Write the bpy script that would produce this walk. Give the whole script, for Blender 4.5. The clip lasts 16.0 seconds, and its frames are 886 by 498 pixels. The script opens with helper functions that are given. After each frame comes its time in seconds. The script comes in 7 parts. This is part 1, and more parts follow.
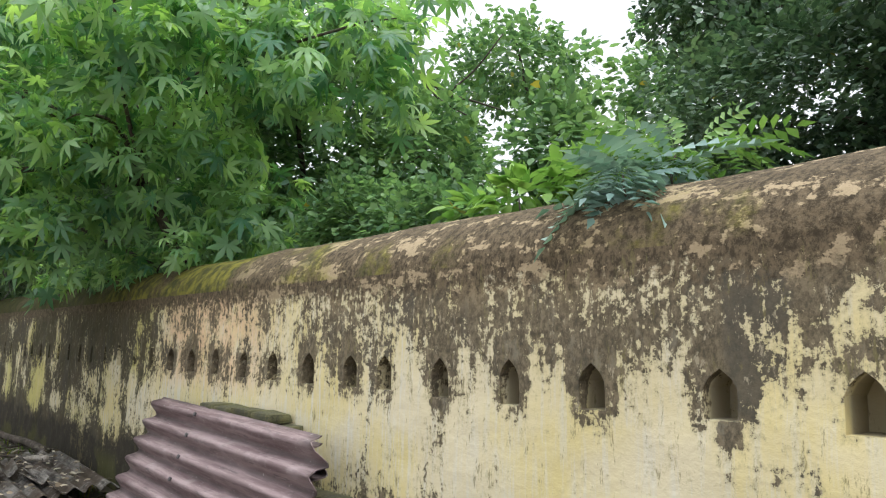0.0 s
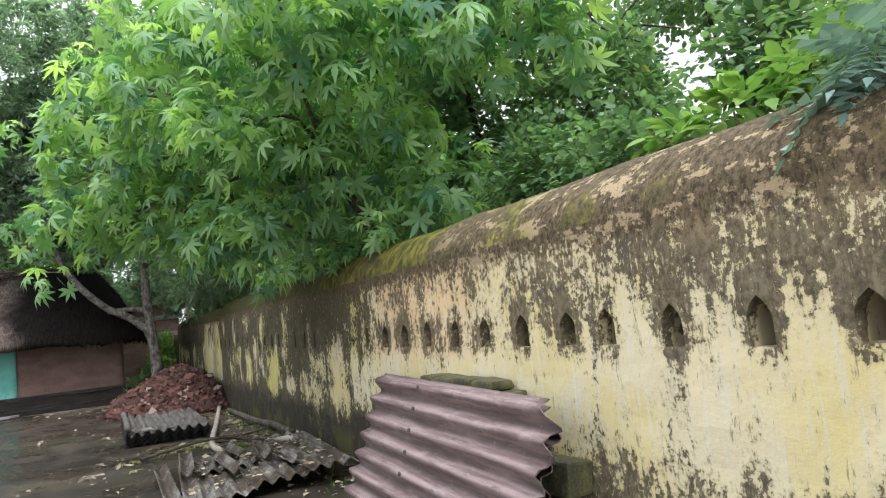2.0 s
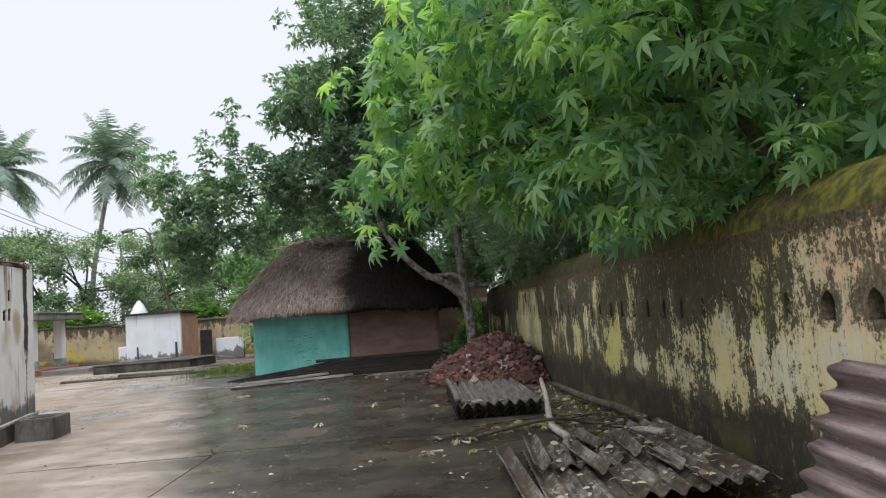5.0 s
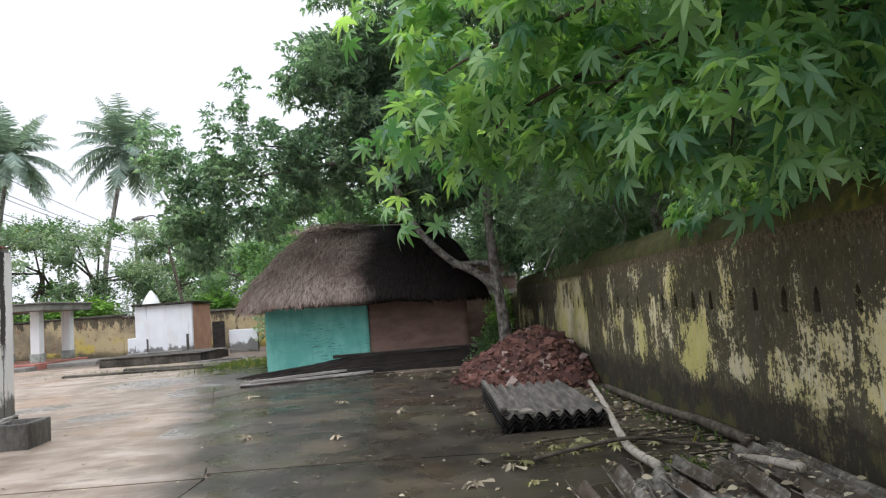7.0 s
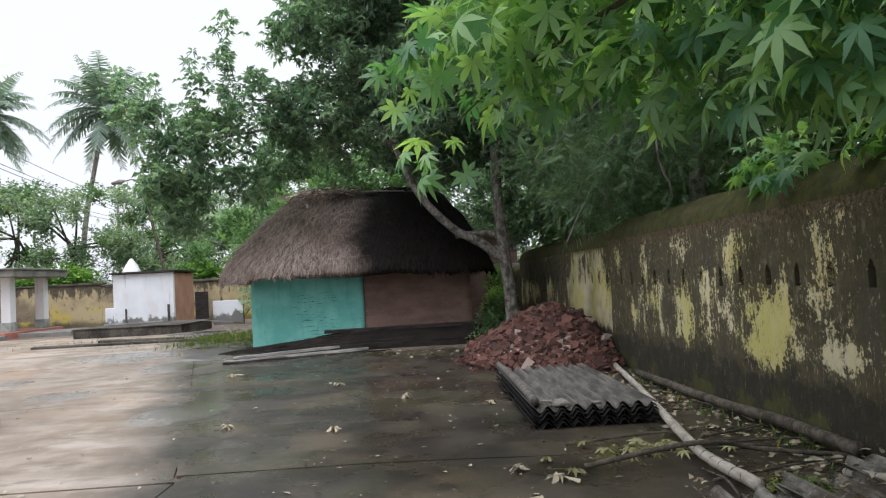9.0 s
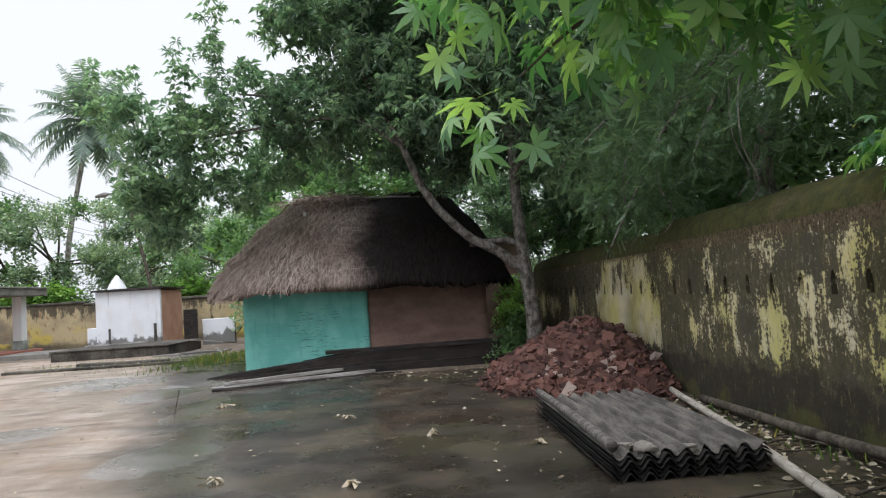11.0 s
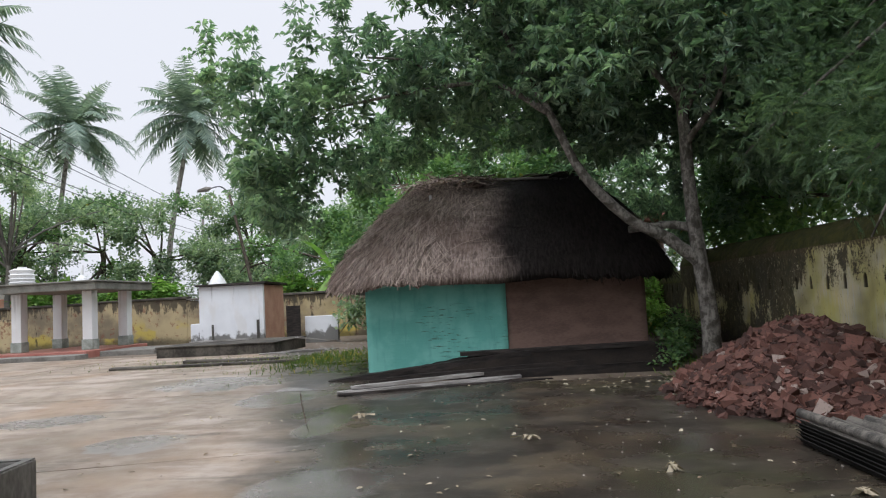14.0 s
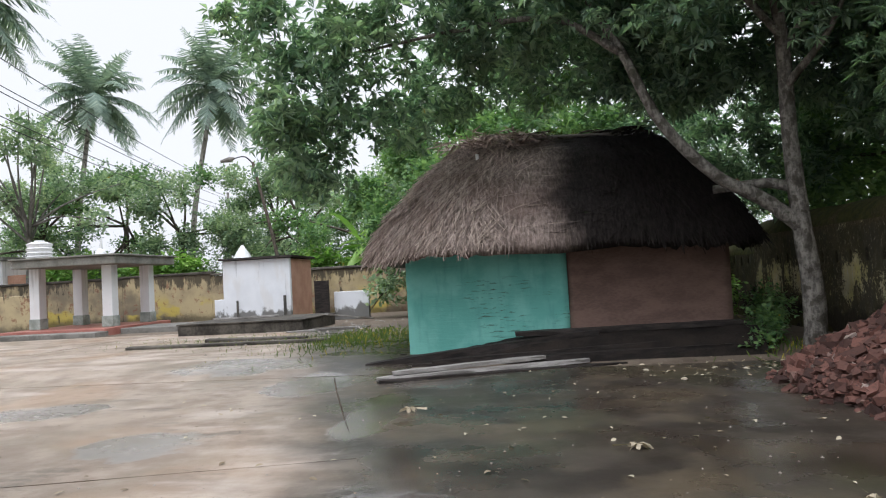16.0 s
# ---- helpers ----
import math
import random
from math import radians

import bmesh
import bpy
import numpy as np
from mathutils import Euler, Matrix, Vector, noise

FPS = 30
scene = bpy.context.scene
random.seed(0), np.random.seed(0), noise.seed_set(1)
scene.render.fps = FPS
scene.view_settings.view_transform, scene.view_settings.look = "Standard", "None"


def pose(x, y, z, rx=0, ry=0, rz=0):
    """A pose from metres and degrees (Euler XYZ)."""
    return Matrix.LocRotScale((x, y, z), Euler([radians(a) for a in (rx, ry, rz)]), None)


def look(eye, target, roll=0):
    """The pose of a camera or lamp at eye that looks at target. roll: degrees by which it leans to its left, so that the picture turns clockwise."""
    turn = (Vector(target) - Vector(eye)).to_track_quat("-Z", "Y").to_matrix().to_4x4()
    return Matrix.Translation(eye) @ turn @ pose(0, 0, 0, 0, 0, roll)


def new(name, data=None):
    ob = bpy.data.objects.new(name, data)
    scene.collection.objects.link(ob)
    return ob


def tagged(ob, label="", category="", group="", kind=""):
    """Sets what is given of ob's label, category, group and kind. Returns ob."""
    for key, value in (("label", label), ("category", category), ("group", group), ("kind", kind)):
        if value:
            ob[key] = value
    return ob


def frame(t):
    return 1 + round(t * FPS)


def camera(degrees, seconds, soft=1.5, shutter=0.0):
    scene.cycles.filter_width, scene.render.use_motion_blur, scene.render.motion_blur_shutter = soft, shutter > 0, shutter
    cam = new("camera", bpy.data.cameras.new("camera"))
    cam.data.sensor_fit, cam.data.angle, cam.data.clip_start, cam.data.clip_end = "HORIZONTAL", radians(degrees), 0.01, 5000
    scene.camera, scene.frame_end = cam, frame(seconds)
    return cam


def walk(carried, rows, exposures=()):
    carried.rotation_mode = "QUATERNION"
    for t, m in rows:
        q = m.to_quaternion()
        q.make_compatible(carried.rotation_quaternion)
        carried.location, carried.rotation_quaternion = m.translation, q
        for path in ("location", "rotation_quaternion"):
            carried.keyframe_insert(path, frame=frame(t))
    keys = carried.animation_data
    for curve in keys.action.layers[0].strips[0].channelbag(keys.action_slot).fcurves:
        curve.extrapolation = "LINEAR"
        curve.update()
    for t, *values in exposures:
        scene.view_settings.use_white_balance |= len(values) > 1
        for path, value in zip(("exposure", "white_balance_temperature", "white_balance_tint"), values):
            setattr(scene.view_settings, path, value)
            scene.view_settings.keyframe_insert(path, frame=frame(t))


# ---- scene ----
cam = camera(64.7, 16.0, 1.15)
METRES, EYE, TILT, LEAN, TURN = 10.9, 1.5, 0.0, 0.0, -39.8
ROWS = [
    (0.0, 0.0, 0.0, 0.0, -0.18, 8.1, -1.29),
    (0.5, 0.001, -0.003, -0.0003, -5.12, 6.61, 0.97),
    (1.0, -0.0018, -0.0031, -0.0001, -3.02, 4.55, 2.8),
    (1.5, -0.0058, 0.0062, -0.0, 6.94, 4.91, 5.57),
    (2.0, -0.0124, 0.023, 0.0003, 15.7, 5.34, 5.53),
    (2.5, -0.0297, 0.0362, 0.0001, 22.56, 6.66, 5.21),
    (3.0, -0.0539, 0.0492, 0.0008, 22.42, 5.21, 5.64),
    (3.5, -0.0731, 0.0696, 0.0021, 31.09, 5.62, 5.75),
    (4.0, -0.0988, 0.0851, 0.0012, 34.19, 5.64, 4.81),
    (4.5, -0.1244, 0.1068, 0.0001, 33.28, 3.08, 4.39),
    (5.0, -0.1431, 0.1309, -0.0003, 38.93, 5.04, 4.32),
    (7.5, -0.2838, 0.2514, 0.0005, 40.69, 4.43, 3.68),
    (8.0, -0.3041, 0.2667, -0.0037, 39.72, 4.57, 1.89),
    (8.5, -0.3327, 0.2863, -0.0025, 39.64, 2.41, 2.55),
    (11.0, -0.4784, 0.3875, -0.0029, 38.61, 3.55, 3.72),
    (11.5, -0.5116, 0.4092, -0.0008, 45.87, 5.04, 4.55),
    (12.0, -0.5487, 0.4152, -0.0024, 48.28, 4.13, 0.75),
    (12.5, -0.572, 0.4134, -0.0016, 48.18, 2.32, 0.85),
    (13.0, -0.6008, 0.4258, -0.0026, 54.54, 5.69, 1.23),
    (13.5, -0.6313, 0.4241, -0.0122, 48.93, 5.36, 2.02),
    (14.0, -0.6734, 0.4476, -0.0112, 45.13, 4.15, 3.07),
    (14.5, -0.706, 0.4642, -0.0128, 46.58, 5.52, 3.0),
    (15.0, -0.7436, 0.4814, -0.013, 42.01, 2.01, 0.56),
    (15.5, -0.7747, 0.5098, -0.0117, 46.78, 2.66, 2.17),
    (16.0, -0.8033, 0.5219, -0.0152, 47.14, 2.34, 3.11),
]
walk(cam, [(t, pose(0, 0, EYE, TILT, LEAN, TURN) @ pose(METRES * x, METRES * y, METRES * z, 90 + pitch, roll, yaw)) for t, x, y, z, yaw, pitch, roll in ROWS],
     exposures=[(0.0, 0.52, 5960, 13), (1.5, 0.50, 5960, 13), (2.0, 0.70, 5960, 13), (2.5, 0.74, 5960, 13), (3.5, 0.55, 5960, 13), (4.0, 0.20, 5960, 13), (5.0, 0.10, 5960, 13), (7.5, 0.32, 5960, 13), (8.0, 0.04, 5960, 13), (8.5, 0.24, 5960, 13), (11.0, 0.20, 5960, 13), (11.5, 0.28, 5960, 13), (12.0, -0.12, 5960, 13), (12.5, -0.05, 5960, 13), (13.0, -0.04, 5960, 13), (13.5, -0.25, 5960, 13), (14.0, 0.00, 5960, 13), (14.5, -0.10, 5960, 13), (15.0, 0.12, 5960, 13), (15.5, 0.44, 5960, 13), (16.0, 0.18, 5960, 13)])

# ---- world and sun: a bright overcast day ----
world = bpy.data.worlds.new("overcast_sky")
scene.world = world
world.use_nodes = True
wt = world.node_tree
wt.nodes.clear()
w_out = wt.nodes.new("ShaderNodeOutputWorld")
w_bg = wt.nodes.new("ShaderNodeBackground")
w_bg.inputs["Strength"].default_value = 1.0
w_sky = wt.nodes.new("ShaderNodeTexSky")
w_sky.sky_type = "NISHITA"
w_sky.sun_disc = False
w_sky.sun_elevation, w_sky.sun_rotation = radians(68), radians(-178)
w_sky.dust_density, w_sky.air_density = 4.0, 1.0
w_sat = wt.nodes.new("ShaderNodeHueSaturation")
w_sat.inputs["Saturation"].default_value = 0.25
w_sat.inputs["Value"].default_value = 0.10
w_co = wt.nodes.new("ShaderNodeTexCoord")
w_sep = wt.nodes.new("ShaderNodeSeparateXYZ")
w_ramp = wt.nodes.new("ShaderNodeValToRGB")
w_ramp.color_ramp.elements[0].position, w_ramp.color_ramp.elements[0].color = 0.0, (0.95, 0.945, 0.935, 1)
w_ramp.color_ramp.elements[1].position, w_ramp.color_ramp.elements[1].color = 1.0, (2.9, 2.9, 2.88, 1)
mid = w_ramp.color_ramp.elements.new(0.42)
mid.color = (0.97, 0.962, 0.95, 1)
w_mix = wt.nodes.new("ShaderNodeMixRGB")
w_mix.inputs[0].default_value = 0.85
wt.links.new(w_co.outputs["Generated"], w_sep.inputs[0])
wt.links.new(w_sep.outputs["Z"], w_ramp.inputs[0])
wt.links.new(w_sky.outputs[0], w_sat.inputs["Color"])
wt.links.new(w_sat.outputs[0], w_mix.inputs[1])
wt.links.new(w_ramp.outputs[0], w_mix.inputs[2])
wt.links.new(w_mix.outputs[0], w_bg.inputs["Color"])
wt.links.new(w_bg.outputs[0], w_out.inputs["Surface"])

sun = new("sun", bpy.data.lights.new("sun", "SUN"))
sun.data.energy, sun.data.angle, sun.data.color = 1.5, radians(40), (1.0, 0.98, 0.95)
sun.matrix_world = look((-1, 0, 30), (0, 12, 0))


# ---- materials ----
class Nodes:
    """A short way to write a node material."""

    def __init__(self, name):
        self.mat = bpy.data.materials.new(name)
        self.mat.use_nodes = True
        self.t = self.mat.node_tree
        self.t.nodes.clear()

    def node(self, kind, operation="", interpolation_type="", blend_type=""):
        n = self.t.nodes.new(kind)
        if operation:
            n.operation = operation
        if interpolation_type:
            n.interpolation_type = interpolation_type
        if blend_type:
            n.blend_type = blend_type
        return n

    def put(self, socket, value):
        if isinstance(value, bpy.types.NodeSocket):
            self.t.links.new(value, socket)
        elif isinstance(value, tuple) and len(value) == 3 and socket.type == "RGBA":
            socket.default_value = (*value, 1)
        else:
            socket.default_value = value

    def pos(self):
        return self.node("ShaderNodeNewGeometry").outputs["Position"]

    def obj(self):
        return self.node("ShaderNodeTexCoord").outputs["Object"]

    def island(self):
        return self.node("ShaderNodeNewGeometry").outputs["Random Per Island"]

    def objrandom(self):
        return self.node("ShaderNodeObjectInfo").outputs["Random"]

    def sep(self, v):
        n = self.node("ShaderNodeSeparateXYZ")
        self.put(n.inputs[0], v)
        return n.outputs

    def stretch(self, v, scale):
        n = self.node("ShaderNodeVectorMath", operation="MULTIPLY")
        self.put(n.inputs[0], v)
        n.inputs[1].default_value = scale
        return n.outputs[0]

    def noise(self, v, scale, detail=4.0, rough=0.55, warp=0.0):
        n = self.node("ShaderNodeTexNoise")
        self.put(n.inputs["Vector"], v)
        n.inputs["Scale"].default_value = scale
        n.inputs["Detail"].default_value = detail
        n.inputs["Roughness"].default_value = rough
        n.inputs["Distortion"].default_value = warp
        return n.outputs[0]

    def span(self, v, a, b, c=0.0, d=1.0, smooth=True):
        n = self.node("ShaderNodeMapRange", interpolation_type="SMOOTHSTEP" if smooth else "LINEAR")
        self.put(n.inputs[0], v)
        for i, x in enumerate((a, b, c, d)):
            n.inputs[1 + i].default_value = x
        return n.outputs[0]

    def m(self, op, a, b=0.0, c=0.0):
        n = self.node("ShaderNodeMath", operation=op)
        for i, x in enumerate((a, b, c)):
            self.put(n.inputs[i], x)
        return n.outputs[0]

    def mix(self, a, b, f, blend="MIX"):
        n = self.node("ShaderNodeMixRGB", blend_type=blend)
        self.put(n.inputs[0], f)
        self.put(n.inputs[1], a)
        self.put(n.inputs[2], b)
        return n.outputs[0]

    def bump(self, h, strength, dist, under=None):
        n = self.node("ShaderNodeBump")
        n.inputs["Strength"].default_value = strength
        n.inputs["Distance"].default_value = dist
        self.put(n.inputs["Height"], h)
        if under is not None:
            self.put(n.inputs["Normal"], under)
        return n.outputs[0]

    def done(self, color, rough=0.8, normal=None, metal=0.0, through_light=0.0, spec=0.5, lit=(0.95, 1.0, 0.66)):
        p = self.node("ShaderNodeBsdfPrincipled")
        self.put(p.inputs["Base Color"], color)
        self.put(p.inputs["Roughness"], rough)
        self.put(p.inputs["Metallic"], metal)
        self.put(p.inputs["Specular IOR Level"], spec)
        if normal is not None:
            self.put(p.inputs["Normal"], normal)
        out = self.node("ShaderNodeOutputMaterial")
        shader = p.outputs[0]
        if through_light:
            tr = self.node("ShaderNodeBsdfTranslucent")
            self.put(tr.inputs["Color"], self.mix(color, lit, 1.0, "MULTIPLY"))
            mx = self.node("ShaderNodeMixShader")
            mx.inputs[0].default_value = through_light
            self.t.links.new(shader, mx.inputs[1])
            self.t.links.new(tr.outputs[0], mx.inputs[2])
            shader = mx.outputs[0]
        self.t.links.new(shader, out.inputs["Surface"])
        return self.mat


def plain(name, a, b, scale=6.0, rough=0.8, bump=0.3, dist=0.01, streak=None, metal=0.0, spec=0.5, world_space=False):
    """Two tones mottled at two scales, with fine relief."""
    n = Nodes(name)
    v = n.pos() if world_space else n.obj()
    if streak:
        v = n.stretch(v, streak)
    big = n.noise(v, scale, 5)
    fine = n.noise(v, scale * 9, 3)
    f = n.span(n.m("ADD", n.m("MULTIPLY", big, 0.7), n.m("MULTIPLY", fine, 0.3)), 0.35, 0.65)
    rnd = n.m("MULTIPLY_ADD", n.objrandom(), 0.4, 0.8)
    col = n.mix(n.mix(a, b, f), n.mix((0, 0, 0), (1, 1, 1), rnd), 1.0, "MULTIPLY")
    r = n.span(big, 0.3, 0.7, max(0.05, rough - 0.1), min(1, rough + 0.1))
    return n.done(col, r, n.bump(n.m("ADD", big, n.m("MULTIPLY", fine, 0.5)), bump, dist), metal, spec=spec)


def coping_colour(n, p, y):
    """Brown weathered crust with bare tan patches, shared by the coping and the top of the wall."""
    fine = n.noise(p, 18, 5, 0.7)
    flake = n.noise(n.stretch(p, (26, 30, 22)), 1.0, 6, 0.8)
    col = n.mix((0.045, 0.035, 0.02), (0.145, 0.112, 0.066), n.span(flake, 0.38, 0.62))
    bare = n.m("ADD", n.m("MULTIPLY", n.noise(n.stretch(p, (1.5, 1.5, 4)), 2.2, 6, 0.65), 0.6), n.m("MULTIPLY", fine, 0.4))
    col = n.mix(col, (0.33, 0.26, 0.155), n.m("MULTIPLY", n.span(bare, 0.53, 0.565), n.span(y, 6.5, 4.0)))
    return col, fine


# where the niches nearest the start stand along the wall
NICHES = (0.868, 1.355, 1.92, 2.395, 2.886, 3.369, 3.72, 4.2, 4.69, 5.148, 5.629, 6.114, 6.572)


def make_wall_paint():
    """Old yellow limewash: dark algae running down from the coping, damp at the foot, bare patches."""
    n = Nodes("stained_yellow_limewash")
    p = n.pos()
    s = n.sep(p)
    y, z = s[1], s[2]
    far = n.span(n.m("ADD", y, n.m("MULTIPLY", n.m("SUBTRACT", n.noise(p, 2.0, 4), 0.5), 0.6)), 6.55, 7.2)
    streak = n.noise(n.stretch(p, (4, 5.5, 1.1)), 1.0, 7, 0.72, 0.4)
    thin = n.noise(n.stretch(p, (20, 30, 2.2)), 1.0, 5, 0.7)
    blot = n.noise(p, 2.2, 6, 0.65)
    speck = n.noise(p, 24, 5, 0.75)
    tall = n.noise(n.stretch(p, (1.2, 1.2, 0.3)), 1.0, 3)
    base = n.mix((0.62, 0.53, 0.24), (0.63, 0.56, 0.36), n.span(n.noise(p, 1.3, 4), 0.38, 0.62))
    base = n.mix(base, (0.60, 0.60, 0.53), n.m("MULTIPLY", n.span(thin, 0.45, 0.7), n.span(y, 2.4, 4.0, 0.45, 0.85)))
    peach = n.m("MULTIPLY", n.m("MULTIPLY", n.span(y, 4.4, 5.4), n.span(y, 7.2, 6.4)), n.span(z, 1.05, 1.35))
    base = n.mix(base, (0.64, 0.45, 0.27), n.m("MULTIPLY", peach, n.span(blot, 0.3, 0.55)))
    lime = n.m("MULTIPLY", far, n.span(n.noise(p, 1.1, 3), 0.42, 0.6))
    base = n.mix(base, (0.50, 0.46, 0.13), n.m("MULTIPLY", lime, 0.75))
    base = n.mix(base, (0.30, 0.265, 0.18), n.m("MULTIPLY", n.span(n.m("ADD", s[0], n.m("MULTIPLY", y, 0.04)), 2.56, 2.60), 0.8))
    # reach of the dark growth by height, with foliage shade painted in farther along
    nz = n.m("ADD", n.m("ADD", n.m("MULTIPLY", n.m("SUBTRACT", streak, 0.5), 2.3), n.m("MULTIPLY", n.m("SUBTRACT", blot, 0.5), 1.6)), n.m("ADD", n.m("MULTIPLY", n.m("SUBTRACT", speck, 0.5), 2.5), n.m("ADD", n.m("MULTIPLY", n.m("SUBTRACT", thin, 0.5), 0.9), n.m("MULTIPLY", n.m("SUBTRACT", tall, 0.5), 0.7))))
    near_lvl = n.m("ADD", n.span(z, 1.10, 1.75, -0.50, 0.22), n.span(z, 0.95, 0.45, 0.0, 0.62))
    far_lvl = n.m("ADD", n.m("ADD", n.span(z, 1.0, 1.5, -0.26, 0.36), n.span(z, 0.74, 0.40, 0.0, 0.78)), n.m("ADD", n.m("ADD", n.m("MULTIPLY", n.span(y, 12.0, 14.5), 0.16), n.m("ADD", n.span(y, 16.2, 16.9, 0.16, -0.55), n.span(y, 19.0, 19.8, 0.0, 0.75))), n.span(y, 7.0, 9.0, -0.10, 0.06)))
    rings = None
    for c in NICHES:
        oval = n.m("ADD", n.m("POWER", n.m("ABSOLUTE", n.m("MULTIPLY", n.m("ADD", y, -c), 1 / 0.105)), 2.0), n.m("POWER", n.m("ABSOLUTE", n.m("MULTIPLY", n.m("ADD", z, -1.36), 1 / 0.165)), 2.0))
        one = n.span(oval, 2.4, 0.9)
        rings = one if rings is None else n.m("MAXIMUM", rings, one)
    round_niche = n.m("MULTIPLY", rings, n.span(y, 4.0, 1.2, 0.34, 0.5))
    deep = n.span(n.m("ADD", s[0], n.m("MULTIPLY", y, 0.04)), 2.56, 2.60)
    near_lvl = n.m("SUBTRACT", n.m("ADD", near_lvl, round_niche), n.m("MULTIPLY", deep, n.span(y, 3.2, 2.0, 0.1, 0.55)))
    patch = n.m("MULTIPLY", n.m("SUBTRACT", n.noise(n.stretch(p, (1.2, 1.2, 0.9)), 1.5, 3), 0.5), 3.4)
    far_lvl = n.m("ADD", far_lvl, patch)
    near_lvl = n.m("ADD", near_lvl, n.m("MULTIPLY", n.span(y, 5.4, 1.9, -0.36, 0.16), n.span(z, 1.3, 1.6)))
    around = n.m("MULTIPLY", n.span(n.m("ABSOLUTE", n.m("SUBTRACT", z, 1.34)), 0.2, 0.06), n.span(y, 3.4, 5.0))
    near_lvl = n.m("ADD", near_lvl, n.m("MULTIPLY", around, 0.24))
    clean = n.span(n.m("ADD", y, n.m("MULTIPLY", n.m("SUBTRACT", blot, 0.5), 1.2)), 1.35, 1.05)
    near_lvl = n.m("SUBTRACT", near_lvl, n.m("MULTIPLY", clean, n.span(z, 1.80, 1.55, 0.0, 0.52)))
    lvl = n.m("ADD", n.m("MULTIPLY", near_lvl, n.m("SUBTRACT", 1.0, far)), n.m("MULTIPLY", far_lvl, far))
    reach = n.m("ADD", nz, lvl)
    dark = n.span(reach, -0.04, 0.06)
    half = n.span(reach, -0.36, 0.0)
    flake = n.noise(n.stretch(p, (26, 30, 22)), 1.0, 6, 0.8)
    stain = n.mix((0.045, 0.037, 0.024), (0.165, 0.132, 0.082), n.span(flake, 0.38, 0.62))
    olive = n.mix((0.026, 0.025, 0.014), (0.058, 0.049, 0.030), n.span(n.noise(p, 2.7, 6, 0.7), 0.38, 0.62))
    stain = n.mix(stain, olive, n.m("MULTIPLY", far, 0.85))
    stain = n.mix(stain, (0.20, 0.18, 0.13), n.m("MULTIPLY", n.span(n.noise(n.stretch(p, (9, 11, 5)), 1.0, 6, 0.75), 0.54, 0.66), 0.55))
    stain = n.mix(stain, (0.025, 0.022, 0.016), n.m("MULTIPLY", n.span(n.noise(n.stretch(p, (12, 14, 4)), 1.0, 6, 0.75), 0.55, 0.68), 0.6))
    stain = n.mix(stain, (0.045, 0.042, 0.035), n.m("MULTIPLY", n.span(n.noise(n.stretch(p, (3, 3, 1)), 1.0, 4), 0.52, 0.62), 0.7))
    stain = n.mix(stain, (0.38, 0.33, 0.22), n.m("MULTIPLY", n.span(n.noise(n.stretch(p, (16, 19, 10)), 1.0, 7, 0.78), 0.58, 0.625), 0.7))
    stain = n.mix(stain, (0.24, 0.18, 0.10), n.m("MULTIPLY", n.span(z, 1.6, 1.95), n.m("MULTIPLY", n.span(n.noise(p, 3.1, 5), 0.45, 0.62), n.span(y, 8, 5))))
    col = n.mix(base, (0.36, 0.315, 0.165), n.m("MULTIPLY", half, 0.55))
    # niche backs past y 5 blackened: recess shade put into the colour
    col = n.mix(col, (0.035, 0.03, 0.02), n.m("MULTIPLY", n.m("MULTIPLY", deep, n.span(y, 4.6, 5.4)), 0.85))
    col = n.mix(col, stain, n.m("MULTIPLY", dark, 0.93))
    mud = n.span(n.m("ADD", z, n.m("MULTIPLY", n.m("SUBTRACT", n.noise(n.stretch(p, (3, 3, 5)), 1.0, 5, 0.7), 0.5), 0.9)), 0.62, 0.40)
    col = n.mix(col, n.mix((0.018, 0.016, 0.012), (0.05, 0.042, 0.03), speck), n.m("MULTIPLY", mud, n.m("MULTIPLY", far, 0.85)))
    foot_moss = n.m("MULTIPLY", n.span(z, 0.42, 0.2), n.span(n.noise(p, 1.6, 4), 0.48, 0.58))
    col = n.mix(col, (0.13, 0.135, 0.03), n.m("MULTIPLY", foot_moss, 0.35))
    crust, _ = coping_colour(n, p, y)
    col = n.mix(col, crust, n.span(n.m("ADD", z, n.m("MULTIPLY", n.m("SUBTRACT", speck, 0.5), 0.5)), 1.74, 1.86))
    # specks of mould on the clean paint
    col = n.mix(col, (0.16, 0.14, 0.06), n.m("MULTIPLY", n.span(n.noise(n.stretch(p, (15, 20, 5)), 1.0, 7, 0.8), 0.575, 0.645), 0.75))
    h = n.m("ADD", n.m("MULTIPLY", n.noise(p, 7, 6), 0.7), n.m("ADD", n.m("MULTIPLY", speck, 0.35), n.m("MULTIPLY", dark, -0.25)))
    return n.done(col, 0.92, n.bump(h, 0.5, 0.02), spec=0.25)


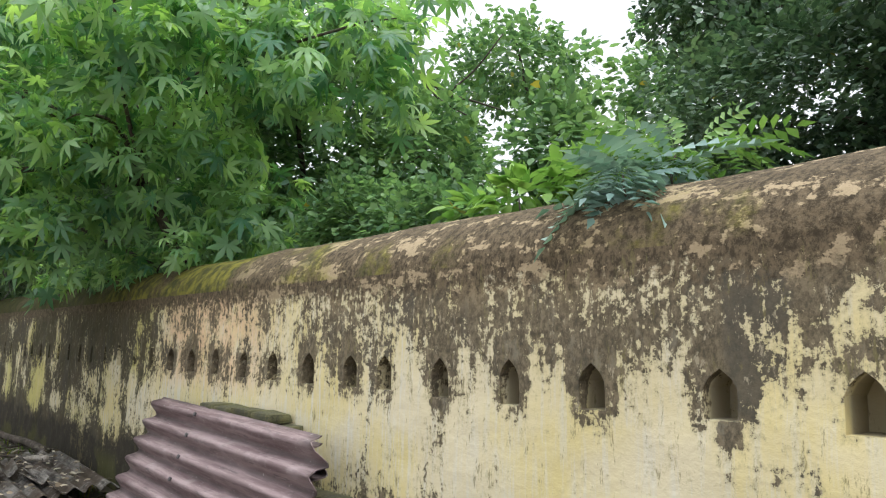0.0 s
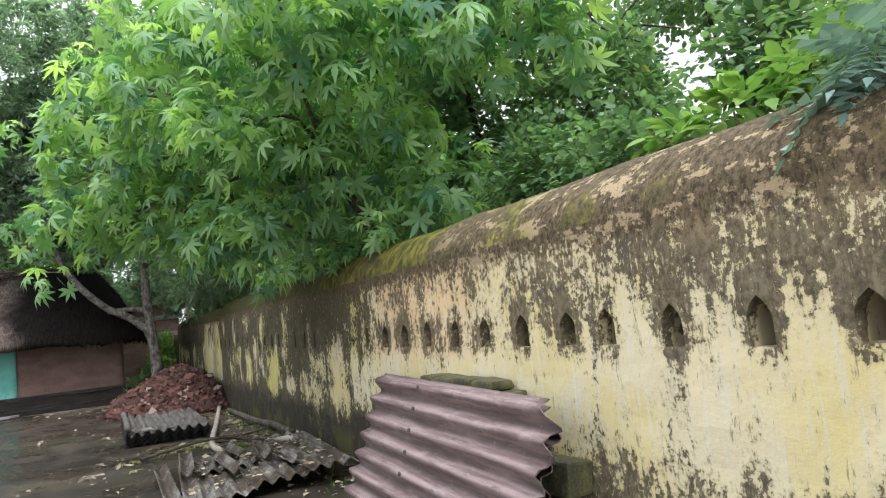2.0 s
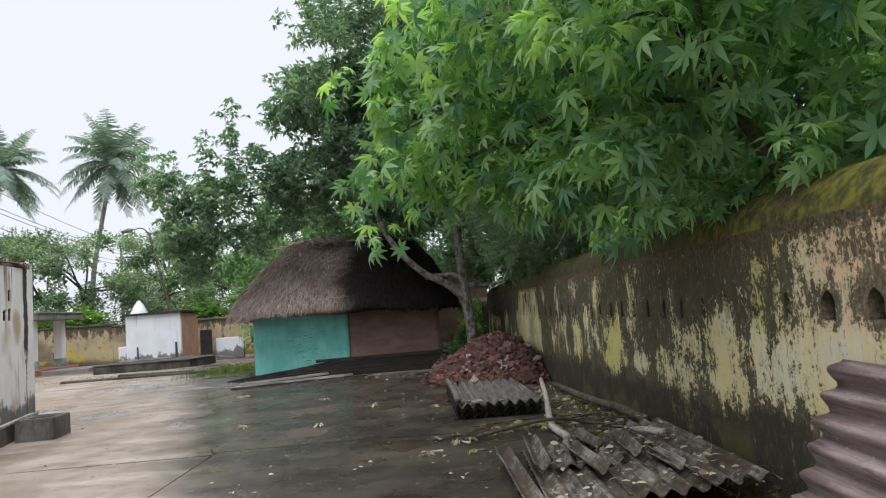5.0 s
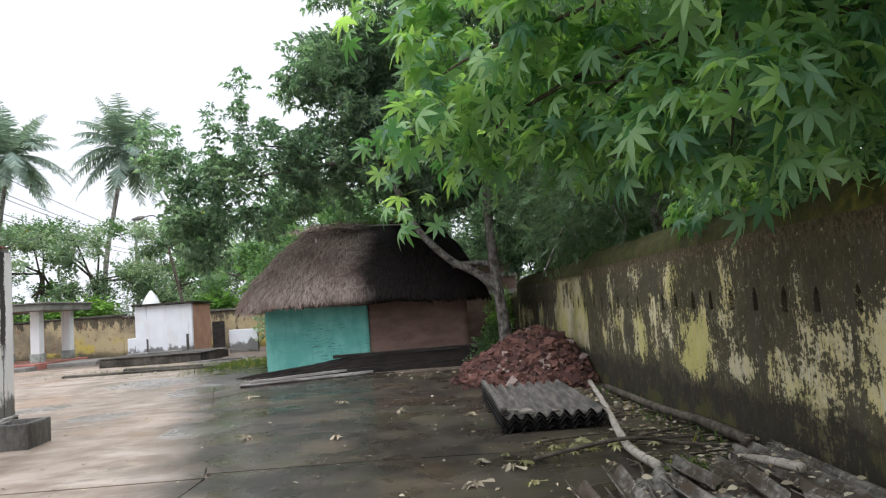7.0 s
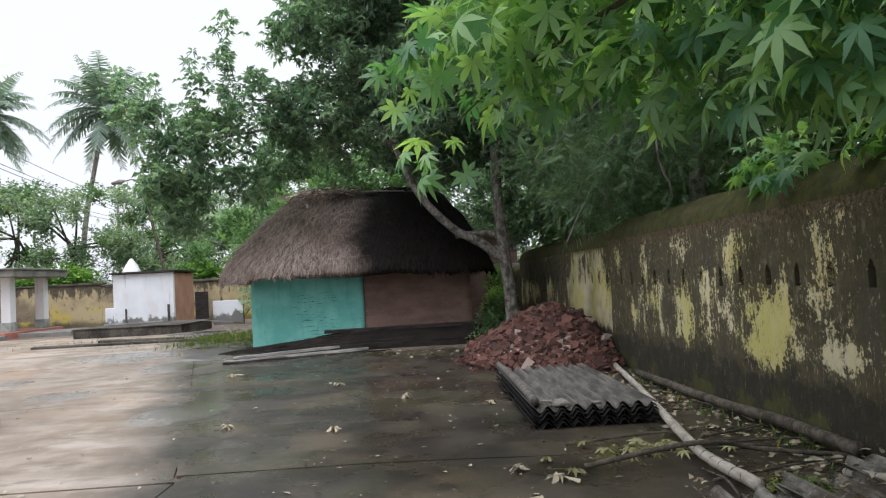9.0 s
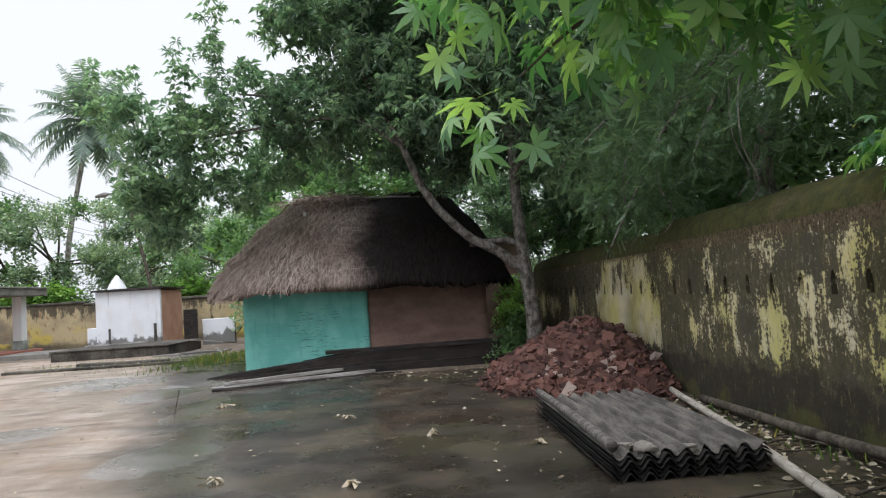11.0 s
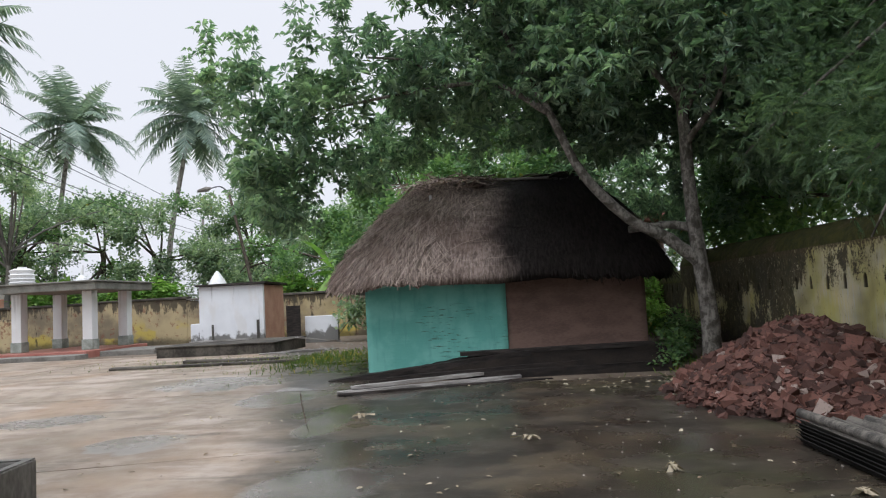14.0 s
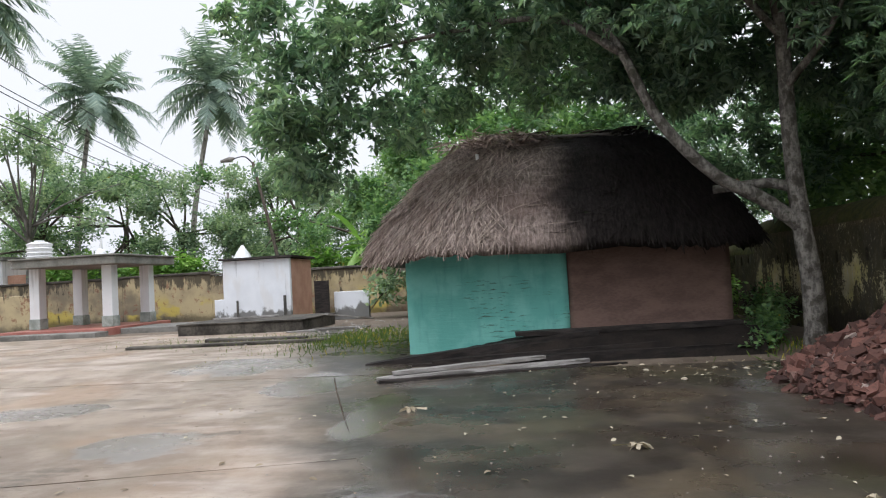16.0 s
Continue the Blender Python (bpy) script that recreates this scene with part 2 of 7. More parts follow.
def make_coping():
    """Weathered earth-brown coping with bare tan patches and yellow-green moss."""
    n = Nodes("mossy_coping")
    p = n.pos()
    s = n.sep(p)
    blot = n.noise(p, 2.6, 6, 0.6)
    col, fine = coping_colour(n, p, s[1])
    grow = n.m("ADD", n.span(s[1], 4.2, 6.4, 0.0, 0.22), n.m("MULTIPLY", n.noise(p, 1.5, 4), 0.7))
    moss = n.mix((0.055, 0.062, 0.018), (0.21, 0.195, 0.03), n.span(n.noise(p, 9, 4), 0.35, 0.65))
    # moss darkened past y 8, painting in the overhanging tree's shade
    moss = n.mix(moss, (0.035, 0.042, 0.016), n.m("MULTIPLY", n.span(n.m("ADD", s[1], n.m("MULTIPLY", n.m("SUBTRACT", blot, 0.5), 6.0)), 7.2, 10.0), 0.8))
    col = n.mix(col, moss, n.m("MULTIPLY", n.span(n.m("ADD", grow, n.m("MULTIPLY", fine, 0.2)), 0.50, 0.66), 0.85))
    return n.done(col, 0.95, n.bump(n.m("ADD", blot, n.m("MULTIPLY", fine, 0.6)), 0.7, 0.03), spec=0.2)


def make_concrete():
    """Worn yard concrete: pale and damp on one side of the seam, wet and darkened with painted-in canopy shade under
    the trees, with shallow puddles.
    """
    n = Nodes("wet_yard_concrete")
    p = n.pos()
    s = n.sep(p)
    big = n.noise(p, 0.35, 5, 0.6)
    midn = n.noise(p, 1.6, 6, 0.6)
    fine = n.noise(p, 30, 4, 0.7)
    smear = n.noise(n.stretch(p, (0.5, 1.6, 1)), 1.0, 5, 0.6)
    warp = n.m("SUBTRACT", n.noise(p, 1.1, 5, 0.65), 0.5)
    dry = n.mix((0.185, 0.14, 0.102), (0.30, 0.238, 0.182), n.span(midn, 0.35, 0.65))
    dry = n.mix(dry, (0.40, 0.335, 0.28), n.m("MULTIPLY", n.span(smear, 0.48, 0.64), 0.7))
    dry = n.mix(dry, (0.17, 0.135, 0.095), n.m("MULTIPLY", n.span(n.noise(p, 0.9, 5), 0.50, 0.62), 0.7))
    dry = n.mix(dry, (0.36, 0.22, 0.13), n.m("MULTIPLY", n.span(n.noise(p, 0.45, 4), 0.52, 0.66), 0.3))
    dry = n.mix(dry, (0.09, 0.072, 0.05), n.m("MULTIPLY", n.span(n.noise(n.stretch(p, (0.7, 2.2, 1)), 1.1, 6, 0.7), 0.56, 0.64), 0.6))
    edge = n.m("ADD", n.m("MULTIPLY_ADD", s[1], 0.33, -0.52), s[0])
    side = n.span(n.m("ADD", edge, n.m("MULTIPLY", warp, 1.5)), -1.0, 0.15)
    wet_shaded = n.mix((0.017, 0.014, 0.011), (0.040, 0.033, 0.025), n.span(midn, 0.36, 0.64))
    wet_shaded = n.mix(wet_shaded, (0.085, 0.066, 0.042), n.m("MULTIPLY", n.span(n.noise(p, 0.7, 6, 0.65), 0.48, 0.64), 0.75))
    wet_shaded = n.mix(wet_shaded, (0.040, 0.042, 0.020), n.m("MULTIPLY", n.span(n.noise(p, 0.5, 5, 0.6), 0.5, 0.62), 0.5))
    wet_shaded = n.mix(wet_shaded, (0.016, 0.013, 0.011), n.m("MULTIPLY", n.span(n.noise(n.stretch(p, (1, 1.8, 1)), 1.3, 6, 0.7), 0.53, 0.62), 0.7))
    col = n.mix(dry, wet_shaded, n.m("MULTIPLY", side, 0.95))
    # puddles in the hollows of the slabs: (x, y, half length, half width)
    pool = None
    for px, py, rx, ry in ((-6.45, 15.8, 0.62, 0.50), (-6.1, 18.9, 0.55, 0.85), (-4.1, 13.8, 0.60, 0.75), (-4.75, 16.8, 0.26, 1.4), (-7.6, 20.6, 1.2, 0.8), (-4.4, 19.2, 0.8, 0.9), (-8.9, 17.6, 0.8, 0.5)):
        dx = n.m("POWER", n.m("ABSOLUTE", n.m("MULTIPLY", n.m("ADD", s[0], -px), 1 / rx)), 2.0)
        dy = n.m("POWER", n.m("ABSOLUTE", n.m("MULTIPLY", n.m("ADD", s[1], -py), 1 / ry)), 2.0)
        one = n.span(n.m("ADD", n.m("ADD", dx, dy), n.m("MULTIPLY", warp, 4.0)), 1.15, 0.55)
        pool = one if pool is None else n.m("MAXIMUM", pool, one)
    col = n.mix(col, (0.20, 0.19, 0.18), n.m("MULTIPLY", pool, n.m("SUBTRACT", 0.6, n.m("MULTIPLY", side, 0.45))))
    col = n.mix(col, (0.05, 0.045, 0.035), n.m("MULTIPLY", n.span(n.noise(p, 55, 2), 0.66, 0.72), 0.7))
    damp = n.span(n.m("ADD", n.m("MULTIPLY", midn, 0.6), n.m("MULTIPLY", big, 0.4)), 0.38, 0.62, 0.60, 0.34)
    wet_rough = n.span(n.noise(p, 0.9, 5, 0.65), 0.40, 0.62, 0.42, 0.20)
    rough = n.m("ADD", n.m("MULTIPLY", damp, n.m("SUBTRACT", 1.0, side)), n.m("MULTIPLY", wet_rough, side))
    rough = n.m("MAXIMUM", n.m("MULTIPLY", rough, n.m("SUBTRACT", 1.0, n.m("MULTIPLY", pool, 0.42))), 0.17)
    bum = n.bump(n.m("MULTIPLY", n.m("ADD", n.m("MULTIPLY", midn, 0.6), n.m("MULTIPLY", fine, 0.25)), n.m("SUBTRACT", 1.0, pool)), 0.35, 0.015)
    return n.done(col, rough, bum, spec=n.span(pool, 0.0, 1.0, 0.4, 1.0))


def make_leaf(name, dark, light, yellow=0.03, glow=0.3, rough=0.42, lit=(0.95, 1.0, 0.66)):
    n = Nodes(name)
    r = n.island()
    col = n.mix(dark, light, n.span(r, 0.05, 0.95, 0, 1, False))
    col = n.mix(col, (0.38, 0.33, 0.05), n.span(r, 1 - yellow, 1 - yellow + 0.004))
    col = n.mix(col, n.mix((0.75, 0.8, 0.75), (1.2, 1.15, 1.0), n.span(n.noise(n.pos(), 0.8, 3), 0.3, 0.7)), 0.8, "MULTIPLY")
    return n.done(col, rough, None, 0, glow, 0.4, lit)


def make_bark(name, a, b, scale=1.0):
    n = Nodes(name)
    p = n.pos()
    v = n.noise(n.stretch(p, (9, 9, 2.5)), scale * 2, 6, 0.65)
    f = n.noise(p, 14 * scale, 5, 0.7)
    col = n.mix(a, b, n.span(n.m("ADD", n.m("MULTIPLY", v, 0.5), n.m("MULTIPLY", f, 0.5)), 0.4, 0.6))
    col = n.mix(col, (0.04, 0.035, 0.025), n.m("MULTIPLY", n.span(n.noise(p, 7, 5), 0.53, 0.6), 0.75))
    return n.done(col, 0.9, n.bump(n.m("ADD", v, f), 0.7, 0.02), spec=0.2)


def make_thatch(name="weathered_thatch", light=1.0):
    """Grey-brown straw; one half older and damp, its black also holding painted tree shade."""
    n = Nodes(name)
    p = n.pos()
    r = n.island()
    st = n.noise(n.stretch(p, (26, 10, 3)), 1.0, 5, 0.7)
    big = n.noise(p, 1.4, 4)
    # straw tones raised to paint in the open sky's light on one half
    col = n.mix(tuple(c * light for c in (0.20, 0.152, 0.132)), tuple(c * light for c in (0.66, 0.53, 0.47)), n.span(st, 0.35, 0.68))
    rib = n.noise(n.stretch(p, (9, 7, 1.0)), 1.0, 4, 0.6)
    col = n.mix(col, (0.05, 0.04, 0.034), n.m("MULTIPLY", n.span(rib, 0.5, 0.68), 0.6))
    col = n.mix(col, n.mix((0.06, 0.045, 0.035), tuple(c * light for c in (0.44, 0.36, 0.29)), r), 0.5)
    col = n.mix(col, (0.16, 0.10, 0.08), n.m("MULTIPLY", n.span(big, 0.45, 0.65), 0.35))
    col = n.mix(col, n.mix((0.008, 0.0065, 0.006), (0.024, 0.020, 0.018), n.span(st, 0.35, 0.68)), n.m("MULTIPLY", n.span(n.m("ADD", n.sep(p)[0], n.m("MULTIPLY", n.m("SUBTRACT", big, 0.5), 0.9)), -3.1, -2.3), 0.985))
    return n.done(col, 0.95, n.bump(st, 0.8, 0.03), spec=0.15)


def make_hut_paint():
    """Turquoise wash over an uneven mud wall, flaked to brown brick courses in thin lines."""
    n = Nodes("turquoise_mud_wall")
    p = n.pos()
    s = n.sep(p)
    midn = n.noise(p, 2.5, 5)
    fine = n.noise(p, 22, 5, 0.7)
    col = n.mix((0.145, 0.43, 0.365), (0.21, 0.53, 0.455), n.span(midn, 0.35, 0.65))
    lines = n.noise(n.stretch(p, (3.0, 3.0, 26)), 1.0, 5, 0.7)
    where = n.m("MULTIPLY", n.span(n.noise(p, 1.2, 3), 0.47, 0.58), n.span(s[2], 1.35, 1.2))
    col = n.mix(col, (0.07, 0.13, 0.10), n.m("MULTIPLY", n.span(lines, 0.56, 0.61), where))
    col = n.mix(col, (0.10, 0.30, 0.27), n.m("MULTIPLY", n.span(n.noise(n.stretch(p, (6, 6, 1)), 1.0, 5), 0.5, 0.7), 0.45))
    return n.done(col, 0.85, n.bump(n.m("ADD", n.m("ADD", midn, n.m("MULTIPLY", fine, 0.3)), n.m("MULTIPLY", lines, 0.7)), 0.5, 0.025), spec=0.3)


def make_white_plaster(name="stained_white_plaster", base=(0.88, 0.86, 0.83), stain=0.6, corner=False, tan=0.6):
    n = Nodes(name)
    p = n.pos()
    s = n.sep(p)
    streak = n.noise(n.stretch(p, (7, 7, 0.35)), 1.0, 5, 0.65)
    blot = n.noise(p, 1.7, 5)
    fine = n.noise(p, 25, 4, 0.7)
    q = n.sep(n.obj())
    col = n.mix(base, tuple(c * 0.92 for c in base), n.span(blot, 0.35, 0.65))
    col = n.mix(col, (0.50, 0.38, 0.22), n.m("MULTIPLY", n.span(n.noise(n.stretch(p, (3, 3, 1)), 0.8, 4), 0.50, 0.66), tan))
    run = n.m("ADD", streak, n.span(s[2], 1.2, 2.7, -0.04, 0.05))
    col = n.mix(col, (0.12, 0.11, 0.095), n.m("MULTIPLY", n.span(run, 0.58, 0.68), stain * 1.2))
    wet = n.m("ADD", n.m("MULTIPLY", n.noise(n.stretch(p, (2.5, 2.5, 1.6)), 1.0, 5, 0.65), 0.9), n.span(s[2], 0.95, 0.15, -0.1, 0.35))
    col = n.mix(col, (0.085, 0.08, 0.065), n.m("MULTIPLY", n.span(wet, 0.52, 0.64), 0.85))
    col = n.mix(col, (0.2, 0.18, 0.15), n.m("MULTIPLY", n.span(fine, 0.68, 0.74), 0.6))
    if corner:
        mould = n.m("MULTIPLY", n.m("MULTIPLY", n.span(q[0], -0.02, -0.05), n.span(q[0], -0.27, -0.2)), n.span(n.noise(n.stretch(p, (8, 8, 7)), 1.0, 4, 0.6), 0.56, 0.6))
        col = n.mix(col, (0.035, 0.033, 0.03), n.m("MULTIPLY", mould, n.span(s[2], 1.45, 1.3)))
        off = n.m("ABSOLUTE", n.m("ADD", q[1], n.m("MULTIPLY_ADD", n.noise(p, 3.0, 5, 0.7), 0.16, 0.22)))
        band = n.m("MULTIPLY", n.span(n.m("ADD", off, n.m("MULTIPLY", n.m("SUBTRACT", fine, 0.5), 0.10)), 0.085, 0.06), n.span(n.m("ADD", s[2], n.m("MULTIPLY", n.noise(p, 6, 4), 0.9)), 1.55, 1.9))
        col = n.mix(col, (0.022, 0.020, 0.018), n.m("MULTIPLY", band, 0.95))
        thin = n.m("MULTIPLY", n.span(n.m("ADD", off, n.m("MULTIPLY", n.m("SUBTRACT", fine, 0.5), 0.06)), 0.03, 0.012), n.span(s[2], 2.2, 1.6))
        col = n.mix(col, (0.06, 0.055, 0.048), n.m("MULTIPLY", thin, 0.8))
        rust = n.m("ADD", n.m("POWER", n.m("MULTIPLY", n.m("ADD", q[1], 0.62), 1 / 0.17), 2.0), n.m("POWER", n.m("MULTIPLY", n.m("ADD", s[2], -1.78), 1 / 0.34), 2.0))
        col = n.mix(col, (0.42, 0.27, 0.08), n.m("MULTIPLY", n.span(n.m("ADD", rust, n.m("MULTIPLY", n.m("SUBTRACT", blot, 0.5), 2.0)), 1.2, 0.1), 0.75))
        drip = n.m("MULTIPLY", n.span(n.noise(n.stretch(p, (14, 14, 0.5)), 1.0, 4, 0.6), 0.55, 0.62), n.span(s[2], 2.0, 2.7))
        col = n.mix(col, (0.10, 0.09, 0.075), n.m("MULTIPLY", drip, 0.85))
    return n.done(col, 0.85, n.bump(n.m("ADD", blot, n.m("MULTIPLY", fine, 0.4)), 0.35, 0.015), spec=0.3)


M_WALL, M_COPING, M_CONC = make_wall_paint(), make_coping(), make_concrete()
M_SOIL = plain("damp_soil", (0.085, 0.062, 0.042), (0.16, 0.125, 0.09), 2.5, 0.9, 0.6, 0.03, world_space=True)
M_PALMATE = make_leaf("palmate_leaf", (0.09, 0.23, 0.145), (0.37, 0.57, 0.31), 0.0, 0.55, 0.34, (1.3, 1.3, 0.42))
M_MANGO = make_leaf("mango_leaf", (0.16, 0.26, 0.21), (0.44, 0.57, 0.44), 0.004, 0.55, 0.28, (0.95, 1.1, 0.65))
M_FEATHER = make_leaf("feathery_leaf", (0.09, 0.165, 0.10), (0.20, 0.30, 0.17), 0.006, 0.45)
M_DARKLEAF = make_leaf("dense_tree_leaf", (0.10, 0.20, 0.10), (0.24, 0.39, 0.16), 0.004, 0.5)
# darker copy of the dense leaf, with shade put into its colour
M_SHADELEAF = make_leaf("shaded_tree_leaf", (0.06, 0.12, 0.07), (0.17, 0.27, 0.15), 0.004, 0.35)
# both belt leaf tones are paled to put distance haze into the colour
M_MIDLEAF = make_leaf("hazy_belt_leaf", (0.11, 0.19, 0.13), (0.38, 0.52, 0.32), 0.004, 0.55, 0.5)
M_FARLEAF = make_leaf("hazy_far_leaf", (0.17, 0.27, 0.19), (0.46, 0.57, 0.40), 0.004, 0.55, 0.5)
M_BLUELEAF = make_leaf("blue_green_leaf", (0.17, 0.29, 0.25), (0.34, 0.48, 0.43), 0.0, 0.3)
M_BRIGHT = make_leaf("bright_shrub_leaf", (0.13, 0.28, 0.06), (0.28, 0.45, 0.12), 0.01, 0.4)
# bluish pale tones paint distance haze onto the palm leaves
M_PALM = make_leaf("hazy_palm_leaflet", (0.19, 0.27, 0.245), (0.36, 0.45, 0.40), 0.01, 0.4, 0.5)
M_GRASS = make_leaf("grass_blade", (0.07, 0.13, 0.025), (0.16, 0.23, 0.05), 0.12, 0.3, 0.6)
M_YELLOWING = make_leaf("yellowing_leaf", (0.15, 0.14, 0.06), (0.40, 0.38, 0.20), 0.0, 0.2, 0.6)
M_LITTER = make_leaf("dead_leaf", (0.16, 0.12, 0.08), (0.50, 0.44, 0.35), 0.0, 0.1, 0.7)
M_BARK = make_bark("pale_mango_bark", (0.095, 0.086, 0.075), (0.27, 0.25, 0.22))
M_DARKBARK = make_bark("dark_bark", (0.06, 0.05, 0.04), (0.13, 0.11, 0.085))
M_PALMBARK = make_bark("palm_bark", (0.22, 0.20, 0.18), (0.38, 0.355, 0.32), 0.4)
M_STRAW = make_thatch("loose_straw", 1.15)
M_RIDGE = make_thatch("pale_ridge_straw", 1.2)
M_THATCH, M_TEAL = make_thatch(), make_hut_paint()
M_MUD = plain("brown_mud_wall", (0.135, 0.083, 0.066), (0.225, 0.145, 0.115), 1.8, 0.9, 0.5, 0.03, (1, 1, 2.5), world_space=True)
M_TIMBER = plain("black_weathered_timber", (0.014, 0.012, 0.011), (0.048, 0.039, 0.034), 3.0, 0.7, 0.6, 0.02, (1.5, 8, 8), spec=0.2)
M_GREYPLANK = plain("grey_weathered_plank", (0.17, 0.155, 0.14), (0.36, 0.34, 0.32), 3.0, 0.7, 0.5, 0.01, (1.2, 10, 10))
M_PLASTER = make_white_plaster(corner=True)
M_SHED = make_white_plaster("white_shed_plaster", (0.74, 0.755, 0.775), 0.35, tan=0.12)
M_GREYWALL = plain("grey_damp_cement", (0.10, 0.095, 0.08), (0.24, 0.225, 0.20), 2.2, 0.85, 0.4, 0.02, world_space=True)
M_PINK = plain("salmon_plaster", (0.42, 0.22, 0.14), (0.55, 0.33, 0.23), 2.0, 0.85, 0.3, world_space=True)
M_REDFLOOR = plain("red_oxide_floor", (0.30, 0.10, 0.075), (0.42, 0.18, 0.14), 2.0, 0.45, 0.2, world_space=True)


def make_red_sheet():
    """Red-brown cement sheet: faded crests, troughs darkened by dirt and painted-in groove shade, pale scratches and
    grey lichen spots.
    """
    n = Nodes("red_brown_cement_sheet")
    p = n.obj()
    s = n.sep(p)
    streak = n.noise(n.stretch(p, (1.2, 16, 16)), 1.0, 6, 0.7)
    blot = n.noise(p, 3.2, 6, 0.65)
    fine = n.noise(p, 60, 4, 0.7)
    col = n.mix((0.13, 0.088, 0.084), (0.27, 0.205, 0.195), n.span(streak, 0.36, 0.64))
    col = n.mix(col, (0.33, 0.27, 0.255), n.m("MULTIPLY", n.span(blot, 0.52, 0.66), 0.5))
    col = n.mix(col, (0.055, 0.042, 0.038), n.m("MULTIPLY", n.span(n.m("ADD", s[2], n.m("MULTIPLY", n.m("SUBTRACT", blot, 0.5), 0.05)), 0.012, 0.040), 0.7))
    col = n.mix(col, (0.06, 0.05, 0.045), n.m("MULTIPLY", n.span(n.noise(n.stretch(p, (2, 9, 9)), 2.0, 6, 0.75), 0.56, 0.64), 0.6))
    col = n.mix(col, (0.42, 0.39, 0.36), n.m("MULTIPLY", n.span(n.noise(p, 34, 3, 0.6), 0.66, 0.70), 0.6))
    return n.done(col, 0.72, n.bump(n.m("ADD", streak, n.m("MULTIPLY", fine, 0.5)), 0.6, 0.008), spec=0.35)


M_PURPLE = make_red_sheet()


def make_grey_sheet():
    """Old grey cement sheet: pale lichen on the crests, brown silt and leaf mould in patches."""
    n = Nodes("lichen_grey_cement_sheet")
    p = n.obj()
    w = n.pos()
    streak = n.noise(n.stretch(p, (1.1, 9, 9)), 2.4, 6, 0.7)
    blot = n.noise(w, 3.0, 6, 0.7)
    col = n.mix((0.045, 0.040, 0.034), (0.25, 0.23, 0.20), n.span(n.m("ADD", n.m("MULTIPLY", streak, 0.6), n.m("MULTIPLY", blot, 0.4)), 0.38, 0.62))
    col = n.mix(col, (0.060, 0.042, 0.026), n.m("MULTIPLY", n.span(n.noise(w, 1.7, 6, 0.7), 0.44, 0.56), 0.85))
    col = n.mix(col, (0.36, 0.34, 0.30), n.m("MULTIPLY", n.span(n.noise(w, 14, 5, 0.75), 0.58, 0.64), 0.6))
    col = n.mix(col, (0.025, 0.022, 0.018), n.m("MULTIPLY", n.span(n.noise(w, 9, 5, 0.75), 0.57, 0.64), 0.7))
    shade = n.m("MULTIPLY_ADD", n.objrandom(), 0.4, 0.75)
    col = n.mix(col, n.mix((0, 0, 0), (1, 1, 1), shade), 1.0, "MULTIPLY")
    return n.done(col, 0.88, n.bump(n.m("ADD", streak, blot), 0.6, 0.01), spec=0.25)


M_GREYSHEET = make_grey_sheet()
M_DARKSHEET = plain("dark_cement_sheet_edge", (0.03, 0.028, 0.027), (0.09, 0.085, 0.08), 6.0, 0.8, 0.5, 0.01)


def make_brick():
    """Broken brick: each piece its own red or brown, a few pale with mortar."""
    n = Nodes("broken_red_brick")
    r = n.m("FRACT", n.m("ADD", n.objrandom(), n.m("MULTIPLY", n.island(), 7.31)))
    col = n.mix((0.042, 0.024, 0.020), (0.155, 0.074, 0.057), n.span(r, 0.0, 0.9, 0, 1, False))
    col = n.mix(col, (0.27, 0.21, 0.18), n.span(r, 0.965, 0.975))
    g = n.noise(n.obj(), 30, 4, 0.7)
    col = n.mix(col, (0.045, 0.030, 0.025), n.m("MULTIPLY", n.span(g, 0.5, 0.68), 0.6))
    return n.done(col, 0.92, n.bump(g, 0.6, 0.01), spec=0.25)


M_BRICK = make_brick()
M_BRICKDUST = plain("brick_rubble_soil", (0.055, 0.030, 0.024), (0.11, 0.055, 0.042), 9.0, 0.95, 0.9, 0.04, world_space=True)
M_MOSSBRICK = plain("mossy_block", (0.035, 0.035, 0.018), (0.11, 0.105, 0.04), 6.0, 0.95, 0.7, 0.02)
M_STACKLOW = plain("black_lower_sheet", (0.012, 0.011, 0.010), (0.034, 0.031, 0.028), 5.0, 0.85, 0.5, 0.01, spec=0.2)
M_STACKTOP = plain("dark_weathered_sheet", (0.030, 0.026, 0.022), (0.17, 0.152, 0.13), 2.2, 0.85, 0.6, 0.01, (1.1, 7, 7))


def make_ringed_pole():
    """Pale peeled wood with dark broken rings where shoots grew."""
    n = Nodes("pale_ringed_pole")
    p = n.obj()
    s = n.sep(p)
    g = n.noise(n.stretch(p, (18, 3, 18)), 1.0, 5, 0.7)
    col = n.mix((0.27, 0.235, 0.195), (0.46, 0.415, 0.355), n.span(g, 0.35, 0.65))
    ring = n.m("FRACT", n.m("ADD", n.m("MULTIPLY", s[1], 6.2), n.m("MULTIPLY", n.noise(p, 5.0, 3), 1.1)))
    ring = n.m("MULTIPLY", n.span(ring, 0.09, 0.05), n.span(n.noise(p, 14, 3), 0.44, 0.52))
    col = n.mix(col, (0.05, 0.04, 0.03), n.m("MULTIPLY", ring, 0.9))
    col = n.mix(col, (0.24, 0.12, 0.06), n.m("MULTIPLY", n.span(n.noise(p, 1.7, 4), 0.58, 0.66), 0.6))
    return n.done(col, 0.75, n.bump(g, 0.4, 0.01), spec=0.3)


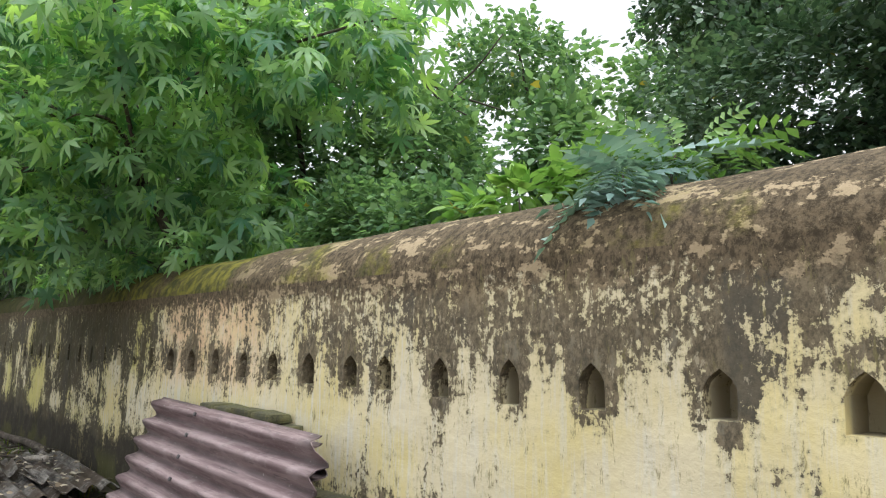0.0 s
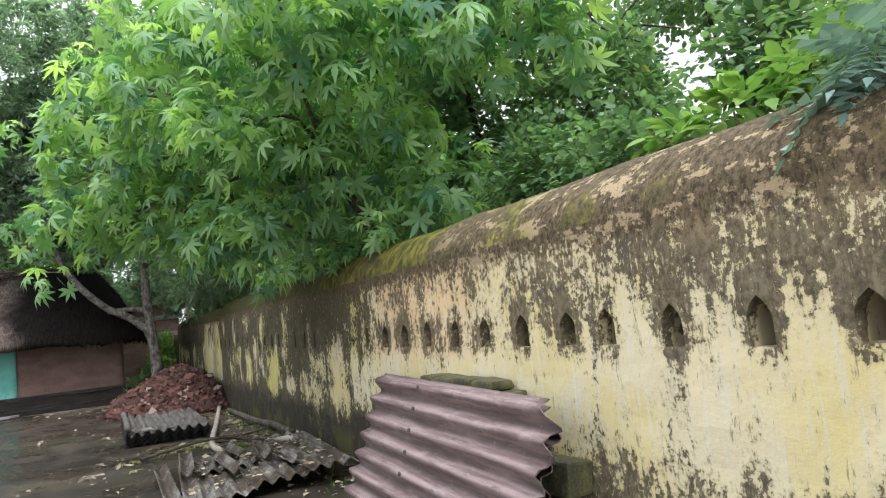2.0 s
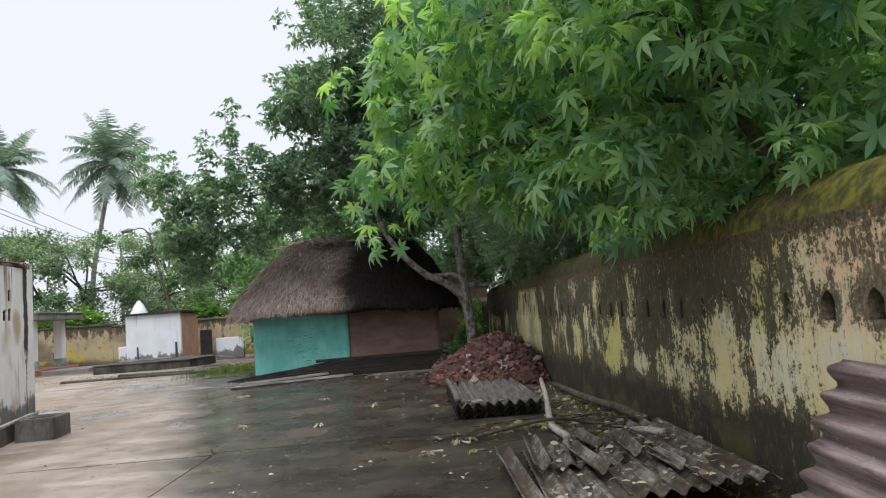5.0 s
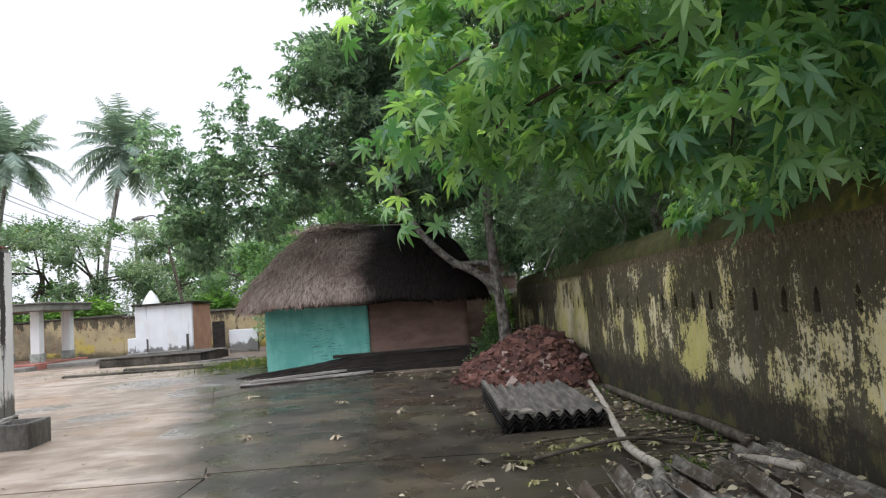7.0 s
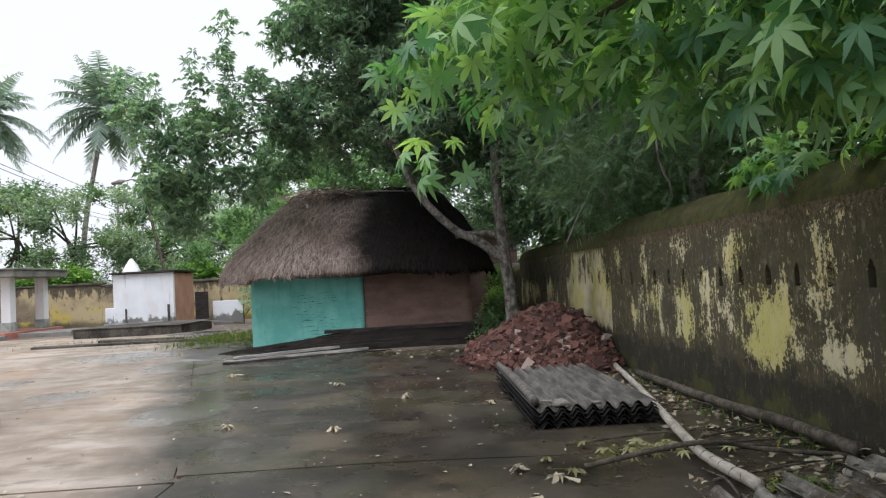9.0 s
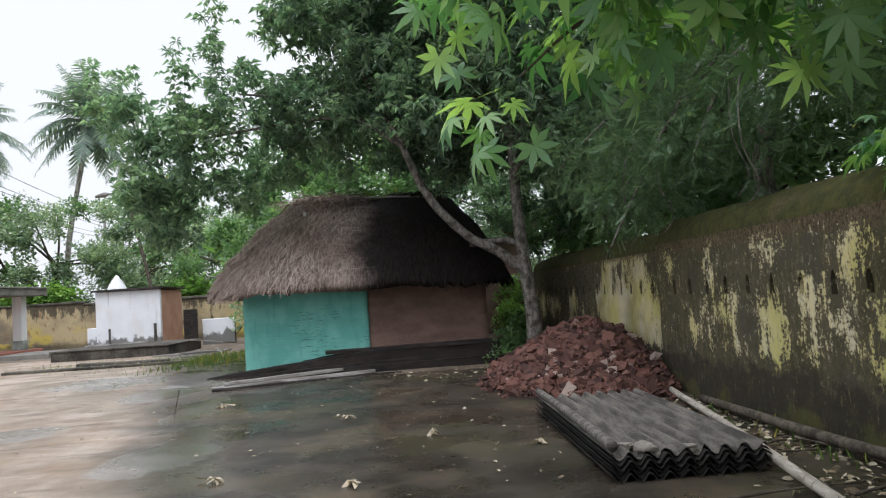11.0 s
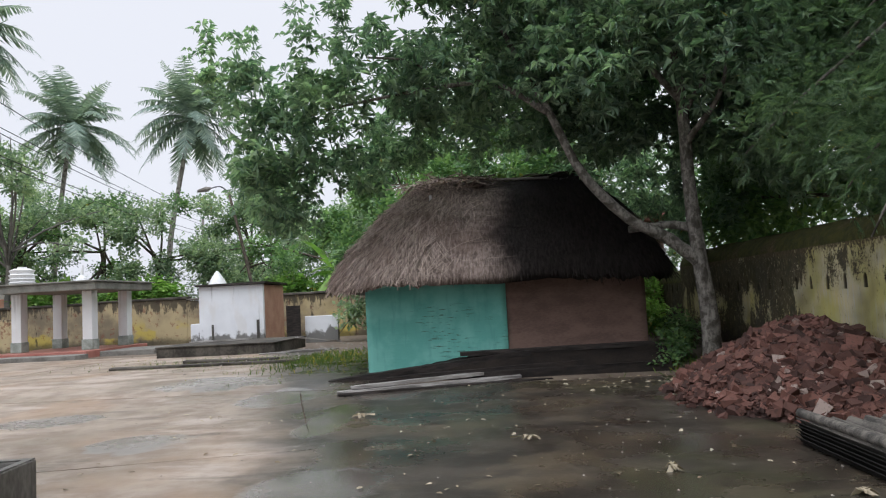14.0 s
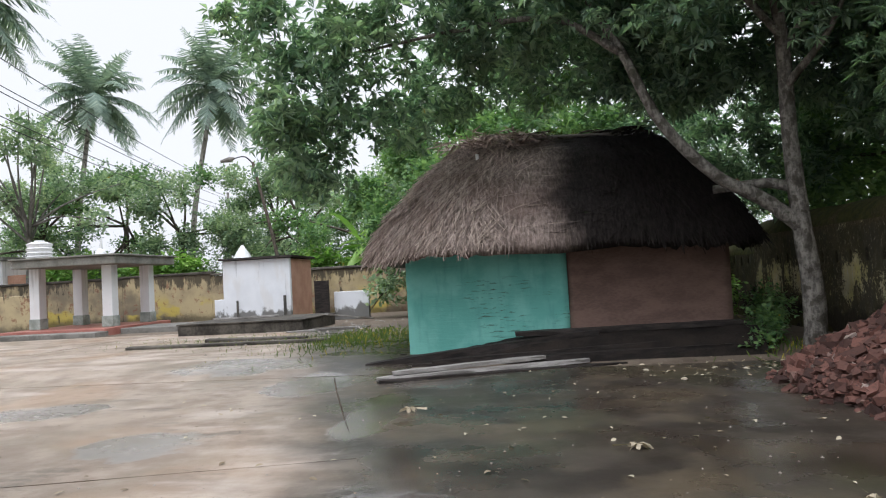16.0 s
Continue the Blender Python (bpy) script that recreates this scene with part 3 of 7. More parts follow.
M_POLE = make_ringed_pole()
M_ROOFSLAB = plain("grey_green_slab", (0.12, 0.12, 0.10), (0.23, 0.225, 0.195), 2.0, 0.85, 0.4, world_space=True)
M_TILE = plain("red_roof_tile", (0.17, 0.065, 0.045), (0.28, 0.12, 0.09), 6.0, 0.85, 0.5)
M_BLACK = plain("dark_opening", (0.012, 0.011, 0.010), (0.03, 0.027, 0.024), 3.0, 0.9, 0.2)
M_WIRE = plain("black_cable", (0.02, 0.02, 0.02), (0.04, 0.04, 0.04), 3.0, 0.6, 0.1)
M_LEDGE = plain("black_earth_ledge", (0.009, 0.0075, 0.0065), (0.028, 0.022, 0.018), 3.0, 0.9, 0.7, 0.03, spec=0.15, world_space=True)
M_STONE = plain("pale_worn_stone", (0.17, 0.15, 0.125), (0.32, 0.285, 0.245), 5.0, 0.85, 0.5, 0.01)
M_BLACKCEMENT = plain("black_stained_cement", (0.03, 0.027, 0.022), (0.12, 0.108, 0.09), 1.6, 0.9, 0.5, 0.02, spec=0.2, world_space=True)
M_PALERIM = plain("pale_worn_rim", (0.26, 0.245, 0.22), (0.58, 0.56, 0.53), 7.0, 0.85, 0.6, 0.01, world_space=True)
M_TANK = plain("dark_wet_cement", (0.065, 0.06, 0.052), (0.20, 0.19, 0.172), 2.4, 0.85, 0.5, 0.015, (1, 1, 0.5), world_space=True)
M_WHITE = plain("white_plastic", (0.78, 0.78, 0.78), (0.68, 0.68, 0.68), 3.0, 0.5, 0.1)


def make_old_yellow():
    """Far boundary wall: faded yellow wash, grey bare plaster, black runs under the coping and brick-red worn spots."""
    n = Nodes("old_stained_far_wall")
    p = n.pos()
    s = n.sep(p)
    big = n.noise(p, 0.5, 5, 0.6)
    blot = n.noise(p, 2.2, 6, 0.7)
    run = n.noise(n.stretch(p, (4, 4, 0.8)), 1.0, 6, 0.7)
    col = n.mix((0.20, 0.165, 0.115), (0.44, 0.36, 0.21), n.span(big, 0.38, 0.6))
    col = n.mix(col, (0.48, 0.38, 0.09), n.m("MULTIPLY", n.span(n.noise(n.stretch(p, (0.6, 1, 1)), 0.9, 4), 0.52, 0.6), n.span(s[2], 1.3, 0.7, 0.1, 0.9)))
    col = n.mix(col, (0.20, 0.085, 0.055), n.m("MULTIPLY", n.span(n.noise(p, 3.6, 5, 0.7), 0.57, 0.63), 0.7))
    dark = n.m("ADD", run, n.m("ADD", n.span(s[2], 1.1, 2.0, -0.05, 0.16), n.m("MULTIPLY", n.m("SUBTRACT", blot, 0.5), 0.5)))
    col = n.mix(col, (0.045, 0.04, 0.032), n.m("MULTIPLY", n.span(dark, 0.54, 0.64), 0.85))
    col = n.mix(col, (0.05, 0.045, 0.03), n.m("MULTIPLY", n.span(n.m("ADD", s[2], n.m("MULTIPLY", blot, 0.6)), 0.8, 0.5), 0.7))
    return n.done(col, 0.92, n.bump(n.m("ADD", blot, run), 0.5, 0.02), spec=0.2)


M_OLDYELLOW = make_old_yellow()
M_PILLAR = make_white_plaster("whitewashed_pillar", (0.72, 0.73, 0.72), 0.25, tan=0.1)
M_LIMEGREEN = plain("green_painted_foot", (0.17, 0.20, 0.17), (0.36, 0.40, 0.36), 4.0, 0.8, 0.3, world_space=True)
M_LIMB = plain("stained_band", (0.05, 0.045, 0.04), (0.13, 0.12, 0.10), 3.0, 0.9, 0.4, 0.01, (6, 6, 1))


# ---- building helpers ----
def mesh_from(name, verts, faces, material, parent=None, smooth=False):
    me = bpy.data.meshes.new(name)
    me.from_pydata([tuple(v) for v in verts], [], faces)
    me.materials.append(material)
    if smooth:
        me.shade_smooth()
    ob = new(name, me)
    ob.parent = parent
    return ob


def part(name, bm, material, parent=None, label="", smooth=False):
    me = bpy.data.meshes.new(name)
    bmesh.ops.recalc_face_normals(bm, faces=bm.faces)
    bm.to_mesh(me)
    bm.free()
    me.materials.append(material)
    if smooth:
        me.shade_smooth()
    ob = new(name, me)
    ob.parent = parent
    if label:
        ob["label"] = label
    return ob


def empty(name, at=(0, 0, 0), turn=0.0):
    ob = new(name)
    ob.matrix_basis = pose(*at, 0, 0, turn)
    return ob


def add_box(bm, x0, x1, y0, y1, z0, z1, bevel=0.0, wobble=0.0, m=None, rng=None):
    made = bmesh.ops.create_cube(bm, size=1.0)["verts"]
    for v in made:
        v.co = Vector((x0 + (v.co.x + 0.5) * (x1 - x0), y0 + (v.co.y + 0.5) * (y1 - y0), z0 + (v.co.z + 0.5) * (z1 - z0)))
        if wobble:
            v.co += Vector([(rng or random).uniform(-wobble, wobble) for _ in range(3)])
    if bevel:
        edges = {e for v in made for e in v.link_edges}
        got = bmesh.ops.bevel(bm, geom=list(edges), offset=bevel, segments=2, profile=0.6, affect="EDGES")
        made = list({v for f in got["faces"] for v in f.verts} | {v for v in made if v.is_valid})
    if m is not None:
        for v in made:
            v.co = m @ v.co
    return made


def box(name, x0, x1, y0, y1, z0, z1, material, parent=None, bevel=0.0, label="", wobble=0.0):
    bm = bmesh.new()
    add_box(bm, x0, x1, y0, y1, z0, z1, bevel, wobble)
    return part(name, bm, material, parent, label)


def tube_data(points, radii, sides=8, rough=0.0, rng=None):
    """A bent, tapered, slightly lumpy tube through points."""
    pts = [Vector(p) for p in points]
    verts, faces = [], []
    side = Vector((0.3, 0.9, 0.2))
    for i, p in enumerate(pts):
        way = (pts[min(i + 1, len(pts) - 1)] - pts[max(i - 1, 0)]).normalized()
        u = (side - way * side.dot(way)).normalized()
        side = u
        w = way.cross(u)
        for k in range(sides):
            a = 2 * math.pi * k / sides
            r = radii[i] * (1 + (rng.uniform(-rough, rough) if rng else 0))
            verts.append(p + (u * math.cos(a) + w * math.sin(a)) * r)
    for i in range(len(pts) - 1):
        for k in range(sides):
            k2 = (k + 1) % sides
            faces.append((i * sides + k, i * sides + k2, (i + 1) * sides + k2, (i + 1) * sides + k))
    faces.append(tuple(range(sides))[::-1])
    faces.append(tuple((len(pts) - 1) * sides + k for k in range(sides)))
    return verts, faces


def smooth_path(points, steps=5):
    """Points of a Catmull-Rom curve through the given ones."""
    p = [Vector(q) for q in points]
    p = [p[0] * 2 - p[1]] + p + [p[-1] * 2 - p[-2]]
    out = []
    for i in range(1, len(p) - 2):
        for k in range(steps):
            t = k / steps
            a, b, c, d = p[i - 1], p[i], p[i + 1], p[i + 2]
            out.append(0.5 * ((2 * b) + (c - a) * t + (2 * a - 5 * b + 4 * c - d) * t * t + (3 * b - a - 3 * c + d) * t ** 3))
    out.append(p[-2])
    return out


def limb(name, points, r0, r1, material, parent=None, sides=9, steps=5, rough=0.08, seed=1, label=""):
    path = smooth_path(points, steps)
    n = len(path) - 1
    rng = random.Random(seed)
    verts, faces = tube_data(path, [r0 + (r1 - r0) * i / n for i in range(n + 1)], sides, rough, rng)
    ob = mesh_from(name, verts, faces, material, parent, True)
    if label:
        ob["label"] = label
    return ob


def unit(v):
    return v / np.maximum(np.linalg.norm(v, axis=1, keepdims=True), 1e-6)


def scatter(name, shape, pos, along, normal, size, material, parent=None):
    """One mesh of many small leaves; shape: (verts, triangles) of a leaf that grows along x with its face to z."""
    tv, tf = np.array(shape[0], float), np.array(shape[1], int)
    a = unit(along)
    b = unit(np.cross(normal, a))
    c = np.cross(a, b)
    size = np.broadcast_to(np.asarray(size, float), (len(pos),))
    v = pos[:, None, :] + size[:, None, None] * (tv[None, :, 0:1] * a[:, None] + tv[None, :, 1:2] * b[:, None] + tv[None, :, 2:3] * c[:, None])
    f = (tf[None] + (np.arange(len(pos)) * len(tv))[:, None, None]).reshape(-1)
    me = bpy.data.meshes.new(name)
    me.vertices.add(len(pos) * len(tv))
    me.vertices.foreach_set("co", v.reshape(-1))
    nt = len(pos) * len(tf)
    me.loops.add(nt * 3)
    me.loops.foreach_set("vertex_index", f)
    me.polygons.add(nt)
    me.polygons.foreach_set("loop_start", np.arange(nt) * 3)
    me.update(calc_edges=True)
    me.materials.append(material)
    ob = new(name, me)
    ob.parent = parent
    return ob


def palmate_shape(lobes=7):
    """A hand-shaped leaf: long pointed lobes cut deep between, hanging from its stalk."""
    v, f = [(0, 0, 0.03)], []
    half = (lobes - 1) / 2
    step = 264 / (lobes - 1)

    def at(r, a, side=0.0):
        ca, sa = math.cos(a), math.sin(a)
        return (ca * r - sa * side, sa * r + ca * side, 0.03 - 0.85 * r * r)

    for i in range(lobes):
        a = radians(-132 + step * i)
        ln = 0.68 - 0.26 * abs(i - half) / half
        k = len(v)
        v += [at(0.19, a - radians(step / 2)), at(ln * 0.55, a, -0.085), at(ln, a), at(ln * 0.55, a, 0.085), at(0.19, a + radians(step / 2))]
        f += [(0, k, k + 1), (0, k + 1, k + 3), (0, k + 3, k + 4), (k + 1, k + 2, k + 3)]
    k = len(v)
    v += [(-0.75, 0.012, 0.02), (-0.75, -0.012, 0.02)]
    f.append((0, k, k + 1))
    return v, f


def rosette_shape(n=7, width=0.11, droop=0.35):
    """A whorl of long narrow leaves at a twig's end."""
    v, f = [], []
    for i in range(n):
        a = 2 * math.pi * i / n + 0.3 * (i % 2)
        ca, sa = math.cos(a), math.sin(a)
        ln = 0.85 + 0.3 * ((i * 7) % 5) / 5
        k = len(v)
        up = 0.25 if i % 2 else 0.05
        pts = [(0.05, 0, 0), (0.5, width, up), (1.0, 0, up - droop), (0.5, -width, up)]
        v += [(ca * ln * p - sa * q, sa * ln * p + ca * q, r * ln) for p, q, r in pts]
        f += [(k, k + 1, k + 2), (k, k + 2, k + 3)]
    return v, f


def pinnate_shape(pairs=8, width=0.05, length=0.22, droop=0.4):
    """A long leaf stalk with pairs of narrow leaflets."""
    v, f = [], []
    for i in range(pairs + 1):
        t = 0.1 + 0.9 * i / pairs
        z = -droop * t * t
        ln = length * (0.65 + 0.7 * math.sin(math.pi * min(t, 0.95)))
        for s in ((1, -1) if i < pairs else (0,)):
            k = len(v)
            if s:
                v += [(t, 0, z), (t + 0.08 - width, s * ln * 0.55, z - 0.01), (t + 0.12, s * ln, z - 0.08), (t + 0.08 + width, s * ln * 0.5, z)]
            else:
                v += [(t, 0, z), (t + 0.1, width, z), (t + 0.26, 0, z - 0.1), (t + 0.1, -width, z)]
            f += [(k, k + 1, k + 2), (k, k + 2, k + 3)]
    k = len(v)
    v += [(0, 0.006, 0), (0, -0.006, 0), (1, 0, -droop)]
    f.append((k, k + 1, k + 2))
    return v, f


def leaf_shape(width=0.24, fold=0.06):
    """A pointed oval leaf folded along its midrib."""
    v = [(0, 0, 0), (0.35, 0, 0), (0.7, 0, -0.03), (1, 0, -0.12)]
    v += [(0.2, width * 0.75, fold * 0.7), (0.45, width, fold), (0.75, width * 0.62, fold * 0.4)]
    v += [(0.2, -width * 0.75, fold * 0.7), (0.45, -width, fold), (0.75, -width * 0.62, fold * 0.4)]
    return v, [(0, 1, 4), (4, 1, 5), (1, 2, 5), (5, 2, 6), (2, 3, 6), (0, 7, 1), (7, 8, 1), (1, 8, 2), (8, 9, 2), (2, 9, 3)]


def spray_shape(n=5, seed=3, full=True):
    """A twig with a few oval leaves."""
    rng = random.Random(seed)
    v, f = [], []
    for i in range(n):
        a = rng.uniform(0, 2 * math.pi)
        o = Vector((rng.uniform(-0.6, 0.6), rng.uniform(-0.6, 0.6), rng.uniform(-0.5, 0.5)))
        x = Vector((math.cos(a), math.sin(a), rng.uniform(-0.5, 0.2))).normalized() * 0.62
        y = Vector((-math.sin(a), math.cos(a), rng.uniform(-0.3, 0.3))) * 0.2
        k = len(v)
        if full:
            low = Vector((0, 0, -0.06))
            v += [tuple(o), tuple(o + x * 0.28 + y * 0.85), tuple(o + x * 0.62 + y * 0.8 + low), tuple(o + x + low * 2), tuple(o + x * 0.62 - y * 0.8 + low), tuple(o + x * 0.28 - y * 0.85)]
            f += [(k, k + 1, k + 5), (k + 1, k + 2, k + 4), (k + 1, k + 4, k + 5), (k + 2, k + 3, k + 4)]
        else:
            v += [tuple(o), tuple(o + x * 0.5 + y), tuple(o + x), tuple(o + x * 0.5 - y)]
            f += [(k, k + 1, k + 2), (k, k + 2, k + 3)]
    return v, f


def crown_points(lumps, count, rng, shell=0.55):
    """Places in a crown made of lumps (x, y, z, rx, ry, rz), denser towards each lump's skin, with the way out of the lump."""
    lumps = np.array(lumps, float)
    vol = lumps[:, 3] * lumps[:, 4] + lumps[:, 4] * lumps[:, 5] + lumps[:, 3] * lumps[:, 5]
    pick = rng.choice(len(lumps), count, p=vol / vol.sum())
    d = unit(rng.normal(size=(count, 3)))
    r = shell + (1 - shell) * rng.random(count) ** 0.6
    r *= 1 + 0.22 * np.sin(d[:, 0] * 5 + pick) * np.cos(d[:, 2] * 6 + pick * 2) + 0.1 * rng.normal(size=count)
    return lumps[pick, :3] + d * r[:, None] * lumps[pick, 3:], d


# ---- ground and yard ----
def ease(t):
    t = min(1.0, max(0.0, t))
    return t * t * (3 - 2 * t)


def ground_z(x, y):
    return 0.14 * ease((y - 18.5) / 2.5)


def make_ground():
    xs = [-400, -120, -60, -40, -30, -25, -20, -15, -11, -8, -5, -3, -1, 1, 2.0, 2.5, 3, 5, 8, 14, 30, 80, 400]
    ys = [-400, -100, -30, -10, -4, 0, 3, 6, 9, 12, 15, 17, 18.5, 19, 19.5, 20, 20.5, 21, 22, 24, 26, 30, 36, 44, 60, 120, 500]
    verts = [(x, y, ground_z(x, y) - 0.035) for y in ys for x in xs]
    w = len(xs)
    faces = [(j * w + i, j * w + i + 1, (j + 1) * w + i + 1, (j + 1) * w + i) for j in range(len(ys) - 1) for i in range(w - 1)]
    return tagged(mesh_from("ground", verts, faces, M_SOIL, None, True), "damp brown soil around the concrete yard", "ground", kind="structure")


make_ground()


def make_yard():
    """Cast concrete slabs with open joints, a little out of square."""
    yard = tagged(empty("pavement"), "worn wet concrete yard cast in large slabs", "pavement", kind="structure")
    rng = random.Random(5)

    def seam(y):
        """The slanting joint between the pale and the dark side of the yard."""
        return -4.5 - 0.33 * (min(max(y, 10.7), 19.5) - 15.2)

    columns = ((-30, -14.0, (-8, 1.5, 10.7, 15.1, 19.5, 24.0, 29.0)), (-14.0, -4.9, (-8, 1.5, 10.7, 15.1, 19.5, 24.0, 29.0)), (-4.9, 2.6, (-8, 1.5, 10.9, 19.5)))
    for i, (x0, x1, ys) in enumerate(columns):
        for y0, y1 in zip(ys, ys[1:]):
            xe = -7.6 if y0 > 23 and i == 1 else x1
            lift = rng.uniform(-0.003, 0.003)
            nx, ny = 24, 24
            verts, faces = [], []
            for b in range(ny + 1):
                for a in range(nx + 1):
                    u, w = a / nx, b / ny
                    y = y0 + (y1 - y0) * w
                    xa, xb = (seam(y) if i == 2 else x0) + 0.006, (seam(y) if i == 1 and y0 < 19 else xe) - 0.006
                    if i == 2 and y0 < 10:
                        xa = seam(10.7) + 0.006
                    x = xa + (xb - xa) * u
                    if a in (0, nx):
                        x += 0.010 * noise.noise(Vector((y * 1.7, i * 5.0, 2))) * (1 if a == 0 else -1)
                    sy = y - 0.05 * abs(x + 1.5) * ease((15 - y) / 4) * ease((y - 4) / 4)
                    if i < 2:
                        sy += 0.245 * (max(x, -9.0) + 5.0) * max(0.0, 1 - abs(y - 15.1) / 4.2)
                    if b in (0, ny):
                        edge = 0.013 + 0.010 * noise.noise(Vector((x * 1.3, y, 6))) + 0.006 * noise.noise(Vector((x * 7, y, 6)))
                        sy += edge if b == 0 else -edge
                    verts.append((x, sy, ground_z(x, y) + lift + 0.004 * noise.noise(Vector((x * 0.9, sy * 0.9, 3))) - (0.006 if a in (0, nx) or b in (0, ny) else 0.0)))
            top = len(verts)
            for b in range(ny):
                for a in range(nx):
                    k = b * (nx + 1) + a
                    faces.append((k, k + 1, k + nx + 2, k + nx + 1))
            ring = [a for a in range(nx + 1)] + [b * (nx + 1) + nx for b in range(1, ny + 1)] + [ny * (nx + 1) + a for a in range(nx - 1, -1, -1)] + [b * (nx + 1) for b in range(ny - 1, 0, -1)]
            for k in ring:
                v = verts[k]
                verts.append((v[0], v[1], v[2] - 0.06))
            for a in range(len(ring)):
                b = (a + 1) % len(ring)
                faces.append((ring[a], top + a, top + b, ring[b]))
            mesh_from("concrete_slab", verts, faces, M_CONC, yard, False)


make_yard()


# ---- the yellow boundary wall with its row of pointed niches ----
def niche_panel(y0, y1, z0, z1, niches, step, depth, uneven, seed):
    """Verts and faces of a wall face in the plane of (along, up), with pointed niches cut into it; the third number is the depth.
    niches: (centre, width, sill, spring, tip)."""
    cuts = [y0]
    owner = []
    for c, w, sill, spring, tip in sorted(niches):
        a, b = c - w / 2, c + w / 2
        n = max(1, round((a - cuts[-1]) / step))
        start = cuts[-1]
        for k in range(1, n + 1):
            cuts.append(start + (a - start) * k / n)
            owner.append(None)
        for k in range(1, 7):
            cuts.append(a + w * k / 6)
            owner.append((c, w, sill, spring, tip))
    n = max(1, round((y1 - cuts[-1]) / step))
    start = cuts[-1]
    for k in range(1, n + 1):
        cuts.append(start + (y1 - start) * k / n)
        owner.append(None)
    default = sorted(niches)[0] if niches else (0, 0.1, z0 + (z1 - z0) * 0.5, z0 + (z1 - z0) * 0.6, z0 + (z1 - z0) * 0.65)
    rows_a, rows_b, rows_c = max(2, round((default[2] - z0) / step)), 3, max(2, round((z1 - default[4]) / step))
    verts, faces, grid = [], [], []
    off = Vector((seed * 3.7, 0, 0))
    for i, y in enumerate(cuts):
        own = owner[min(i, len(owner) - 1)] or owner[max(0, i - 1)] or default
        own2 = (owner[i] if i < len(owner) else None) or (owner[i - 1] if i else None)
        c, w, sill, spring, tip = own2 or default
        t = 1 - min(1.0, abs(y - c) / (w / 2)) if own2 else 0.0
        head = spring + (tip - spring) * (t ** 0.58)
        zs = [z0 + (sill - z0) * k / rows_a for k in range(rows_a)] + [sill + (head - sill) * k / rows_b for k in range(rows_b)] + [head + (z1 - head) * k / rows_c for k in range(rows_c + 1)]
        col = []
        for z in zs:
            d = uneven * (noise.noise(Vector((y * 1.3, z * 1.6, 0)) + off) + 0.5 * noise.noise(Vector((y * 5, z * 5, 3)) + off))
            d *= min(1.0, (z1 - z) / 0.2)
            col.append(len(verts))
            verts.append((y, z, d))
        grid.append(col)
    for i in range(len(cuts) - 1):
        for k in range(len(grid[0]) - 1):
            a, b, c, d = grid[i][k], grid[i + 1][k], grid[i + 1][k + 1], grid[i][k + 1]
            own = owner[i]
            if own and rows_a <= k < rows_a + rows_b:
                deep = []
                for q in (a, b, c, d):
                    deep.append(len(verts))
                    verts.append((verts[q][0], verts[q][1], verts[q][2] - depth))
                faces.append(tuple(deep))
                if k == rows_a:
                    faces.append((a, b, deep[1], deep[0]))
                if k == rows_a + rows_b - 1:
                    faces.append((c, d, deep[3], deep[2]))
                if owner[i - 1] != own:
                    faces.append((d, a, deep[0], deep[3]))
                if i + 1 >= len(owner) or owner[i + 1] != own:
                    faces.append((b, c, deep[2], deep[1]))
            else:
                faces.append((a, b, c, d))
    return verts, faces


def wall_x(y):
    return 2.52 - 0.04 * y


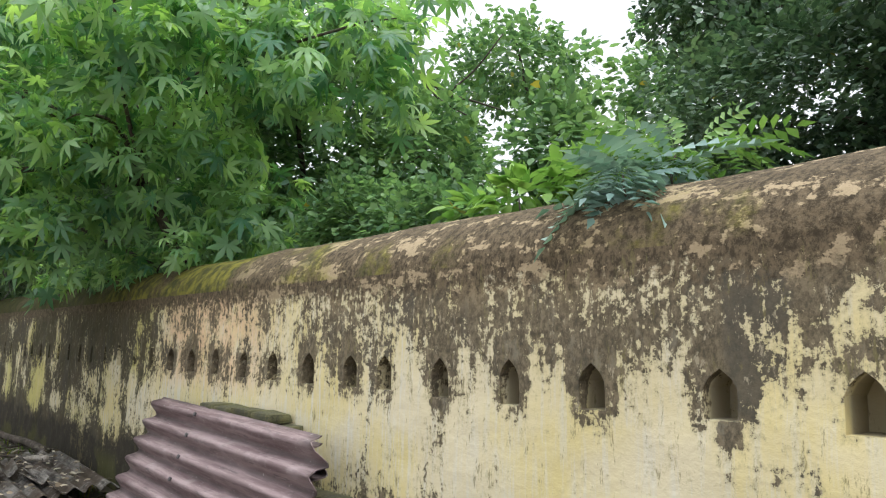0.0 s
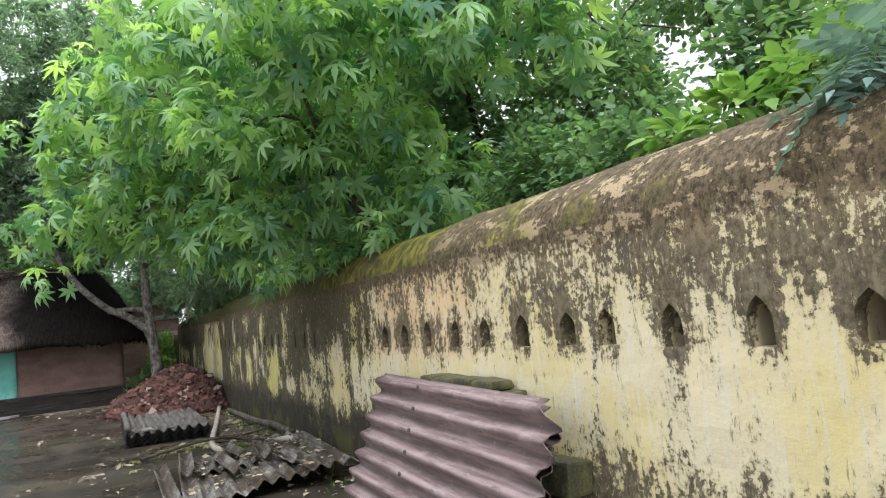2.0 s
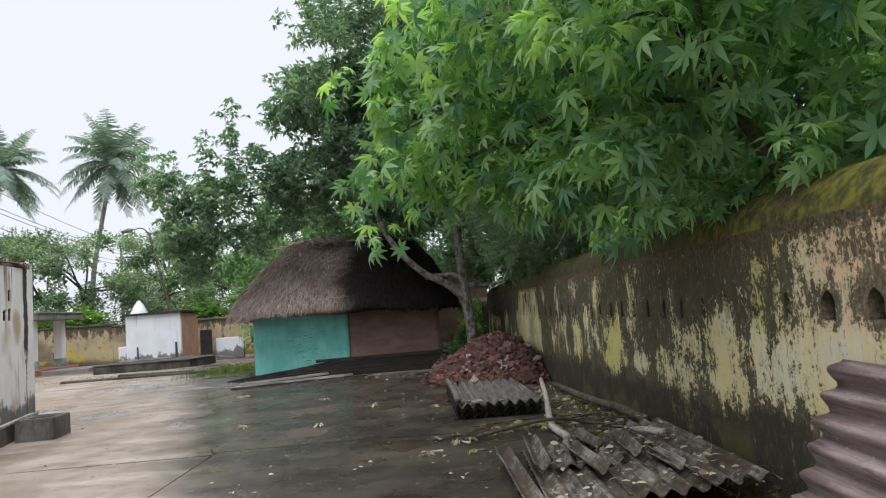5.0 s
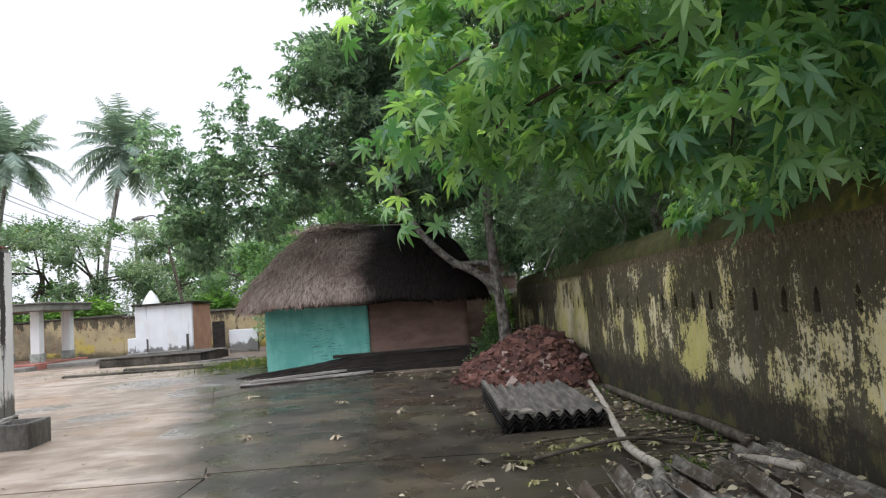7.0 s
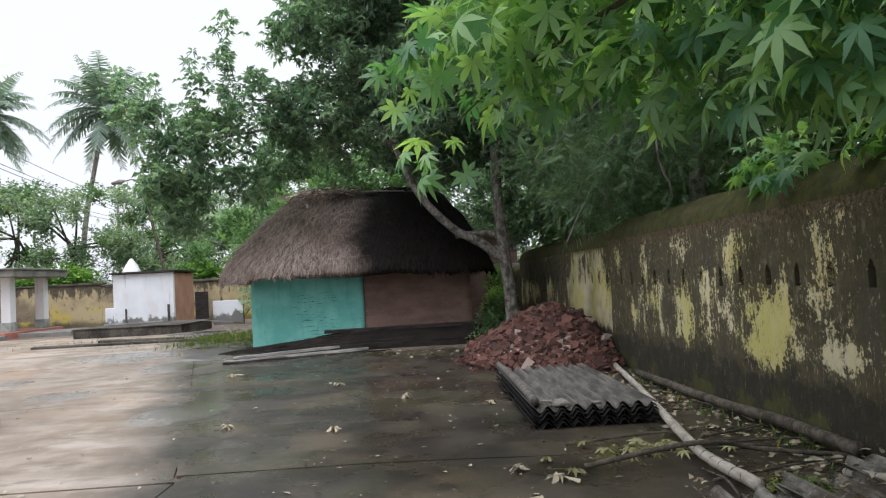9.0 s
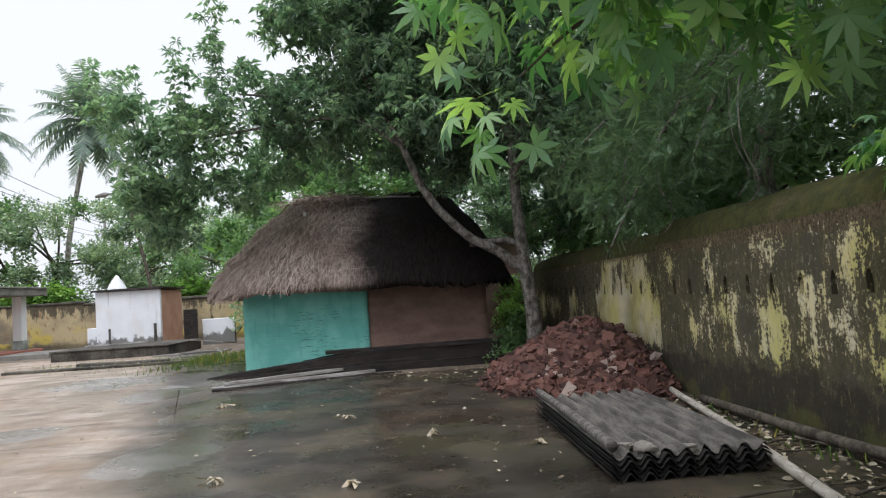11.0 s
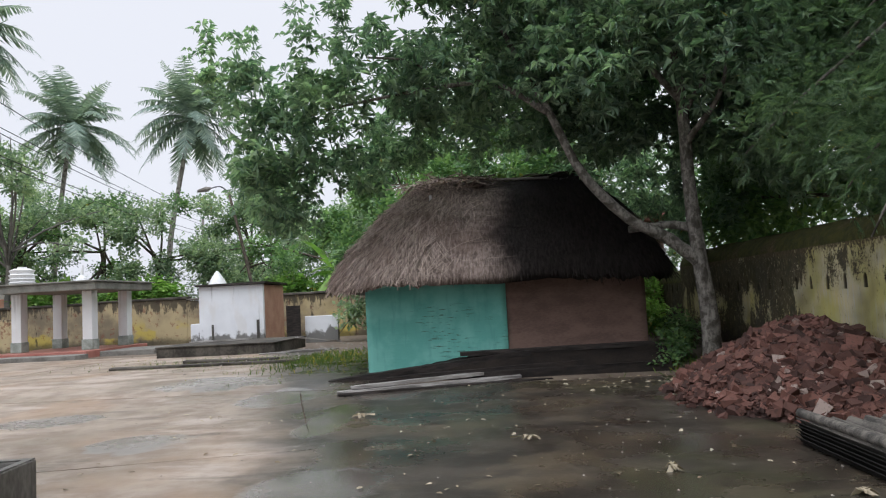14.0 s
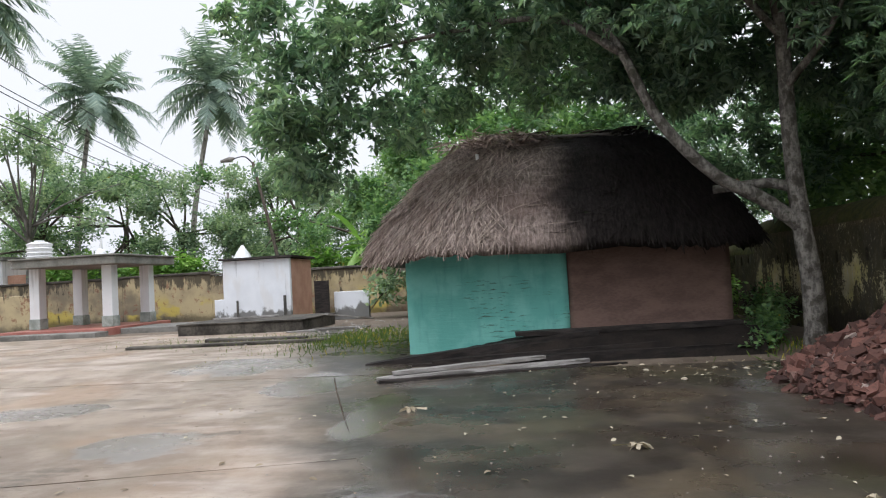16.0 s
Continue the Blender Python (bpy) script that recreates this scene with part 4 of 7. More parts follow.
def boundary_section(name, y0, y1, top, back, first, last, label):
    """A stretch of the wall: niched face, rounded earth coping, plain rear face."""
    root = tagged(empty(name), label, "boundary wall", kind="structure")
    rng = random.Random(int(y0 * 10) + 7)
    pitch = 0.4755
    niches = []
    for k in range(first, last):
        c = 0.872 + pitch * k + rng.uniform(-0.02, 0.02)
        if 0 <= k < 13:
            c = NICHES[k]
        w = rng.uniform(0.125, 0.145) if c < 7 else rng.uniform(0.075, 0.095)
        niches.append((c, w, 1.25 + rng.uniform(-0.012, 0.012), 1.375, 1.455 + rng.uniform(-0.01, 0.01)))
    v, f = niche_panel(y0, y1, -0.1, top - 0.27, niches, 0.09, 0.2, 0.016, 1.0 + y0)
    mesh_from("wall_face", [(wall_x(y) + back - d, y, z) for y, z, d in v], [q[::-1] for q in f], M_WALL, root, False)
    # coping: a profile of (inwards, up) swept along the wall
    prof = [(0.0, -0.27), (0.004, -0.24), (0.02, -0.18), (0.06, -0.11), (0.13, -0.04), (0.22, 0.02), (0.32, 0.06), (0.44, 0.07), (0.52, 0.03), (0.54, -0.12), (0.54, -top - 0.1)]
    n = max(2, int((y1 - y0) / 0.12))
    verts, faces = [], []
    for i in range(n + 1):
        y = y0 + (y1 - y0) * i / n
        for j, (a, b) in enumerate(prof):
            d = noise.noise(Vector((y * 1.1, j * 0.35, y0))) * 0.03 + noise.noise(Vector((y * 3.0, j * 0.5, 4))) * 0.010
            keep = 0.0 if j in (0, len(prof) - 1) else 1.0
            verts.append((wall_x(y) + back + a + 0.3 * d * keep, y, top + b + d * keep))
    w = len(prof)
    for i in range(n):
        for j in range(w - 1):
            faces.append((i * w + j, i * w + j + 1, (i + 1) * w + j + 1, (i + 1) * w + j))
    faces.append(tuple(range(w)))
    faces.append(tuple(n * w + j for j in range(w))[::-1])
    mesh_from("coping", verts, faces, M_COPING, root, True)
    # the plain end faces under the coping
    for y in (y0, y1):
        mesh_from("wall_end", [(wall_x(y) + back, y, -0.1), (wall_x(y) + back + 0.54, y, -0.1), (wall_x(y) + back + 0.54, y, top - 0.14), (wall_x(y) + back, y, top - 0.27)], [(0, 1, 2, 3)], M_WALL, root)
    return root


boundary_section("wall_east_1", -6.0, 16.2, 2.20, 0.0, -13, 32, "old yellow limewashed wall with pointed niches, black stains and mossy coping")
boundary_section("wall_east_2", 16.2, 25.4, 2.12, 0.05, 33, 50, "dark mossy stretch of yellow boundary wall beyond the brick heap")
boundary_section("wall_east_3", 25.4, 37.0, 1.75, 0.15, 52, 74, "low yellow boundary wall behind the thatched hut")


# ---- corrugated cement sheets ----
def corrugated(length, width, pitch=0.146, amp=0.026, thick=0.007, rough_end=0.0, sag=0.0, seed=1, ends=(True, True)):
    """A corrugated sheet: ridges run along x, width along y, z up; the ends can be chipped."""
    rng = random.Random(seed)
    ny = int(width / pitch * 8)
    nx = 14
    chip0 = [rough_end * (0.25 * rng.random() + 1.2 * abs(noise.noise(Vector((j * 0.16, seed, 0))))) * (1 if ends[0] else 0.4) for j in range(ny + 1)]
    chip1 = [rough_end * (0.25 * rng.random() + 1.2 * abs(noise.noise(Vector((j * 0.16, seed, 7))))) * (1 if ends[1] else 0.4) for j in range(ny + 1)]
    if rough_end > 0.1:
        chip1 = [c + 0.16 * max(0.0, 1 - j / 7) for j, c in enumerate(chip1)]
    verts, faces = [], []
    for s in (0, 1):
        for j in range(ny + 1):
            y = width * j / ny
            for i in range(nx + 1):
                a, b = chip0[j], length - chip1[j]
                x = a + (b - a) * i / nx
                z = amp * math.cos(2 * math.pi * y / pitch) - s * thick - sag * math.sin(math.pi * x / length) + 0.004 * noise.noise(Vector((x * 2, y * 3, seed)))
                verts.append((x, y, z))
    w = nx + 1
    m = (ny + 1) * w
    for j in range(ny):
        for i in range(nx):
            a = j * w + i
            faces.append((a, a + 1, a + w + 1, a + w))
            faces.append((m + a, m + a + w, m + a + w + 1, m + a + 1))
    for j in range(ny):
        for i in (0, nx):
            a = j * w + i
            faces.append((a, a + w, m + a + w, m + a))
    for i in range(nx):
        for j in (0, ny):
            a = j * w + i
            faces.append((a, m + a, m + a + 1, a + 1))
    return verts, faces


def sheet_between(name, verts, faces, origin, along, across, material, parent=None):
    """Place a sheet with its ridges along one way and its width along another."""
    x = Vector(along).normalized()
    y = Vector(across)
    y = (y - x * y.dot(x)).normalized()
    z = x.cross(y)
    ob = mesh_from(name, verts, faces, material, parent, True)
    ob.matrix_basis = Matrix((x, y, z)).transposed().to_4x4()
    ob.matrix_basis.translation = Vector(origin)
    return ob


def hooks(parent, origin, along, across, spots):
    """Small rusty washers and bolts left in the ridges."""
    x = Vector(along).normalized()
    y = Vector(across)
    y = (y - x * y.dot(x)).normalized()
    z = x.cross(y)
    for a, b in spots:
        c = Vector(origin) + x * a + y * b - z * 0.052
        v, f = tube_data([c - z * 0.01, c + z * 0.006], [0.017, 0.013], 8)
        mesh_from("bolt", v, f, M_DARKSHEET, parent)


# red-brown sheets leaning on the wall over a low stack of blocks
top_l, top_r = Vector((2.07, 6.22, 1.05)), Vector((2.10, 3.42, 1.00))
down = Vector((-0.40, -0.10, -1.0))
sh_v, sh_f = corrugated(2.8, 1.10, 0.156, 0.044, 0.009, 0.13, 0.0, 3, (False, True))
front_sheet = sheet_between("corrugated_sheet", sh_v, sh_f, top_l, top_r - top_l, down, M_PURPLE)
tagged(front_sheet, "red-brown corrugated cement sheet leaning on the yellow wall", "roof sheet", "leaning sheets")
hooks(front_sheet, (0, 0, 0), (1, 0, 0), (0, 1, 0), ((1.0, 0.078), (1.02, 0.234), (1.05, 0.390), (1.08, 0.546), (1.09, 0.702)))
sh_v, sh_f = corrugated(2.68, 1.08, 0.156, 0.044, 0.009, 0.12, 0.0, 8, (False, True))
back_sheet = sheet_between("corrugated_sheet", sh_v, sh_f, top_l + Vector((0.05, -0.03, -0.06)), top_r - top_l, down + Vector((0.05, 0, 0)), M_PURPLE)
tagged(back_sheet, "red-brown corrugated cement sheet with a broken corner, behind another", "roof sheet", "leaning sheets")


def block_stack():
    rng = random.Random(4)
    for row in range(6):
        for k in range(7):
            y = 3.45 + k * 0.29 + (0.14 if row % 2 else 0.0)
            if k == 0 or (row >= 4 and k not in (3, 4, 5, 6)) or (row == 3 and k < 2):
                continue
            z = row * 0.213 if row < 5 else 0.978
            bm = bmesh.new()
            add_box(bm, -0.09, 0.09, -0.135, 0.135, 0, 0.20 if row < 4 else 0.118 if row == 4 else 0.07, 0.02, 0.012, None, rng)
            ob = part("mossy_block", bm, M_MOSSBRICK)
            ob.matrix_basis = pose(wall_x(y) - 0.105, y, z, 0, 0, 2 + rng.uniform(-3, 3))
            tagged(ob, "moss-covered old masonry block stacked against the yellow wall", "block", "blocks behind the sheets")


block_stack()


def lying_sheets():
    """Old grey sheets on the ground beside the wall, overlapping and broken."""
    spots = [
        ((0.42, 6.85, 0.075), (0.03, 1, 0.0), (1, -0.03, 0.06), 2.3, 0.62, 21),
        ((0.98, 7.0, 0.125), (0.02, 1, 0.004), (1, 0, 0.04), 2.45, 0.66, 22),
        ((1.5, 6.95, 0.19), (0.03, 1, -0.01), (1, 0, 0.03), 2.75, 0.52, 23),
        ((0.62, 8.0, 0.13), (0.16, 1, -0.02), (1, -0.16, 0.05), 1.4, 0.58, 24),
    ]
    for o, a, c, ln, w, seed in spots:
        v, f = corrugated(ln, w, 0.146, 0.026, 0.007, 0.12, 0.0, seed)
        v = [(x, y, -z) for x, y, z in v]
        ob = sheet_between("corrugated_sheet", v, f, o, a, c, M_GREYSHEET)
        tagged(ob, "broken lichen-grey corrugated cement sheet lying beside the wall", "roof sheet", "grey sheets on the ground")


lying_sheets()


def sheet_fragments():
    """Broken pieces of sheet thrown on top of the others."""
    rng = random.Random(14)
    for k, (x, y, ln, t) in enumerate(((0.34, 6.95, 2.2, -0.02), (0.52, 7.9, 1.3, 0.05), (0.92, 7.5, 1.1, -0.06), (1.28, 7.9, 0.8, 0.09))):
        v, f = corrugated(ln, 0.146, 0.146, 0.034, 0.008, 0.10, 0.0, 90 + k)
        v = [(a, b, -c) for a, b, c in v]
        ob = sheet_between("sheet_strip", v, f, (x - 0.07, y, 0.09 if k == 0 else 0.17 + 0.075 * (x - 0.5)), (math.sin(t), math.cos(t), 0.0), (math.cos(t), -math.sin(t), 0.02), M_GREYSHEET)
        tagged(ob, "long single-ridge strip broken from a grey cement sheet", "sheet fragment", "sheet strips")
    for k in range(3):
        y = rng.uniform(7.2, 8.6)
        x = rng.uniform(0.55, 1.75)
        v, f = corrugated(rng.uniform(0.35, 0.9), rng.choice((0.15, 0.16, 0.29)), 0.146, 0.026, 0.007, 0.16, 0.0, 60 + k)
        v = [(a, b, -c) for a, b, c in v]
        t = rng.uniform(-0.16, 0.16)
        z = 0.165 + 0.06 * (x - 0.5)
        ob = sheet_between("sheet_fragment", v, f, (x, y, z), (math.sin(t), math.cos(t), 0.0), (math.cos(t), -math.sin(t), 0.05), M_GREYSHEET)
        tagged(ob, "broken piece of grey corrugated cement sheet on others", "sheet fragment", "sheet fragments")


sheet_fragments()
for k, (x0, x1, y0, y1) in enumerate(((-0.62, -0.06, 6.9, 7.36), (-0.04, 0.36, 6.94, 7.40), (-1.2, -0.64, 6.84, 7.32), (-1.78, -1.22, 6.78, 7.26))):
    tagged(box("stone_slab", x0, x1, y0, y1, -0.02, 0.03, M_STONE, None, 0.01, "", 0.008), "pale flat stone slab lying on the concrete", "slab", "pale stone slabs")


def sheet_stack():
    for k in range(6):
        v, f = corrugated(3.05 - 0.03 * (k % 3), 1.2, 0.146, 0.034, 0.008, 0.03 if k < 5 else 0.07, 0.0, 31 + k)
        v = [(x, y, -z) for x, y, z in v]
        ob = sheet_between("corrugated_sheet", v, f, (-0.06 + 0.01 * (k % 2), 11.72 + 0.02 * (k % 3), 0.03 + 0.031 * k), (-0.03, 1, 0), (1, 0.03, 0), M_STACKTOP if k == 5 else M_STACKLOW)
        tagged(ob, "grey corrugated cement sheet in a low stack on the concrete" if k == 5 else "dark corrugated cement sheet under others in a stack", "roof sheet", "sheet stack")


sheet_stack()
tagged(limb("ridge_cap", [(-0.02, 11.80, 0.255), (-0.05, 13.2, 0.262), (-0.11, 14.72, 0.26)], 0.042, 0.040, M_STACKTOP, None, 10, 6, 0.05, 15), "weathered grey cement ridge cap lying on the sheet stack", "ridge cap")

mr = random.Random(40)
for k in range(9):
    bm = bmesh.new()
    a = mr.uniform(0.03, 0.085)
    add_box(bm, -a, a, -a * 0.8, a * 0.8, 0, a * 0.55, a * 0.22, a * 0.2, None, mr)
    ob = part("mortar_lump", bm, M_STONE)
    ob.matrix_basis = pose(mr.uniform(0.0, 0.62), 11.86 + mr.uniform(-0.08, 0.22), 0.195, 0, 0, mr.uniform(0, 180))
    tagged(ob, "crumbled pale mortar lump on the sheet stack", "rubble", "mortar lumps")
# poles and sticks on the ground
tagged(limb("wooden_pole", [(1.02, 9.44, 0.10), (1.00, 10.2, 0.08), (1.07, 10.9, 0.08), (1.22, 12.0, 0.085), (1.40, 13.3, 0.08), (1.66, 15.4, 0.07)], 0.042, 0.038, M_POLE, None, 10, 8, 0.07, 3), "pale peeled wooden pole lying beside the sheet stack", "pole")
tagged(limb("wooden_pole", [(2.02, 10.05, 0.11), (2.0, 11.1, 0.10), (1.86, 12.2, 0.09), (1.75, 14.6, 0.07)], 0.055, 0.045, M_DARKBARK, None, 9, 6, 0.08, 5), "dark damp log lying along the foot of the wall", "pole")
tagged(limb("wooden_pole", [(1.70, 8.5, 0.26), (1.68, 9.0, 0.2), (1.66, 9.6, 0.10)], 0.036, 0.03, M_POLE, None, 9, 6, 0.07, 9), "pale peeled pole lying on the grey sheets by the wall", "pole")
rng_s = random.Random(12)
for k in range(26):
    y = rng_s.uniform(9.0, 13.5)
    x = wall_x(y) - rng_s.uniform(0.15, 1.3)
    a = rng_s.uniform(-0.6, 0.6) + (1.4 if k % 3 else 0.2)
    ln = rng_s.uniform(0.4, 1.5)
    dx, dy = math.sin(a) * ln / 2, math.cos(a) * ln / 2
    x1, x2 = min(x - dx, wall_x(y) - 0.1), min(x + dx, wall_x(y) - 0.1)
    tagged(limb("stick", [(x1, y - dy, 0.03), (x + 0.03 if x < 1.9 else 1.9, y, 0.05), (x2, y + dy, 0.03)], 0.012, 0.006, M_DARKBARK, None, 6, 4, 0.1, k), "thin dry stick lying on the damp ground by the wall", "stick", "sticks by the wall")
tagged(limb("stick", [(0.13, 10.32, 0.03), (1.0, 10.36, 0.15), (1.5, 10.41, 0.06), (2.08, 10.12, 0.05)], 0.022, 0.016, M_DARKBARK, None, 7, 4, 0.1, 77), "long thin branch lying across the concrete", "stick", "sticks by the wall")


# ---- heap of broken brick ----
def pile_z(x, y):
    dx, dy = (x - 1.0) / 1.45, (y - 17.4) / 2.25
    r = math.sqrt(dx * dx + dy * dy)
    return max(0.0, (0.95 * (1 - r) ** 0.8 + 0.10 * noise.noise(Vector((x * 1.7, y * 1.7, 2)))) if r < 1 else 0.0)


def brick_heap():
    rng = random.Random(9)
    root = tagged(empty("brick_heap", (1.0, 17.4, 0)), "heap of broken red brick rubble against the yellow wall", "brick heap")
    nx, ny = 30, 40
    verts = [(-0.6 - 1.0 + 3.0 * i / nx, -2.5 + 5.0 * j / ny, 0) for j in range(ny + 1) for i in range(nx + 1)]
    verts = [(x, y, pile_z(x + 1.0, y + 17.4) - 0.05 + 0.05 * noise.noise(Vector((x * 3, y * 3, 0)))) for x, y, z in verts]
    faces = [(j * (nx + 1) + i, j * (nx + 1) + i + 1, (j + 1) * (nx + 1) + i + 1, (j + 1) * (nx + 1) + i) for j in range(ny) for i in range(nx)]
    mesh_from("rubble", verts, faces, M_BRICKDUST, root, True)
    shapes = []
    for k in range(10):
        bm = bmesh.new()
        lx, ly, lz = rng.uniform(0.03, 0.075), rng.uniform(0.025, 0.048), rng.uniform(0.018, 0.036)
        add_box(bm, -lx, lx, -ly, ly, -lz, lz, 0.0, 0.014, None, rng)
        bmesh.ops.triangulate(bm, faces=bm.faces)
        me = bpy.data.meshes.new("brick")
        bm.to_mesh(me)
        bm.free()
        me.materials.append(M_BRICK)
        shapes.append(me)
    spots = []
    while len(spots) < 4800:
        x, y = rng.uniform(-0.75, 1.85), rng.uniform(14.9, 19.9)
        z = pile_z(x, y)
        if x > wall_x(y) - 0.1:
            continue
        if z > 0.02 or rng.random() < 0.05 and pile_z(1 + (x - 1) * 0.88, 17.4 + (y - 17.4) * 0.88) > 0:
            spots.append((x - 1.0, y - 17.4, z))
    spots.sort(key=lambda s: s[1] + 0.6 * s[0])
    allv, allf = [], []
    for i, s in enumerate(spots):
        big = rng.uniform(0.35, 1.0) if rng.random() < 0.88 else rng.uniform(1.2, 1.8)
        turn = Euler((rng.uniform(-0.7, 0.7), rng.uniform(-0.7, 0.7), rng.uniform(0, 6.28)))
        m = Matrix.LocRotScale(Vector(s) + Vector((0, 0, rng.uniform(-0.01, 0.03))), turn, (big, big, big))
        me = rng.choice(shapes)
        if i < 300:
            ob = new("brick", me)
            ob.parent = root
            ob.matrix_basis = m
        else:
            k = len(allv)
            allv += [m @ v.co for v in me.vertices]
            allf += [tuple(k + q for q in p.vertices) for p in me.polygons]
    rest = mesh_from("broken_bricks", allv, allf, M_BRICK, root)
    tagged(rest, "", "", "", "stuff")


def timber(name, a, b, w, h, material, label, group, seed=1, category="plank"):
    """A weathered plank or beam from a to b."""
    rng = random.Random(seed)
    a, b = Vector(a), Vector(b)
    ln = (b - a).length
    bm = bmesh.new()
    n = 8
    rings = []
    for i in range(n + 1):
        x = ln * i / n
        wob = [rng.uniform(-1, 1) * 0.012 for _ in range(4)]
        e = 0.86 if i in (0, n) else 1.0
        rings.append([bm.verts.new((x, (-w / 2 + wob[0]) * e, (-h / 2) * e)), bm.verts.new((x, (w / 2 + wob[1]) * e, (-h / 2 + wob[2] * 0.3) * e)), bm.verts.new((x + wob[0], (w / 2 + wob[1]) * e, (h / 2 + wob[3] * 0.4) * e)), bm.verts.new((x, (-w / 2 + wob[2]) * e, (h / 2 + wob[0] * 0.4) * e))])
    for i in range(n):
        for k in range(4):
            bm.faces.new((rings[i][k], rings[i][(k + 1) % 4], rings[i + 1][(k + 1) % 4], rings[i + 1][k]))
    bm.faces.new(rings[0][::-1])
    bm.faces.new(rings[-1])
    ob = part(name, bm, material)
    ob.matrix_basis = Matrix.Translation(a) @ (b - a).to_track_quat("X", "Z").to_matrix().to_4x4()
    return tagged(ob, label, category, group)


# ---- thatched hut ----
def make_hut():
    hut = tagged(empty("thatched_hut", (-2.6, 23.0, 0.1)), "low mud hut, half turquoise, half brown, with grey thatch roof", "hut")
    o = Vector((2.6, -23.0, -0.1))

    def face(name, x0, x1, y, z0, z1, material, seed, label, thick=0.3):
        nx, nz = max(2, int((x1 - x0) / 0.12)), 14
        verts, faces = [], []
        for s in (0, 1):
            for j in range(nz + 1):
                for i in range(nx + 1):
                    x, z = x0 + (x1 - x0) * i / nx, z0 + (z1 - z0) * j / nz
                    d = 0.02 * noise.noise(Vector((x * 1.4, z * 1.7, seed))) + 0.008 * noise.noise(Vector((x * 6, z * 9, seed)))
                    verts.append(Vector((x, y + d if s == 0 else y + thick, z)) + o)
        w, m = nx + 1, (nx + 1) * (nz + 1)
        for j in range(nz):
            for i in range(nx):
                a = j * w + i
                faces.append((a, a + 1, a + w + 1, a + w))
                faces.append((m + a, m + a + w, m + a + w + 1, m + a + 1))
        for i in range(nx):
            faces += [(i, m + i, m + i + 1, i + 1), (nz * w + i, nz * w + i + 1, m + nz * w + i + 1, m + nz * w + i)]
        for j in range(nz):
            faces += [(j * w, (j + 1) * w, m + (j + 1) * w, m + j * w), (j * w + nx, m + j * w + nx, m + (j + 1) * w + nx, (j + 1) * w + nx)]
        ob = mesh_from(name, verts, faces, material, hut, True)
        ob["label"] = label
        return ob

    face("wall", -5.10, -2.56, 21.0, -0.1, 1.85, M_TEAL, 1, "turquoise limewashed mud wall")
    face("wall", -2.56, -0.12, 21.04, -0.1, 1.85, M_MUD, 2, "bare brown mud wall")
    for x in (-5.10, -0.42):
        bm = bmesh.new()
        add_box(bm, x + 2.6, x + 0.3 + 2.6, 21.31 - 23, 25.0 - 23, -0.2, 1.75)
        part("wall", bm, M_TEAL if x < -3 else M_MUD, hut)
    bm = bmesh.new()
    add_box(bm, -4.8 + 2.6, -0.42 + 2.6, 24.7 - 23, 25.0 - 23, -0.2, 1.75)
    part("wall", bm, M_MUD, hut)
    # roof body: rounded hip with a thick eave
    ex0, ex1, ey0, ey1, ez = -5.78, 0.42, 20.32, 25.7, 1.74
    rx0, rx1, ry, rz = -4.05, -0.95, 23.0, 3.78

    def roof_point(u, s):
        """u runs round the eave, s from the eave to the ridge."""
        cx, cy, hx, hy = (ex0 + ex1) / 2, (ey0 + ey1) / 2, (ex1 - ex0) / 2, (ey1 - ey0) / 2
        a = 2 * math.pi * u
        ca, sa = math.cos(a), math.sin(a)
        e = 0.35
        px, py = cx + hx * math.copysign(abs(ca) ** e, ca), cy + hy * math.copysign(abs(sa) ** e, sa)
        qx = min(rx1, max(rx0, rx0 + (px - ex0) / (ex1 - ex0) * (rx1 - rx0)))
        k = s ** 1.2
        x, y = px + (qx - px) * k, py + (ry - py) * k
        z = ez + (rz - ez) * (1 - (1 - s) ** 1.23) + 0.05 * noise.noise(Vector((x * 1.2, y * 1.2, 5))) + 0.05 * math.sin(u * 37) * (1 - s) + 0.07 * noise.noise(Vector((u * 170, s * 3.0, 1))) + 0.05 * noise.noise(Vector((u * 45, s * 4.0, 9)))
        return Vector((x, y, z))

    nu, ns = 400, 26
    verts, faces = [], []
    for j in range(ns + 1):
        for i in range(nu):
            verts.append(roof_point(i / nu, j / ns) + o)
    under = len(verts)
    for i in range(nu):
        p = roof_point(i / nu, 0.0)
        c = Vector(((ex0 + ex1) / 2, (ey0 + ey1) / 2, p.z))
        q = p + (c - p).normalized() * 0.10
        q.z -= 0.13
        verts.append(q + o)
    inner = len(verts)
    for i in range(nu):
        p = roof_point(i / nu, 0.42)
        p.z -= 0.22
        verts.append(p + o)
    for j in range(ns):
        for i in range(nu):
            i2 = (i + 1) % nu
            faces.append((j * nu + i, j * nu + i2, (j + 1) * nu + i2, (j + 1) * nu + i))
    for i in range(nu):
        i2 = (i + 1) % nu
        faces.append((i, under + i, under + i2, i2))
        faces.append((under + i, inner + i, inner + i2, under + i2))
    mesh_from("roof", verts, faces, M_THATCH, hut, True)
    # loose straw over the roof and hanging from the eave
    rng = np.random.default_rng(3)
    prng = random.Random(3)
    pos, along, size = [], [], []
